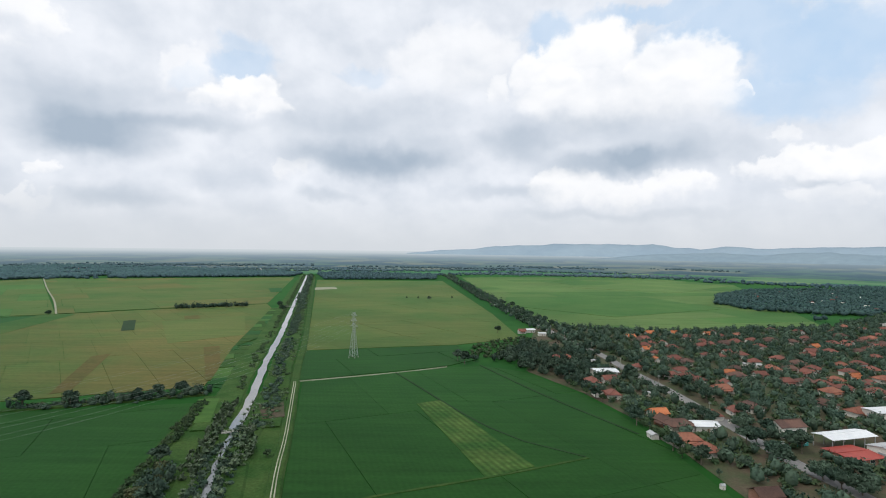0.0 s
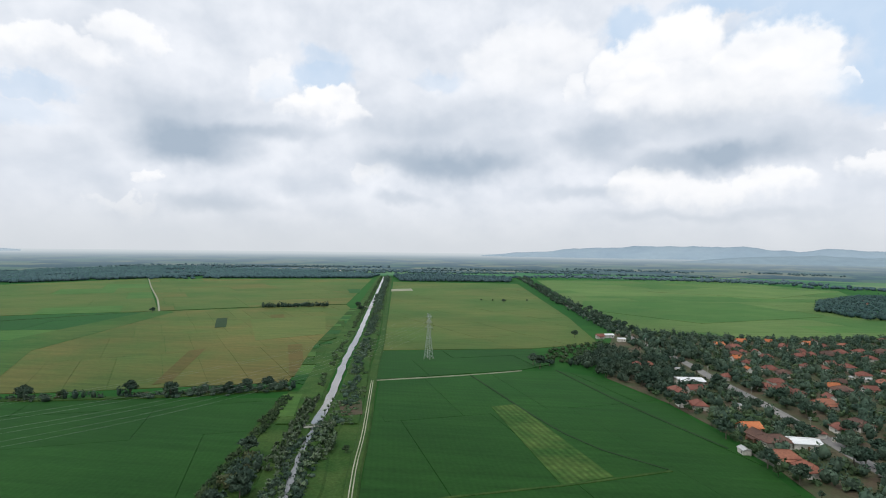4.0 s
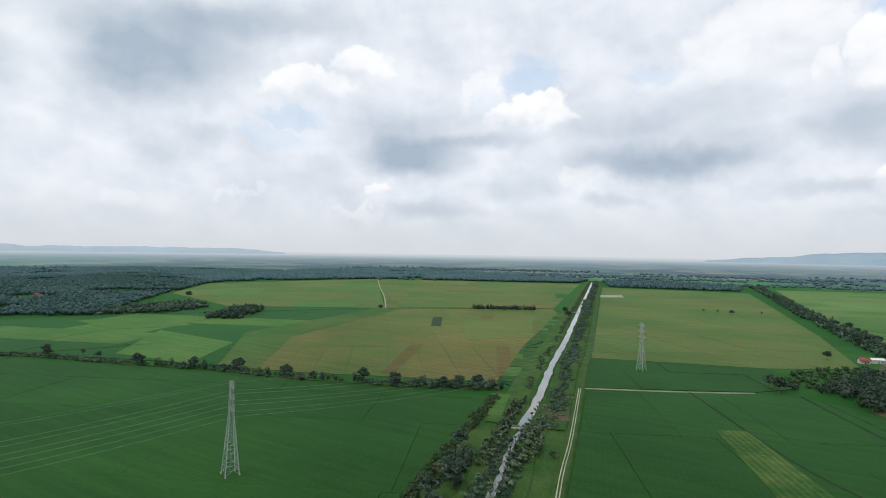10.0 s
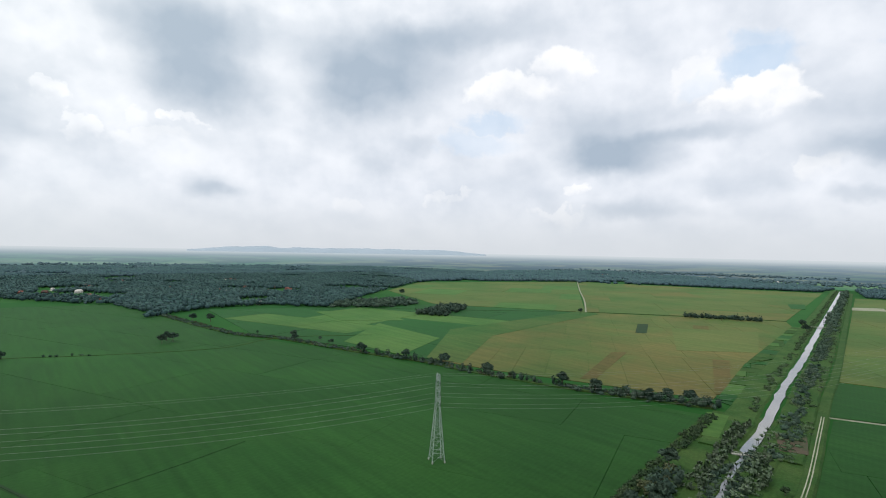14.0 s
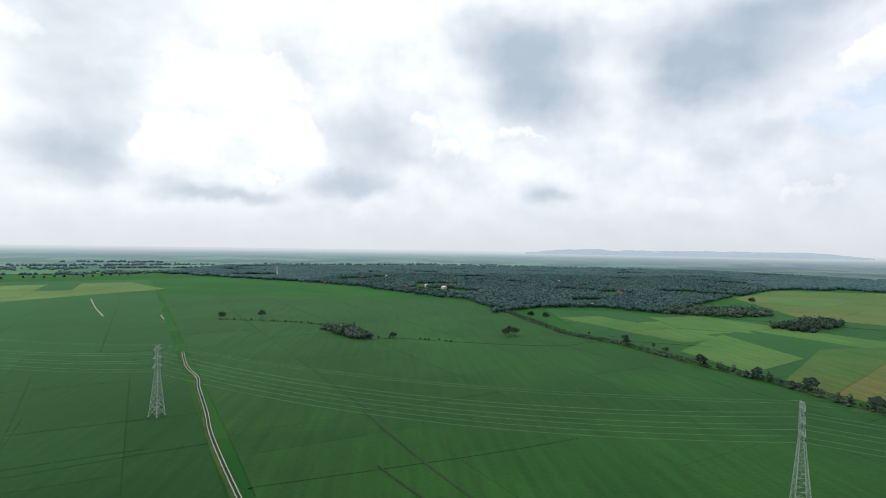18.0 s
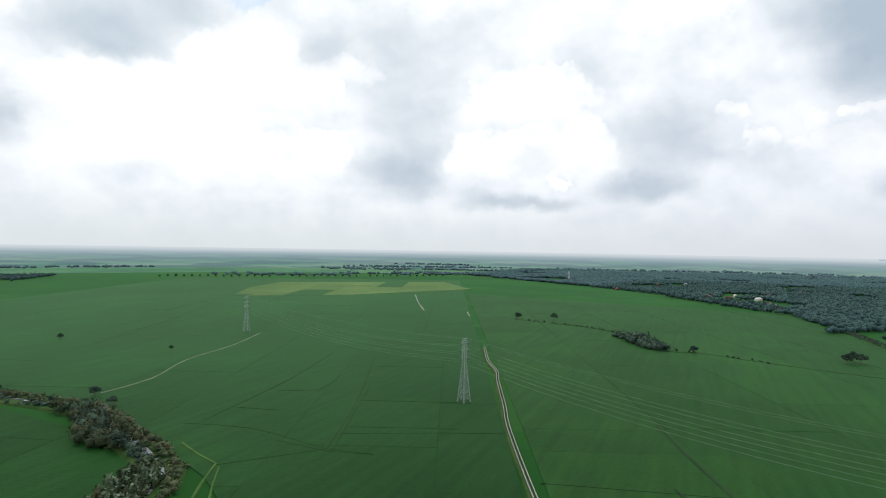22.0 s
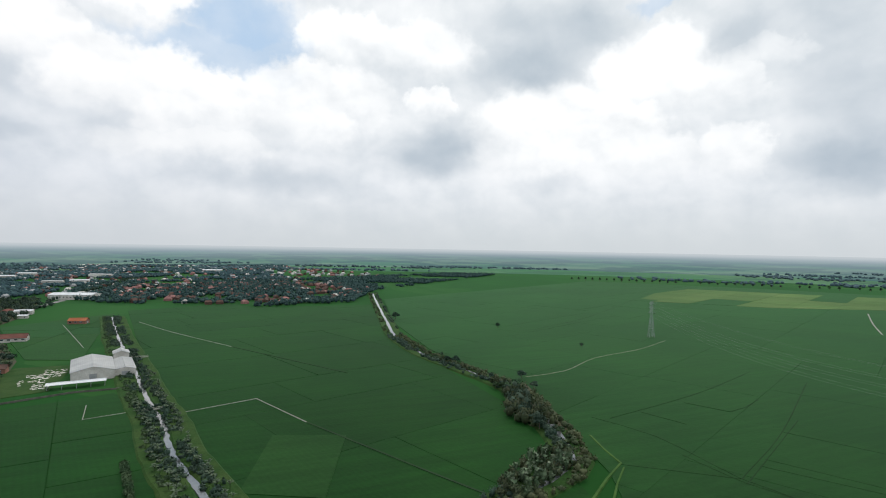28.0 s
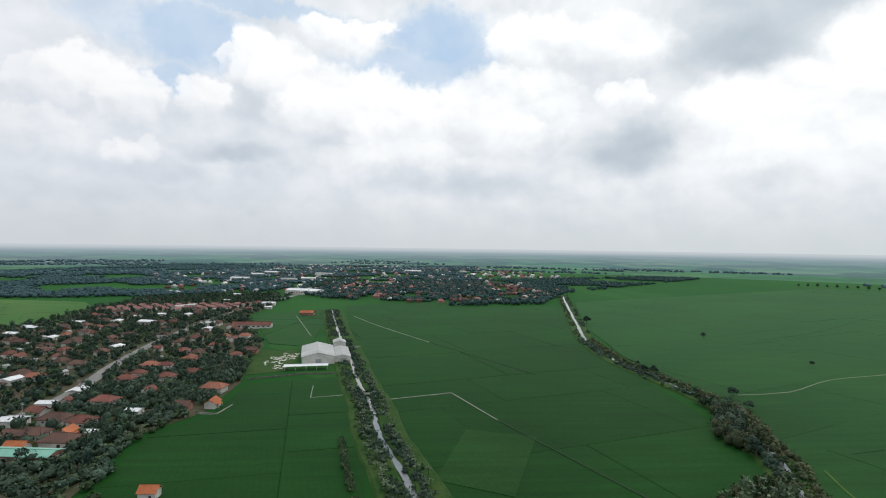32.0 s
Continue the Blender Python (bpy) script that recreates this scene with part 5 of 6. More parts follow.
M_SLIM = tree_master("slim young dark green tree", 8.0, 2.3, 6, LEAF, 7, 56, 0.6, 0.4)
M_BANANA = banana_master("banana plant with broad ragged leaves", 7)
M_BANANA_TALL = banana_master("tall banana plant with drooping leaves", 8, 11, 5.2)
MASTERS = (M_ROUND, M_TALL, M_SPREAD, M_LIGHT, M_DRY, M_SLIM, M_BANANA, M_BANANA_TALL)
USED = set()
TREE_RND = random.Random(77)


def plant(master, x, y, s=1.0, z=0.1):
    """Sets the master itself at its first place, copies at all others."""
    m = pose(x, y, z, 0, 0, TREE_RND.uniform(0, 360)) @ Matrix.Diagonal((s, s, s * TREE_RND.uniform(0.9, 1.12), 1))
    if master.name not in USED:
        USED.add(master.name)
        master.matrix_basis = m
        return master
    return copy_thing(master, m)


# single trees along the overgrown ditch, the canal and the stream
plant(M_ROUND, -403, 242, 1.0)
plant(M_ROUND, -362, 260, 0.8)
plant(M_SPREAD, -334, 278, 0.6)
plant(M_SPREAD, -285, 279, 0.9)
plant(M_TALL, -227, 292, 0.8)
plant(M_ROUND, -205, 298, 0.9)
plant(M_SPREAD, -159, 330, 0.85)
plant(M_ROUND, -176, 312, 0.7)
plant(M_ROUND, -168, 320, 0.75)
plant(M_SLIM, -476, 240, 0.7)
plant(M_ROUND, -508, 227, 0.8)
plant(M_SLIM, -523, 209, 0.6)
plant(M_ROUND, -456, 241, 0.6)
plant(M_LIGHT, -263, 282, 0.7)
plant(M_SLIM, -252, 289, 0.6)
plant(M_ROUND, -488, 667, 0.8)
plant(M_ROUND, -880, 620, 1.2)
plant(M_ROUND, -668, 194, 1)
plant(M_ROUND, -686, 179, 1)
plant(M_ROUND, -540, 115, 0.9)
plant(M_ROUND, -547, 126, 1)
plant(M_ROUND, -554, 122, 0.9)
plant(M_ROUND, -528, 1, 0.8)
plant(M_TALL, -487, 219, 0.8)
plant(M_SLIM, -546, 205, 0.8)
plant(M_ROUND, -571, -45, 0.8)
plant(M_ROUND, -553, -32, 0.7)
plant(M_ROUND, -681, -160, 1)
plant(M_ROUND, -668, -203, 1)
plant(M_ROUND, -200, -316, 0.7)
plant(M_ROUND, -193, -290, 0.6)
plant(M_SLIM, -178, -402, 0.7)
plant(M_ROUND, -301, -527, 0.55)
plant(M_ROUND, -317, -400, 0.4)
plant(M_ROUND, -213, -623, 1)
plant(M_TALL, 13, 432, 1)
plant(M_SPREAD, 26, 432, 0.8)
plant(M_ROUND, 18, 421, 1)
plant(M_ROUND, 60, 580, 0.8)
plant(M_SPREAD, 219, 593, 0.9)
plant(M_SPREAD, 147, 251, 1.1)
plant(M_SPREAD, 148, 237, 1.1)
plant(M_TALL, 158, 244, 1)
plant(M_SPREAD, 153, 275, 1)
plant(M_SPREAD, 156, 338, 0.9)
plant(M_SPREAD, 152, 214, 1.1)
plant(M_SPREAD, 152, 204, 1.1)
plant(M_SPREAD, 157, 200, 1.1)
plant(M_TALL, 130, 365, 0.9)
plant(M_ROUND, 140, 288, 0.8)
plant(M_TALL, -236, 782, 1)
plant(M_ROUND, -222, 749, 1)
plant(M_SLIM, -63, 954, 1)
plant(M_SLIM, -43, 957, 1)
plant(M_ROUND, -23, 939, 0.8)
plant(M_SLIM, 17, 965, 1)
plant(M_ROUND, -369, 760, 0.8)
plant(M_ROUND, -346, 763, 0.8)
plant(M_ROUND, -330, 772, 0.9)
plant(M_ROUND, -313, 781, 0.9)
plant(M_ROUND, -293, 791, 0.8)
plant(M_SPREAD, -288, 281, 0.9)
plant(M_ROUND, -327, 272, 0.8)
plant(M_LIGHT, -74, 230, 0.6)
plant(M_LIGHT, -82, 235, 0.6)


def along(pts, gap, spread, masters, size=(0.7, 1.1), seed=1, z=0.6):
    rnd = random.Random(seed)
    for p in curve_points(pts, gap):
        plant(rnd.choice(masters), p[0] + rnd.uniform(-spread, spread), p[1] + rnd.uniform(-spread, spread), rnd.uniform(*size), z)


# the avenue far across the plain
for k in range(40):
    if k not in (15, 16, 27, 33):
        f = k / 39
        plant(M_SLIM, -960 - 500 * f - 40 * f * f, -1260 + 560 * f, 1.75 + 0.35 * ((k * 7) % 5) / 5, 0)
along([(144, 225), (138, 300), (135, 351), (129, 408), (126, 475), (114, 540)], 24, 2, (M_TALL, M_SPREAD, M_ROUND), (0.75, 1.0), 5)
along([(164, 215), (161, 290), (159, 351), (153, 408), (149, 475), (138, 540), (129, 627), (114, 740), (100, 876)], 24, 2, (M_TALL, M_SPREAD, M_ROUND), (0.75, 1.0), 6)
along([(108, 627), (96, 740), (80, 876), (60, 1100), (40, 1350)], 22, 4, (M_TALL, M_ROUND), (0.7, 1.0), 7)
along([(86, 360), (100, 300), (104, 262), (110, 215)], 9, 3, (M_LIGHT, M_ROUND, M_SLIM), (0.6, 0.9), 8)
along([(62, 402), (72, 420), (88, 380)], 6, 6, (M_TALL, M_ROUND), (0.8, 1.1), 9)
# the wooded bend of the stream
along([(-172, -305), (-170, -275), (-158, -245), (-150, -225)], 6, 3, (M_DRY, M_ROUND, M_DRY, M_LIGHT), (0.7, 1.0), 10)
along([(-160, -216), (-156, -205), (-136, -192), (-118, -180), (-98, -168)], 8, 3, (M_DRY, M_LIGHT, M_LIGHT), (0.5, 0.8), 11)
along([(-168, -440), (-175, -350), (-182, -310)], 11, 3, (M_ROUND, M_LIGHT, M_DRY), (0.4, 0.7), 12)
along([(-112, 215), (-106, 196), (-98, 170), (-88, 130)], 6, 5, (M_DRY, M_ROUND, M_DRY), (0.65, 0.95), 13)


def banana_row(pts, gap, spread, seed, shift):
    rnd = random.Random(seed)
    line = curve_points(pts, gap)
    off = offsets(line)
    for p, o in zip(line, off):
        q = shift + rnd.uniform(-spread, spread)
        plant(rnd.choice((M_BANANA, M_BANANA_TALL)), p[0] + o[0] * q, p[1] + o[1] * q, rnd.uniform(0.65, 1.1), 0.5)


banana_row([(-112, 300), (-104, 262), (-98, 225), (-90, 190), (-78, 140)], 2.6, 4, 3, 9)
banana_row([(-101, 258), (-94, 225), (-85, 190), (-74, 140)], 3.4, 2.0, 4, -5)
banana_row([(-3, -195), (12, -256), (19, -303), (28, -342)], 3.2, 2.5, 5, 7)
banana_row([(-3, -195), (12, -256), (19, -303), (28, -342), (42, -418)], 3.6, 2.5, 6, -7)
banana_row([(112, -200), (120, -255), (106, -285)], 3.0, 3, 7, 4)


def thicket(name, label, poly, spacing, size, height, seed, material, cards=6, card=0.7, level=1, gaps=0.0, even=0.0):
    """Growth that nobody could count: leafy masses over a stretch of ground."""
    rng = np.random.default_rng(seed)
    p = np.array(poly, float)
    lo, hi = p.min(0), p.max(0)
    nx, ny = int((hi[0] - lo[0]) / spacing) + 1, int((hi[1] - lo[1]) / spacing) + 1
    gx, gy = np.meshgrid(np.arange(nx), np.arange(ny))
    x = lo[0] + (gx.ravel() + rng.uniform(-0.1, 1.1, nx * ny)) * spacing
    y = lo[1] + (gy.ravel() + rng.uniform(-0.1, 1.1, nx * ny)) * spacing
    keep = inside(poly, x, y) & clear_of(x, y)
    x, y = x[keep], y[keep]
    if gaps:
        open_ground = np.array([noise.fractal(Vector((a * 0.006, b * 0.006, seed)), 1.0, 2.0, 3) for a, b in zip(x, y)])
        x, y = x[open_ground > -0.55 + gaps], y[open_ground > -0.55 + gaps]
    if not len(x):
        return None
    h = height * rng.uniform(0.55 + even, 1.25 - even / 2, len(x))
    r = size * rng.uniform(0.7, 1.3, len(x))
    v, t = clumps(np.stack([x, y, h * 0.5], 1), np.stack([r, r, h * 0.55], 1), rng, level, cards, card, 0.3)
    ob = put_mesh(name, tri_mesh(name, v, t), material)
    return tagged(ob, label, "trees" if height > 3 else "shrubs", kind="stuff")


def strip(name, label, pts, width, spacing, size, height, seed, material, shift=0.0, cards=20, card=0.45, base=0.5):
    """Shrubs in a band along a line."""
    rng = np.random.default_rng(seed)
    line = curve_points(pts, spacing)
    off = offsets(line)
    n = max(1, int(width / spacing))
    c = np.repeat(line, n, 0) + np.repeat(off, n, 0) * (shift + rng.uniform(-width / 2, width / 2, (len(line) * n, 1))) + rng.uniform(-spacing / 2, spacing / 2, (len(line) * n, 2))
    patchy = np.array([noise.noise(Vector((q[0] * 0.03, q[1] * 0.03, seed))) for q in c])
    c = c[patchy > -0.22]
    h = height * rng.uniform(0.4, 1.3, len(c))
    r = size * rng.uniform(0.6, 1.3, len(c))
    v, t = clumps(np.stack([c[:, 0], c[:, 1], base + h * 0.4], 1), np.stack([r, r, h * 0.6], 1), rng, 1, cards, card, 0.3)
    ob = put_mesh(name, tri_mesh(name, v, t), material)
    return tagged(ob, label, "shrubs", kind="stuff")


# ================= houses =================
def window_part(parent, x, y, z, facing, w=1.2, h=1.2):
    """A framed window set 5 cm proud of a wall."""
    bm = bmesh.new()
    if facing in "ns":
        d = 0.06 if facing == "n" else -0.06
        box(bm, x - w / 2 - 0.1, x + w / 2 + 0.1, min(y, y + d), max(y, y + d), z - 0.1, z + h + 0.1)
    else:
        d = 0.06 if facing == "e" else -0.06
        box(bm, min(x, x + d), max(x, x + d), y - w / 2 - 0.1, y + w / 2 + 0.1, z - 0.1, z + h + 0.1)
    win = part("window", bm, SHEET_WHITE, parent)
    bm = bmesh.new()
    if facing in "ns":
        box(bm, x - w / 2, x + w / 2, min(y, y + d * 1.5), max(y, y + d * 1.5), z, z + h)
    else:
        box(bm, min(x, x + d * 1.5), max(x, x + d * 1.5), y - w / 2, y + w / 2, z, z + h)
    part("pane", bm, DARK_GLASS, win)


def roof_mesh(bm, lx, ly, z, rise, over, inset, thick=0.22):
    """A pitched roof, ridge along y: hipped where inset > 0."""
    x, y = lx / 2 + over, ly / 2 + over
    low = [(-x, -y, z), (x, -y, z), (x, y, z), (-x, y, z)]
    ridge_pts = [(0, -y + inset, z + rise), (0, y - inset, z + rise)]
    top = [bm.verts.new(p) for p in low + ridge_pts]
    bot = [bm.verts.new((p[0], p[1], p[2] - thick)) for p in low + ridge_pts]
    for q in ((0, 1, 4), (1, 2, 5, 4), (2, 3, 5), (3, 0, 4, 5)):
        if inset > 0 or len(q) == 4:
            bm.faces.new([top[i] for i in q])
            bm.faces.new([bot[i] for i in q][::-1])
    for a, b in ((0, 1), (1, 2), (2, 3), (3, 0)) if inset > 0 else ((1, 2), (3, 0), (0, 4), (4, 1), (2, 5), (5, 3)):
        bm.faces.new((top[a], bot[a], bot[b], top[b]))
    return ridge_pts


def house_master(label, tile, style, lx=8.5, ly=11.0, wall=3.1, rise=2.5, wallmat=None):
    ob = thing("house", label, "house", "village houses")
    wallmat = wallmat or PLASTER
    bm = bmesh.new()
    box(bm, -lx / 2, lx / 2, -ly / 2, ly / 2, -0.3, wall)
    if style == "g":
        for s in (-1, 1):
            y0, y1 = sorted((s * ly / 2, s * (ly / 2 - 0.15)))
            vs = [[bm.verts.new(p) for p in ((-lx / 2, y, wall), (lx / 2, y, wall), (0, y, wall + rise * lx / (lx + 1.6) - 0.1))] for y in (y0, y1)]
            bm.faces.new(vs[0])
            bm.faces.new(vs[1][::-1])
            for i in range(3):
                j = (i + 1) % 3
                bm.faces.new((vs[0][i], vs[1][i], vs[1][j], vs[0][j]))
    part("wall", bm, wallmat, ob)
    bm = bmesh.new()
    ends = roof_mesh(bm, lx, ly, wall + 0.05, rise, 0.8, lx * 0.42 if style == "h" else 0.0)
    roof = part("roof", bm, tile, ob)
    bm = bmesh.new()
    bar(bm, (0, ends[0][1], ends[0][2] + 0.02), (0, ends[1][1], ends[1][2] + 0.02), 0.16, None, 5)
    if style == "h":
        for e, sy in zip(ends, (-1, 1)):
            for sx in (-1, 1):
                bar(bm, (0, e[1], e[2] + 0.02), (sx * (lx / 2 + 0.8), sy * (ly / 2 + 0.8), wall + 0.07), 0.13, None, 5)
    part("ridge_cap", bm, tile, roof)
    if style != "s":
        # lean-to porch with a lower roof
        bm = bmesh.new()
        v = [bm.verts.new(p) for p in ((-lx / 2 - 2.2, -ly * 0.3, 2.25), (-lx / 2 - 0.2, -ly * 0.3, 2.95), (-lx / 2 - 0.2, ly * 0.3, 2.95), (-lx / 2 - 2.2, ly * 0.3, 2.25))]
        w = [bm.verts.new((q.co.x, q.co.y, q.co.z - 0.16)) for q in v]
        bm.faces.new(v)
        bm.faces.new(w[::-1])
        for i in range(4):
            j = (i + 1) % 4
            bm.faces.new((v[i], w[i], w[j], v[j]))
        part("porch_roof", bm, tile, ob)
        for s in (-1, 1):
            bm = bmesh.new()
            box(bm, -lx / 2 - 2.05, -lx / 2 - 1.85, s * ly * 0.28 - 0.1, s * ly * 0.28 + 0.1, -0.2, 2.25)
            part("porch_post", bm, wallmat, ob)
    bm = bmesh.new()
    box(bm, -lx / 2 - 0.07, -lx / 2, -0.55, 0.55, 0, 2.1)
    part("door", bm, DOOR_WOOD, ob)
    window_part(ob, -lx / 2, -ly * 0.3, 0.9, "w", 1.4)
    window_part(ob, lx / 2, ly * 0.2, 0.9, "e", 1.4)
    window_part(ob, 0.5, -ly / 2, 0.9, "s", 1.4)
    return ob


HOUSES = {
    "go": house_master("plastered house under a bright orange gable roof", TILE_ORANGE, "g", 7.5, 10),
    "gr": house_master("plastered house under a red clay gable roof", TILE_RED, "g", 7.5, 10.5),
    "gb": house_master("bare brick house under a weathered brown gable roof", TILE_BROWN, "g", 8, 11, wallmat=BRICK_RAW),
    "ho": house_master("plastered house under a rust-orange hipped tile roof", TILE_RUST, "h", 9, 12),
    "hr": house_master("plastered house under a red hipped tile roof", TILE_RED, "h", 9, 11.5),
    "hb": house_master("plastered house under a weathered brown hipped roof", TILE_BROWN, "h", 9, 12),
    "sw": house_master("low shed under a white sheet-metal roof", SHEET_WHITE, "s", 10, 13, 3.4, 1.1),
    "sg": house_master("low shed under a grey sheet-metal roof", SHEET_GREY, "s", 9, 12, 3.3, 1.2),
    "rs": house_master("small estate house under a rose tile roof", TILE_ROSE, "g", 6.5, 9),
}
HOUSE_USED = set()
HOUSE_AT = []
HOUSE_RND = random.Random(5)


def house(kind, x, y, size, turn):
    m = pose(x, y, 0.3, 0, 0, turn) @ Matrix.Diagonal((0.9 * size, 0.9 * size, 0.5 + 0.45 * size, 1))
    HOUSE_AT.append((x, y, 7.0 * size))
    if kind not in HOUSE_USED:
        HOUSE_USED.add(kind)
        HOUSES[kind].matrix_basis = m
        return HOUSES[kind]
    return copy_thing(HOUSES[kind], m)


# east and north ground places, kind and size of the houses that stand out
EAST = (
    "117 291 go 1.0, 116 277 gb 1, 120 272 hb 1.1, 115 252 ho 1, 119 239 ho 1, 102 259 sg .45, 133 272 sw 1, 117 388 sw 1.5, 114 367 gr 1, "
    "101 360 hr 1, 105 330 hr 1, 97 334 gr .9, 103 440 ho .9, 94 439 hr .9, 96 589 sw .9, 86 580 gr .9, 105 566 sw .7, 122 432 sg .9, "
    "128 335 sg .8, 150 410 hr .9, 174 437 go .8, 177 398 hr 1, 172 378 hr 1, 163 383 hr .9, 177 370 hr .8, 208 391 go 1, 209 382 hb 1, "
    "249 406 ho 1.1, 235 367 hr 1, 247 366 hb 1, 256 362 hr 1, 246 420 sg 1.2, 240 426 sg .8, 225 457 hr .9, 234 453 hr .9, 242 505 hr .9, "
    "211 494 hr .9, 198 514 hr .9, 212 515 gr .9, 193 530 hb .9, 245 540 sw .4, 297 503 hr 1, 278 446 hr 1, 257 462 hr 1, 273 372 ho 1, "
    "246 341 ho 1.1, 262 351 hr 1, 289 363 hr 1, 309 377 ho 1, 282 408 hr 1, 282 428 hb 1, 301 399 hr 1, 332 429 hr 1, 326 407 hr 1, "
    "317 466 hr 1, 347 481 hr 1, 373 482 hb 1, 368 456 hr 1, 288 530 hr 1, 309 538 hr 1, 344 531 hb 1, 163 298 hr .9, 147 290 hr .8, "
    "176 306 hb 1, 152 283 sg .4, 231 298 ho 1.1, 223 313 hb 1, 107 204 sg .4, 118 195 gb 1, 276 342 hr 1"
)
SOUTH = (
    "192 -303 sw .8, 185 -308 gr .6, 164 -307 hr 1.2, 140 -289 sw .7, 187 -288 gr 1, 189 -274 sw 1, 154 -257 go .9, 171 -276 hb 1.1, 167 -255 hb 1, "
    "174 -253 gb 1, 143 -258 sw .5, 163 -238 go 1, 153 -235 sg .8, 156 -272 hr 1.1, 150 -246 hb 1.2, 119 -298 gb .9, 89 -195 go .75, 246 -354 sw 1, "
    "238 -362 ho 1, 191 -328 sw .9, 177 -355 hr 1.1, 180 -395 ho 1.1, 170 -395 hr .9, 187 -424 sg .9, 197 -486 hb 1.2, 179 -447 hr 1, 290 -424 gr 1, "
    "272 -416 sg .9, 272 -449 hr 1, 315 -523 ho .9, 293 -530 hr .9, 350 -605 sw .9, 319 -507 sw 1, 371 -564 sw 1, 281 -607 sw 1.4, 315 -653 sw .9, "
    "371 -596 sg .9, 115 -333 ho 1.3, 105 -302 go .95, 126 -450 gb 1.1, 192 -509 hr 1, 206 -601 hb 1.2, 202 -564 sw .9, 189 -755 sw .9, 216 -805 hr 1.2, "
    "163 -472 hr .9, 210 -733 hr 1.1, 218 -714 hb 1, 302 -577 hb 1, 259 -524 hb 1, 348 -642 sg 1, 357 -695 hb 1, 308 -540 hb 1, 342 -492 hb 1, "
    "319 -479 sg 1, 297 -466 hb 1, 291 -493 hb 1, 228 -525 hb 1, 274 -645 sg 1, 265 -671 sw 1, 281 -730 hb 1, 253 -731 sg 1, 274 -842 sw .9, "
    "307 -840 sg 1, 287 -938 sw 1, 275 -996 sg 1, 279 -1134 sw 1, 269 -1221 sg 1, 323 -1214 hb 1"
)
for rows, base in ((EAST, 8), (SOUTH, -6)):
    for row in rows.split(","):
        x, y, kind, size = row.split()
        house(kind, float(x), float(y), float(size), base + HOUSE_RND.choice((0, 90, 90, 180)) + HOUSE_RND.uniform(-9, 9))


def near_road(x, y, line, reach):
    p = curve_points(line, 20)
    return np.min(np.hypot(p[:, 0] - x, p[:, 1] - y)) < reach


def fill_houses(poly, count, kinds, seed, gap=15, base=6):
    """Further houses between those that stand out."""
    rnd = random.Random(seed)
    p = np.array(poly)
    lo, hi = p.min(0), p.max(0)
    made = tries = 0
    while made < count and tries < count * 60:
        tries += 1
        x, y = rnd.uniform(lo[0], hi[0]), rnd.uniform(lo[1], hi[1])
        if not inside(poly, [x], [y])[0] or any((x - a) ** 2 + (y - b) ** 2 < gap ** 2 for a, b, _ in HOUSE_AT):
            continue
        if near_road(x, y, ROAD_E, 11) or near_road(x, y, ROAD_S, 12):
            continue
        house(rnd.choice(kinds), x, y, rnd.uniform(0.8, 1.15), base + rnd.choice((0, 90)) + rnd.uniform(-9, 9))
        made += 1


fill_houses([(175, 330), (170, 560), (250, 590), (470, 640), (560, 700), (600, 480), (420, 300)], 92, ("hr", "hr", "hb", "ho", "hb", "gr", "go"), 3, 13)
fill_houses([(215, -260), (230, -420), (245, -640), (240, -760), (400, -740), (390, -600), (430, -380), (330, -240)], 88, ("hb", "hb", "sg", "gb", "sg", "sw", "hr"), 4, 12, -6)
fill_houses([(140, -300), (190, -320), (205, -420), (205, -640), (150, -520), (130, -420)], 14, ("hr", "ho", "hb", "gr"), 5, 16, -6)
# rows of the rose-roofed estate
for r in range(4):
    for k in range(11):
        house("rs", 238 + 15 * k - 4 * r, -742 - 17 * r + 3 * k, 1.0, 80)


def far_roofs(label, poly, count, seed, tiles):
    """Small roofs between far trees, too many and too far to count: walls and pitched roofs."""
    rng = np.random.default_rng(seed)
    p = np.array(poly, float)
    lo, hi = p.min(0), p.max(0)
    for tile, share in tiles:
        verts, faces = [], []
        n = 0
        while n < count * share:
            x, y = rng.uniform(lo, hi)
            if not inside(poly, [x], [y])[0]:
                continue
            n += 1
            a, lx, ly = rng.uniform(0, 3.14), rng.uniform(3, 4.2), rng.uniform(3.6, 6)
            c, s = math.cos(a), math.sin(a)
            b = len(verts)
            for px, py, pz in ((-lx, -ly, 0), (lx, -ly, 0), (lx, ly, 0), (-lx, ly, 0), (-lx, -ly, 3.6), (lx, -ly, 3.6), (lx, ly, 3.6), (-lx, ly, 3.6), (0, -ly * 0.7, 6.2), (0, ly * 0.7, 6.2)):
                verts.append((x + c * px - s * py, y + s * px + c * py, pz + rise_at(math.hypot(x, y))))
            for q in ((0, 1, 5, 4), (1, 2, 6, 5), (2, 3, 7, 6), (3, 0, 4, 7), (4, 5, 8), (5, 6, 9, 8), (6, 7, 9), (7, 4, 8, 9)):
                faces.append(tuple(b + i for i in q))
        ob = put_mesh("far_houses", mesh_of("far_houses", verts, faces), tile)
        tagged(ob, label, "houses", kind="stuff")


def clear_of(x, y):
    """Where no house, road or water lies."""
    ok = np.ones(len(x), bool)
    for a, b, r in HOUSE_AT:
        ok &= (x - a) ** 2 + (y - b) ** 2 > r * r
    for line, r in ((ROAD_E, 9.5), (ROAD_S, 8.5), (CANAL, 7.5), (CANAL_LOW, 5)):
        for q in curve_points(line, 6):
            ok &= (x - q[0]) ** 2 + (y - q[1]) ** 2 > r * r
    for x0, x1, y0, y1 in YARDS:
        ok &= ~((x > x0) & (x < x1) & (y > y0) & (y < y1))
    return ok


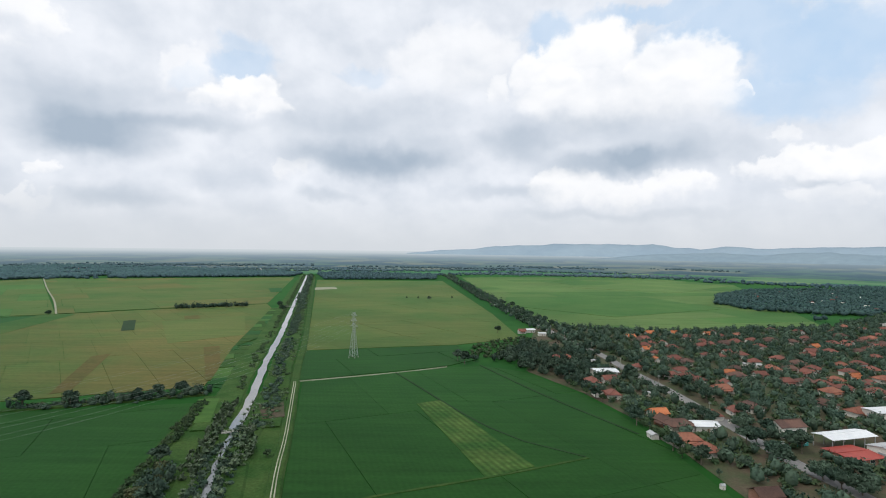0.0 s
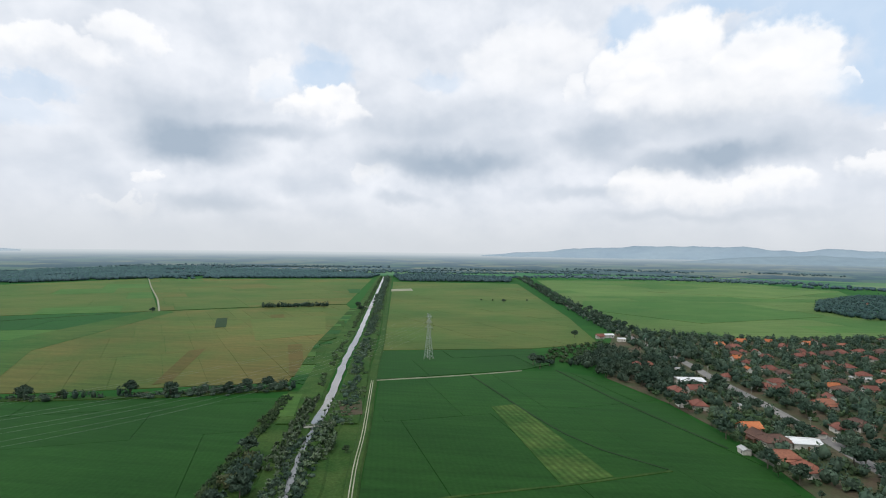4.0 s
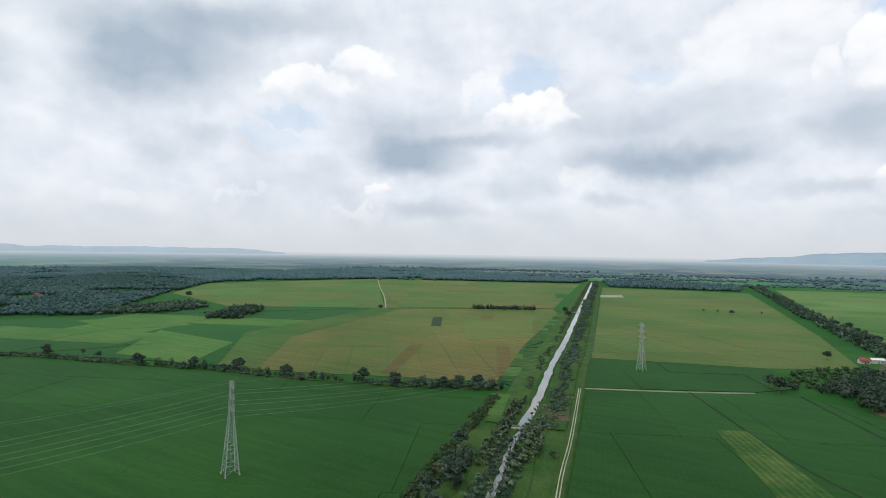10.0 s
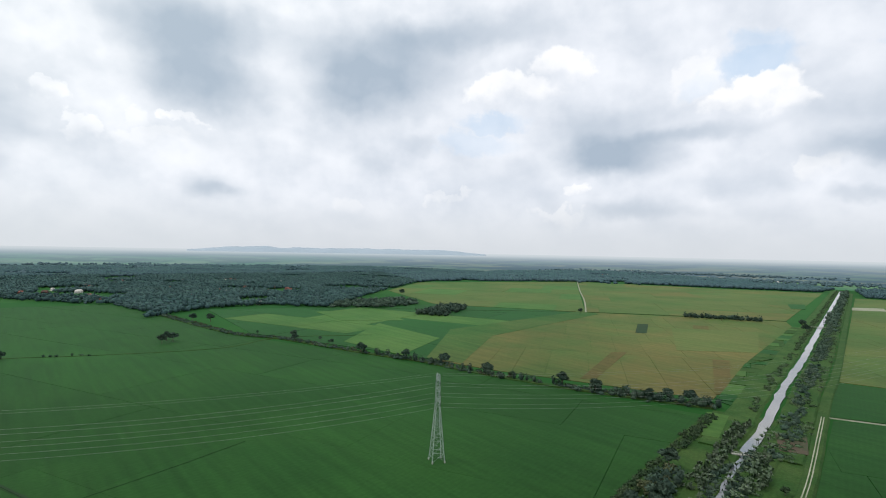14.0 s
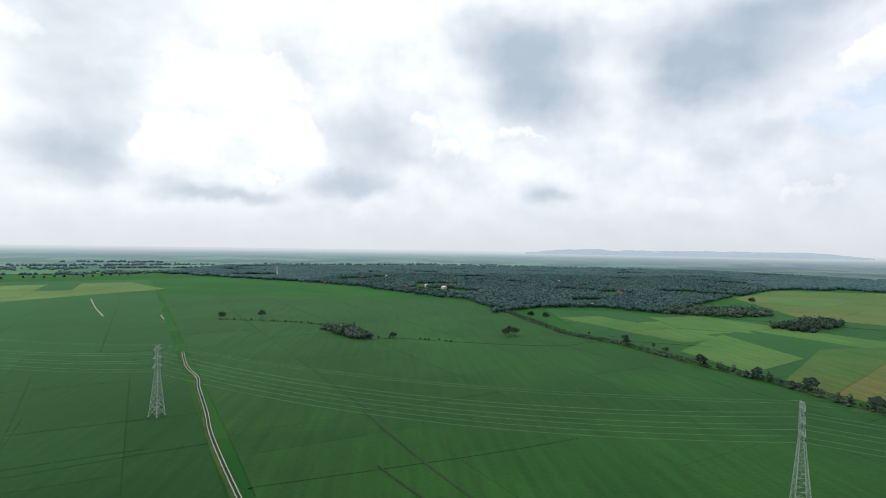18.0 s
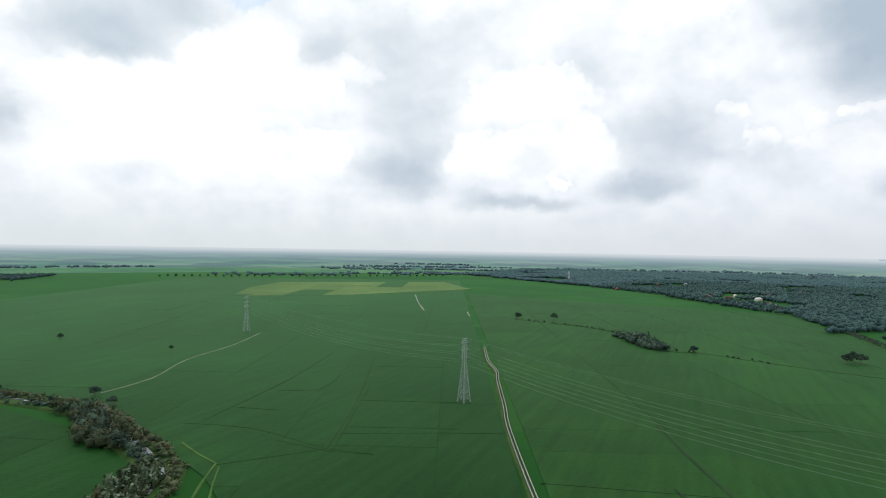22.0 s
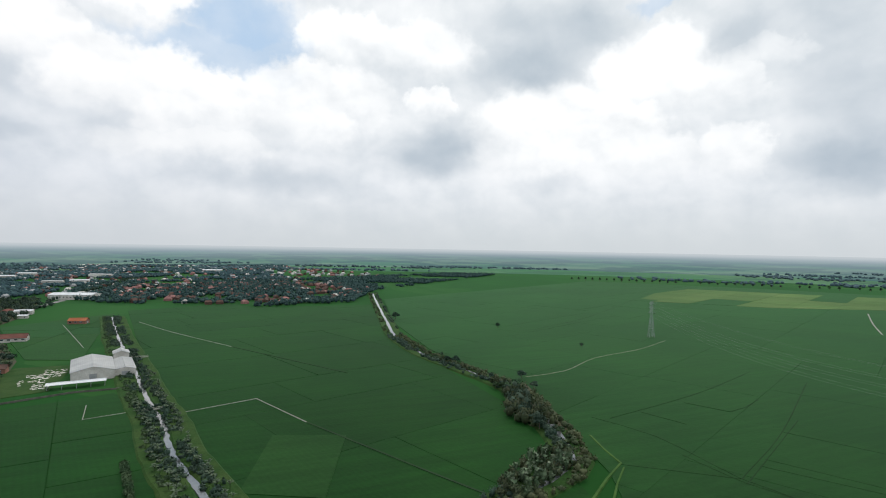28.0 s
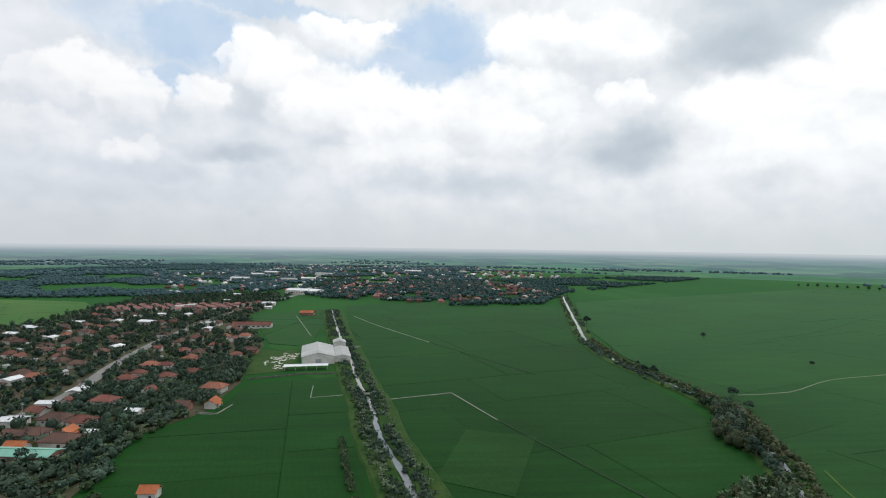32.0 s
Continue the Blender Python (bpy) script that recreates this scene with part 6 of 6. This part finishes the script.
YARDS = [(40, 112, -475, -376), (170, 210, 226, 266), (130, 205, -610, -560), (92, 114, -306, -278)]


# ================= larger buildings =================
def hall(name, label, x, y, turn, lx, ly, wall, rise, roofmat, wallmat, category="warehouse", open_sides=False, over=0.5, windows=True):
    ob = thing(name, label, category)
    ob.matrix_basis = pose(x, y, 0.25, 0, 0, turn)
    if open_sides:
        for sx in (-1, 1):
            for k in range(5):
                bm = bmesh.new()
                px, py = sx * (lx / 2 - 0.3), -ly / 2 + 0.3 + k * (ly - 0.6) / 4
                box(bm, px - 0.14, px + 0.14, py - 0.14, py + 0.14, -0.2, wall)
                part("post", bm, SHEET_GREY, ob)
    else:
        bm = bmesh.new()
        box(bm, -lx / 2, lx / 2, -ly / 2, ly / 2, -0.2, wall)
        for s in (-1, 1):
            y0, y1 = sorted((s * ly / 2, s * (ly / 2 - 0.2)))
            vs = [[bm.verts.new(p) for p in ((-lx / 2, q, wall), (lx / 2, q, wall), (0, q, wall + rise - 0.25))] for q in (y0, y1)]
            bm.faces.new(vs[0])
            bm.faces.new(vs[1][::-1])
        part("wall", bm, wallmat, ob)
        for k in range(int(ly / 5) if windows else 0):
            window_part(ob, -lx / 2, -ly / 2 + 2.5 + 5 * k, wall * 0.45, "w", 2.4, 1.2)
            window_part(ob, lx / 2, -ly / 2 + 2.5 + 5 * k, wall * 0.45, "e", 2.4, 1.2)
        bm = bmesh.new()
        box(bm, -2, 2, ly / 2, ly / 2 + 0.1, 0, min(4, wall * 0.7))
        part("gate", bm, SHEET_GREY, ob)
    bm = bmesh.new()
    roof_mesh(bm, lx, ly, wall + 0.05, rise, over, 0.0, 0.18)
    roof = part("roof", bm, roofmat, ob)
    bm = bmesh.new()
    bar(bm, (0, -ly / 2 - over, wall + rise + 0.08), (0, ly / 2 + over, wall + rise + 0.08), 0.22, None, 6)
    part("ridge_cap", bm, roofmat, roof)
    return ob


hall("warehouse", "large pale warehouse with a dull white gable roof beside the canal", 69, -430, 10, 24, 46, 5.6, 3.2, SHEET_DULL, PLASTER)
hall("warehouse_wing", "lower pale wing built against the warehouse", 51, -432, 10, 12, 38, 4.6, 1.5, SHEET_DULL, PLASTER)
hall("warehouse_annexe", "small pale annexe behind the warehouse", 57, -468, 10, 10, 13, 6.4, 2.0, SHEET_DULL, PLASTER)
hall("loading_shed", "long low shed with a bright white roof before the warehouse", 71, -392, 98, 7, 30, 3.0, 0.5, SHEET_WHITE, PLASTER, "shed", True)
hall("long_warehouse", "long far warehouse under a white roof", 182, -985, 72, 30, 62, 7, 2.5, SHEET_WHITE, PLASTER)
hall("school", "long low building under a red tiled roof", 163, -585, 92, 11, 40, 3.4, 3.0, TILE_RED, PLASTER, "school")
hall("field_hut", "small brick hut under an orange roof in the rice", 124, -690, 80, 11, 17, 3.6, 2.4, TILE_ORANGE, BRICK_RAW, "hut")
hall("green_roof_hall", "long hall under a sea-green sheet roof", 155, -228, 84, 9, 30, 4.2, 1.2, SHEET_GREEN, BRICK_RAW, "hall")
hall("workshop_canopy", "open workshop canopy under a white sheet roof", 188, 251, 105, 10, 26, 5.6, 1.0, SHEET_WHITE, PLASTER, "workshop", True)
hall("workshop", "workshop hall under a grey sheet roof", 203, 237, 105, 14, 22, 4.6, 1.4, SHEET_GREY, PLASTER, "workshop")
hall("workshop_lean_to", "low lean-to under a red sheet roof", 180, 235, 105, 15, 17, 3.0, 0.6, SHEET_RED, BRICK_RAW, "shed")
hall("white_block", "white two-storey block with a flat pitched roof", 243, 292, 100, 10, 24, 5.6, 0.5, SHEET_WHITE, PLASTER, "building")
hall("shophouse", "two-storey house under a weathered brown roof", 171, 266, 100, 9, 14, 5.2, 2.4, TILE_BROWN, PLASTER, "house")
hall("teal_shop", "small teal-painted roadside shop", 168, 253, 100, 4, 7, 2.8, 0.4, PLASTER_TEAL, PLASTER_TEAL, "shop")
hall("far_white_hall", "long far hall under a white roof", 560, 640, 80, 18, 60, 6, 1.5, SHEET_WHITE, PLASTER)
# pale halls of the southern town
for x, y, turn, lx, ly, roofmat in ((398, -1323, 84, 16, 44, SHEET_WHITE), (278, -1300, 84, 14, 36, SHEET_DULL), (404, -1500, 80, 16, 30, SHEET_WHITE), (237, -1325, 95, 16, 34, SHEET_WHITE), (-21, -1780, 88, 16, 55, SHEET_WHITE),
                                    (234, -1550, 70, 18, 50, SHEET_DULL), (396, -1615, 84, 18, 38, SHEET_WHITE), (198, -794, 90, 9, 18, SHEET_WHITE), (299, -753, 150, 10, 34, SHEET_DULL), (212, -594, 100, 9, 14, SHEET_DULL)):
    hall("town_hall_shed", "pale sheet-roofed hall between the trees of the southern town", x, y, turn, lx, ly, 4.0 if y > -900 else 7.5, 1.5, roofmat, PLASTER, "hall", windows=False)
# walls round the warehouse yard and the new house
def yard_wall(pts, label, material=WALL_OLD):
    tagged(ribbon("yard_wall", pts, 0.2, 0.0, 1.1, material, 8, 0.02, straight=True), label, "wall", "yard walls", "structure")


yard_wall([(40, -378), (70, -377), (104, -362)], "low weathered grey yard wall along the field")
yard_wall([(108, -290), (98, -288), (95, -304)], "low grey wall round the new house", CONCRETE)
yard_wall([(103, 268), (106, 256), (109, 244)], "low grey wall at the village edge")
# small mast above the western woods
mast = thing("mosque_tower", "white round tower above the western woods", "tower")
bm = bmesh.new()
bar(bm, (0, 0, 0), (0, 0, 26), 2.6, 1.8, 10)
part("shaft", bm, PLASTER, mast)
bm = bmesh.new()
bar(bm, (0, 0, 26), (0, 0, 30), 2.6, 0.3, 10)
part("dome", bm, SHEET_GREY, mast)
mast.matrix_basis = pose(-1580, -330, 0)

# ================= woods and growth =================
far_roofs("scattered red and white roofs in the western woods", [(-760, 150), (-830, 330), (-1000, 500), (-1500, 600), (-1700, 0), (-1400, -250), (-1000, 120)], 90, 1, ((TILE_RED, 0.45), (PLASTER, 0.3), (TILE_BROWN, 0.25)))
far_roofs("scattered roofs of the far southern village", [(110, -900), (-60, -820), (-210, -850), (-310, -1050), (-300, -1300), (180, -1250)], 260, 2, ((TILE_BROWN, 0.65), (TILE_ROSE, 0.25), (PLASTER, 0.10)))
far_roofs("scattered roofs of the far southern town", [(150, -1050), (-250, -1350), (-500, -1500), (-300, -2200), (400, -2300), (700, -1500), (420, -960)], 560, 3, ((TILE_BROWN, 0.3), (SHEET_GREY, 0.35), (TILE_ROSE, 0.2), (PLASTER, 0.15)))
far_roofs("scattered roofs of the far eastern village", [(520, 800), (640, 1150), (1100, 1300), (1200, 1000), (700, 800)], 60, 4, ((TILE_RED, 0.6), (PLASTER, 0.4)))
far_roofs("white roofs far across the northern woods", [(-1000, 1450), (-500, 1700), (-700, 2100), (-1500, 2200)], 30, 5, ((PLASTER, 0.5), (TILE_RED, 0.5)))

thicket("village_trees", "dense dark green trees between the eastern houses", E_GROWTH, 8.8, 2.8, 6.2, 1, LEAF, 46, 0.72)
thicket("village_shrubs", "light green garden growth between the eastern houses", E_GROWTH, 10.0, 2.0, 3.0, 2, LEAF_LIGHT, 36, 0.74)
thicket("village_trees", "dense dark green trees between the southern houses", S_VILLAGE, 10.5, 2.5, 5.4, 3, LEAF, 52, 0.78)
thicket("village_shrubs", "light green garden growth between the southern houses", S_VILLAGE, 11.0, 2.4, 3.6, 4, LEAF_LIGHT, 24, 0.62)
thicket("grove", "dense dark grove at the field edge", [(40, 436), (66, 398), (90, 345), (118, 370), (120, 470), (80, 520), (60, 470)], 7.5, 3.0, 6.5, 5, LEAF, 48, 0.85, gaps=0.3)
thicket("orchard", "light green orchard growth before the road", [(20, 440), (62, 440), (90, 540), (80, 560), (30, 500)], 7.0, 2.4, 2.8, 6, LEAF_LIGHT, 20, 0.7)
thicket("village_growth", "light green growth behind the rice edge", [(112, 230), (126, 240), (136, 330), (106, 350), (100, 310)], 6.0, 2.4, 3.4, 7, LEAF_LIGHT, 30, 0.6)
thicket("garden_growth", "dense growth along the southern village edge", [(108, -200), (126, -262), (108, -294), (110, -356), (130, -440), (190, -400), (180, -280), (150, -200)], 6.5, 2.6, 4.4, 8, LEAF, 30, 0.7)
thicket("garden_growth", "light green growth along the southern village edge", [(106, -190), (120, -258), (108, -294), (110, -356), (126, -420), (150, -330), (140, -200)], 7.5, 2.2, 3.2, 9, LEAF_LIGHT, 30, 0.7)
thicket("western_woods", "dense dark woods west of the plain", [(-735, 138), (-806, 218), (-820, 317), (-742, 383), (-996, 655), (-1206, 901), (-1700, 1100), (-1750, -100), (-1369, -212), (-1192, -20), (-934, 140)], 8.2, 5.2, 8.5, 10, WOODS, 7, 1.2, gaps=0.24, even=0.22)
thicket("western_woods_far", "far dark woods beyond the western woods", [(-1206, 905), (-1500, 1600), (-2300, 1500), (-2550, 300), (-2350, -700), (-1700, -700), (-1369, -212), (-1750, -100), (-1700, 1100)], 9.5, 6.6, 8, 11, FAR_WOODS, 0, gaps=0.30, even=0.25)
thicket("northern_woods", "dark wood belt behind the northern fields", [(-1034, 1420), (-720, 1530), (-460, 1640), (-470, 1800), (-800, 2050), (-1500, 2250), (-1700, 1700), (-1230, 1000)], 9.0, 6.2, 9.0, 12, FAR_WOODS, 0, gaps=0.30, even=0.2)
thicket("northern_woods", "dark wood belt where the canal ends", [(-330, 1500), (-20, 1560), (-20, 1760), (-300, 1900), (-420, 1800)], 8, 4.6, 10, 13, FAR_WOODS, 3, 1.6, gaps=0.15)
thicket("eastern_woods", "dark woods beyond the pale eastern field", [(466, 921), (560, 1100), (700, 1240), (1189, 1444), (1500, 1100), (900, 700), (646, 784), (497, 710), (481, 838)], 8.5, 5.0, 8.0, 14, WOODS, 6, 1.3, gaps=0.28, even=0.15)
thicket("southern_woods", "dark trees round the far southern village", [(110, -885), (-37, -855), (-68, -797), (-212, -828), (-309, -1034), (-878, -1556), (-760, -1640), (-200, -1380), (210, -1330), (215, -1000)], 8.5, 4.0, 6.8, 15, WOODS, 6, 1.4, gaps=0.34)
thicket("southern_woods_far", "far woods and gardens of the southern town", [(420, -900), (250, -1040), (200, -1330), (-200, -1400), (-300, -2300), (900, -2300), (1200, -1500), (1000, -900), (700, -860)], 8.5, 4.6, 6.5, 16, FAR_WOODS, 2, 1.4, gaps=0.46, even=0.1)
thicket("copse", "dark oval copse in the fields", [(-600, 445), (-565, 470), (-628, 575), (-662, 545)], 7, 4.5, 8, 17, LEAF, 25, 1.0)
thicket("copse", "long dark copse by the western woods", [(-690, 470), (-740, 390), (-790, 430), (-790, 560), (-720, 540)], 9, 5, 8, 18, LEAF, 20, 1.2)
thicket("copse", "small dark copse in the green plain", [(-590, -75), (-530, -40), (-525, -15), (-600, -45)], 5, 3.2, 6, 19, LEAF, 25, 0.9)
COPSE = [(-184, -292), (-170, -290), (-148, -246), (-150, -222), (-162, -226), (-174, -262)]
GROVE = [(-150, -198), (-136, -176), (-104, -162), (-100, -174), (-128, -194)]
thicket("stream_copse", "dense olive copse at the bend of the stream", COPSE, 5.0, 2.4, 6.5, 49, LEAF_DRY, 44, 0.6)
thicket("stream_copse", "dense dark copse at the bend of the stream", COPSE, 6.0, 2.6, 7.0, 50, LEAF, 44, 0.6)
thicket("stream_grove", "tall olive green growth over the stream", GROVE, 4.4, 1.6, 4.6, 51, LEAF_DRY, 36, 0.6)
thicket("stream_grove", "tall banana growth over the stream", GROVE, 4.0, 1.0, 4.6, 52, BANANA, 30, 0.95)
thicket("ditch_copse", "clump of dark trees on the overgrown ditch", [(-142, 322), (-196, 302), (-199, 310), (-146, 333)], 5.0, 2.6, 5.6, 53, LEAF, 44, 0.6)
thicket("bank_copse", "clump of dark and olive trees by the lower canal", [(-116, 216), (-104, 212), (-96, 184), (-104, 180)], 4.6, 2.4, 6.0, 54, LEAF, 44, 0.6)
thicket("far_copse", "dark hedge beyond the western rice", [(-1000, 60), (-900, 160), (-1050, 130), (-1230, -30), (-1180, -60)], 12, 6, 8, 20, WOODS, 8, 1.5)
rb = np.random.default_rng(99)
for k in range(90):
    # broken tree belts over the far plain
    turn = rb.uniform(-45, 222)
    a, r, w = radians(turn), 1650 + 1150 * rb.uniform(0, 1) ** 0.8, rb.uniform(90, 420)
    c = np.array([-math.sin(a) * r, math.cos(a) * r])
    t = np.array([math.cos(a + rb.uniform(-0.25, 0.25)), math.sin(a + rb.uniform(-0.25, 0.25))])
    if 95 < turn < 185 and k % 3:
        continue
    n = int(w / 6)
    q = c + t * rb.uniform(-w, w, (n * 2, 1)) + rb.normal(0, 30, (n * 2, 2))
    h = rb.uniform(5, 9, n * 2)
    zz = np.array([rise_at(math.hypot(*p)) for p in q])
    v, tr = clumps(np.stack([q[:, 0], q[:, 1], zz + h * 0.4], 1), np.stack([h * 0.85, h * 0.85, h * 0.6], 1), rb, 1, 0)
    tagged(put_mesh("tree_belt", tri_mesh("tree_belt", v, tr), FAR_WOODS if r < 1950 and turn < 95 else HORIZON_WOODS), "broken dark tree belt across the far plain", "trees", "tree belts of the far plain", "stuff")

BANK_W, BANK_E = 11, -10
strip("banana_grove", "dense banana growth on the canal strip", [(-119, 305), (-109, 262), (-103, 228), (-98, 205)], 7, 3.0, 0.9, 3.0, 41, BANANA, 0, 22, 1.0)
strip("banana_grove", "dense banana growth beside the track", [(-93, 264), (-87, 240), (-82, 218)], 7, 3.0, 0.9, 2.8, 43, BANANA, 0, 22, 1.0)
strip("ditch_trees", "dark trees on the overgrown ditch", [(-143, 328), (-208, 302), (-277, 280), (-346, 268), (-403, 248)], 6, 5.0, 2.3, 4.8, 44, LEAF, 3, 40, 0.6)
strip("bank_shrubs", "dark shrubs along the canal's west bank", CANAL, 8, 3.2, 1.9, 2.6, 21, LEAF, BANK_W)
strip("bank_shrubs", "light green reeds along the canal's west bank", CANAL, 12, 3.6, 1.6, 1.6, 22, LEAF_LIGHT, BANK_W + 2)
strip("bank_shrubs", "shrubs along the canal's east bank", CANAL, 5, 3.2, 1.6, 2.0, 23, LEAF_LIGHT, BANK_E + 1)
strip("bank_shrubs", "dark trees along the far canal", CANAL[:3], 10, 6, 4.0, 7.0, 24, LEAF, BANK_W, 14, 1.1)
strip("bank_shrubs", "dark shrubs along the narrow canal", CANAL_LOW, 6, 2.4, 1.5, 2.2, 25, LEAF, 4.6)
strip("bank_shrubs", "dark shrubs along the narrow canal", CANAL_LOW, 6, 2.4, 1.5, 2.2, 26, LEAF, -4.6)
strip("bank_shrubs", "light shrubs along the narrow canal", CANAL_LOW, 6, 3.0, 1.3, 1.7, 27, LEAF_LIGHT, 7)
strip("stream_shrubs", "olive shrubs along the winding stream", STREAM[3:], 7, 2.8, 1.8, 2.8, 28, LEAF_DRY, 4.5)
strip("stream_shrubs", "dark shrubs along the winding stream", STREAM[3:], 7, 2.8, 1.8, 2.8, 29, LEAF, -4.0)
strip("stream_shrubs", "low shrubs along the far stream", STREAM[:4], 4, 4.0, 1.6, 2.2, 45, LEAF, 6.5)
strip("stream_shrubs", "low shrubs along the far stream", STREAM[:4], 3, 4.5, 1.6, 2.0, 46, LEAF_DRY, -6.0)
thicket("village_bananas", "pale green banana growth between the eastern houses", E_GROWTH, 15.0, 0.9, 3.4, 47, BANANA, 26, 1.1)
thicket("village_bananas", "pale green banana growth between the southern houses", S_VILLAGE, 16.0, 0.9, 3.4, 48, BANANA, 26, 1.1)
strip("ditch_shrubs", "dark shrubs along the overgrown ditch", [(-143, 326), (-208, 300), (-277, 278), (-346, 266), (-403, 246), (-510, 217), (-560, 190), (-668, 174), (-811, 158)], 8, 3.2, 1.7, 2.2, 30, LEAF, 2)
strip("ditch_shrubs", "olive weeds along the overgrown ditch", [(-143, 326), (-208, 300), (-277, 278), (-346, 266), (-403, 246), (-510, 217), (-560, 190), (-668, 174), (-811, 158)], 7, 3.4, 1.4, 1.3, 31, LEAF_DRY, -1)
strip("hedge_row", "clipped light green crop row between field and canal strip", [(-137, 308), (-128, 261), (-120, 225), (-112, 185), (-95, 120)], 6, 1.8, 1.1, 1.6, 32, LEAF_LIGHT, 1.0)
strip("hedge_row", "crop row of tall maize beside the village field", [(17, -185), (18.8, -195), (24, -222), (28.9, -249.5)], 2.0, 0.7, 0.75, 1.3, 35, LEAF_LIGHT)
strip("plain_shrubs", "scattered shrubs along a winding bund", [(-667, -203), (-638, -104), (-601, -63), (-527, -29), (-534, 3), (-513, 56)], 3, 6, 1.6, 2.0, 34, LEAF)
strip("far_hedge", "far hedge along the edge of the western rice", [(-811, 158), (-934, 120), (-1190, -40), (-1369, -230)], 10, 7, 3.5, 4.5, 35, WOODS, 0, 6, 1.2)
strip("road_trees", "dense dark trees lining the village road", ROAD_E[6:], 9, 5, 3.2, 6.5, 36, LEAF, -9, 16, 1.0)
strip("road_trees", "dense dark trees lining the village road", ROAD_E[6:], 9, 5, 3.2, 6.5, 37, LEAF, 9, 16, 1.0)
strip("road_trees", "dark trees lining the southern road", ROAD_S[1:], 6, 6, 2.8, 5.5, 38, LEAF, 9, 16, 0.9)
strip("road_trees", "dark trees lining the southern road", ROAD_S[1:], 6, 6, 2.8, 5.5, 39, LEAF, -9, 16, 0.9)
strip("cross_path_trees", "dark trees along the cross path", [(-297, 815), (-330, 795), (-380, 768)], 8, 4, 3.5, 6, 40, LEAF, 0, 16, 1.0)
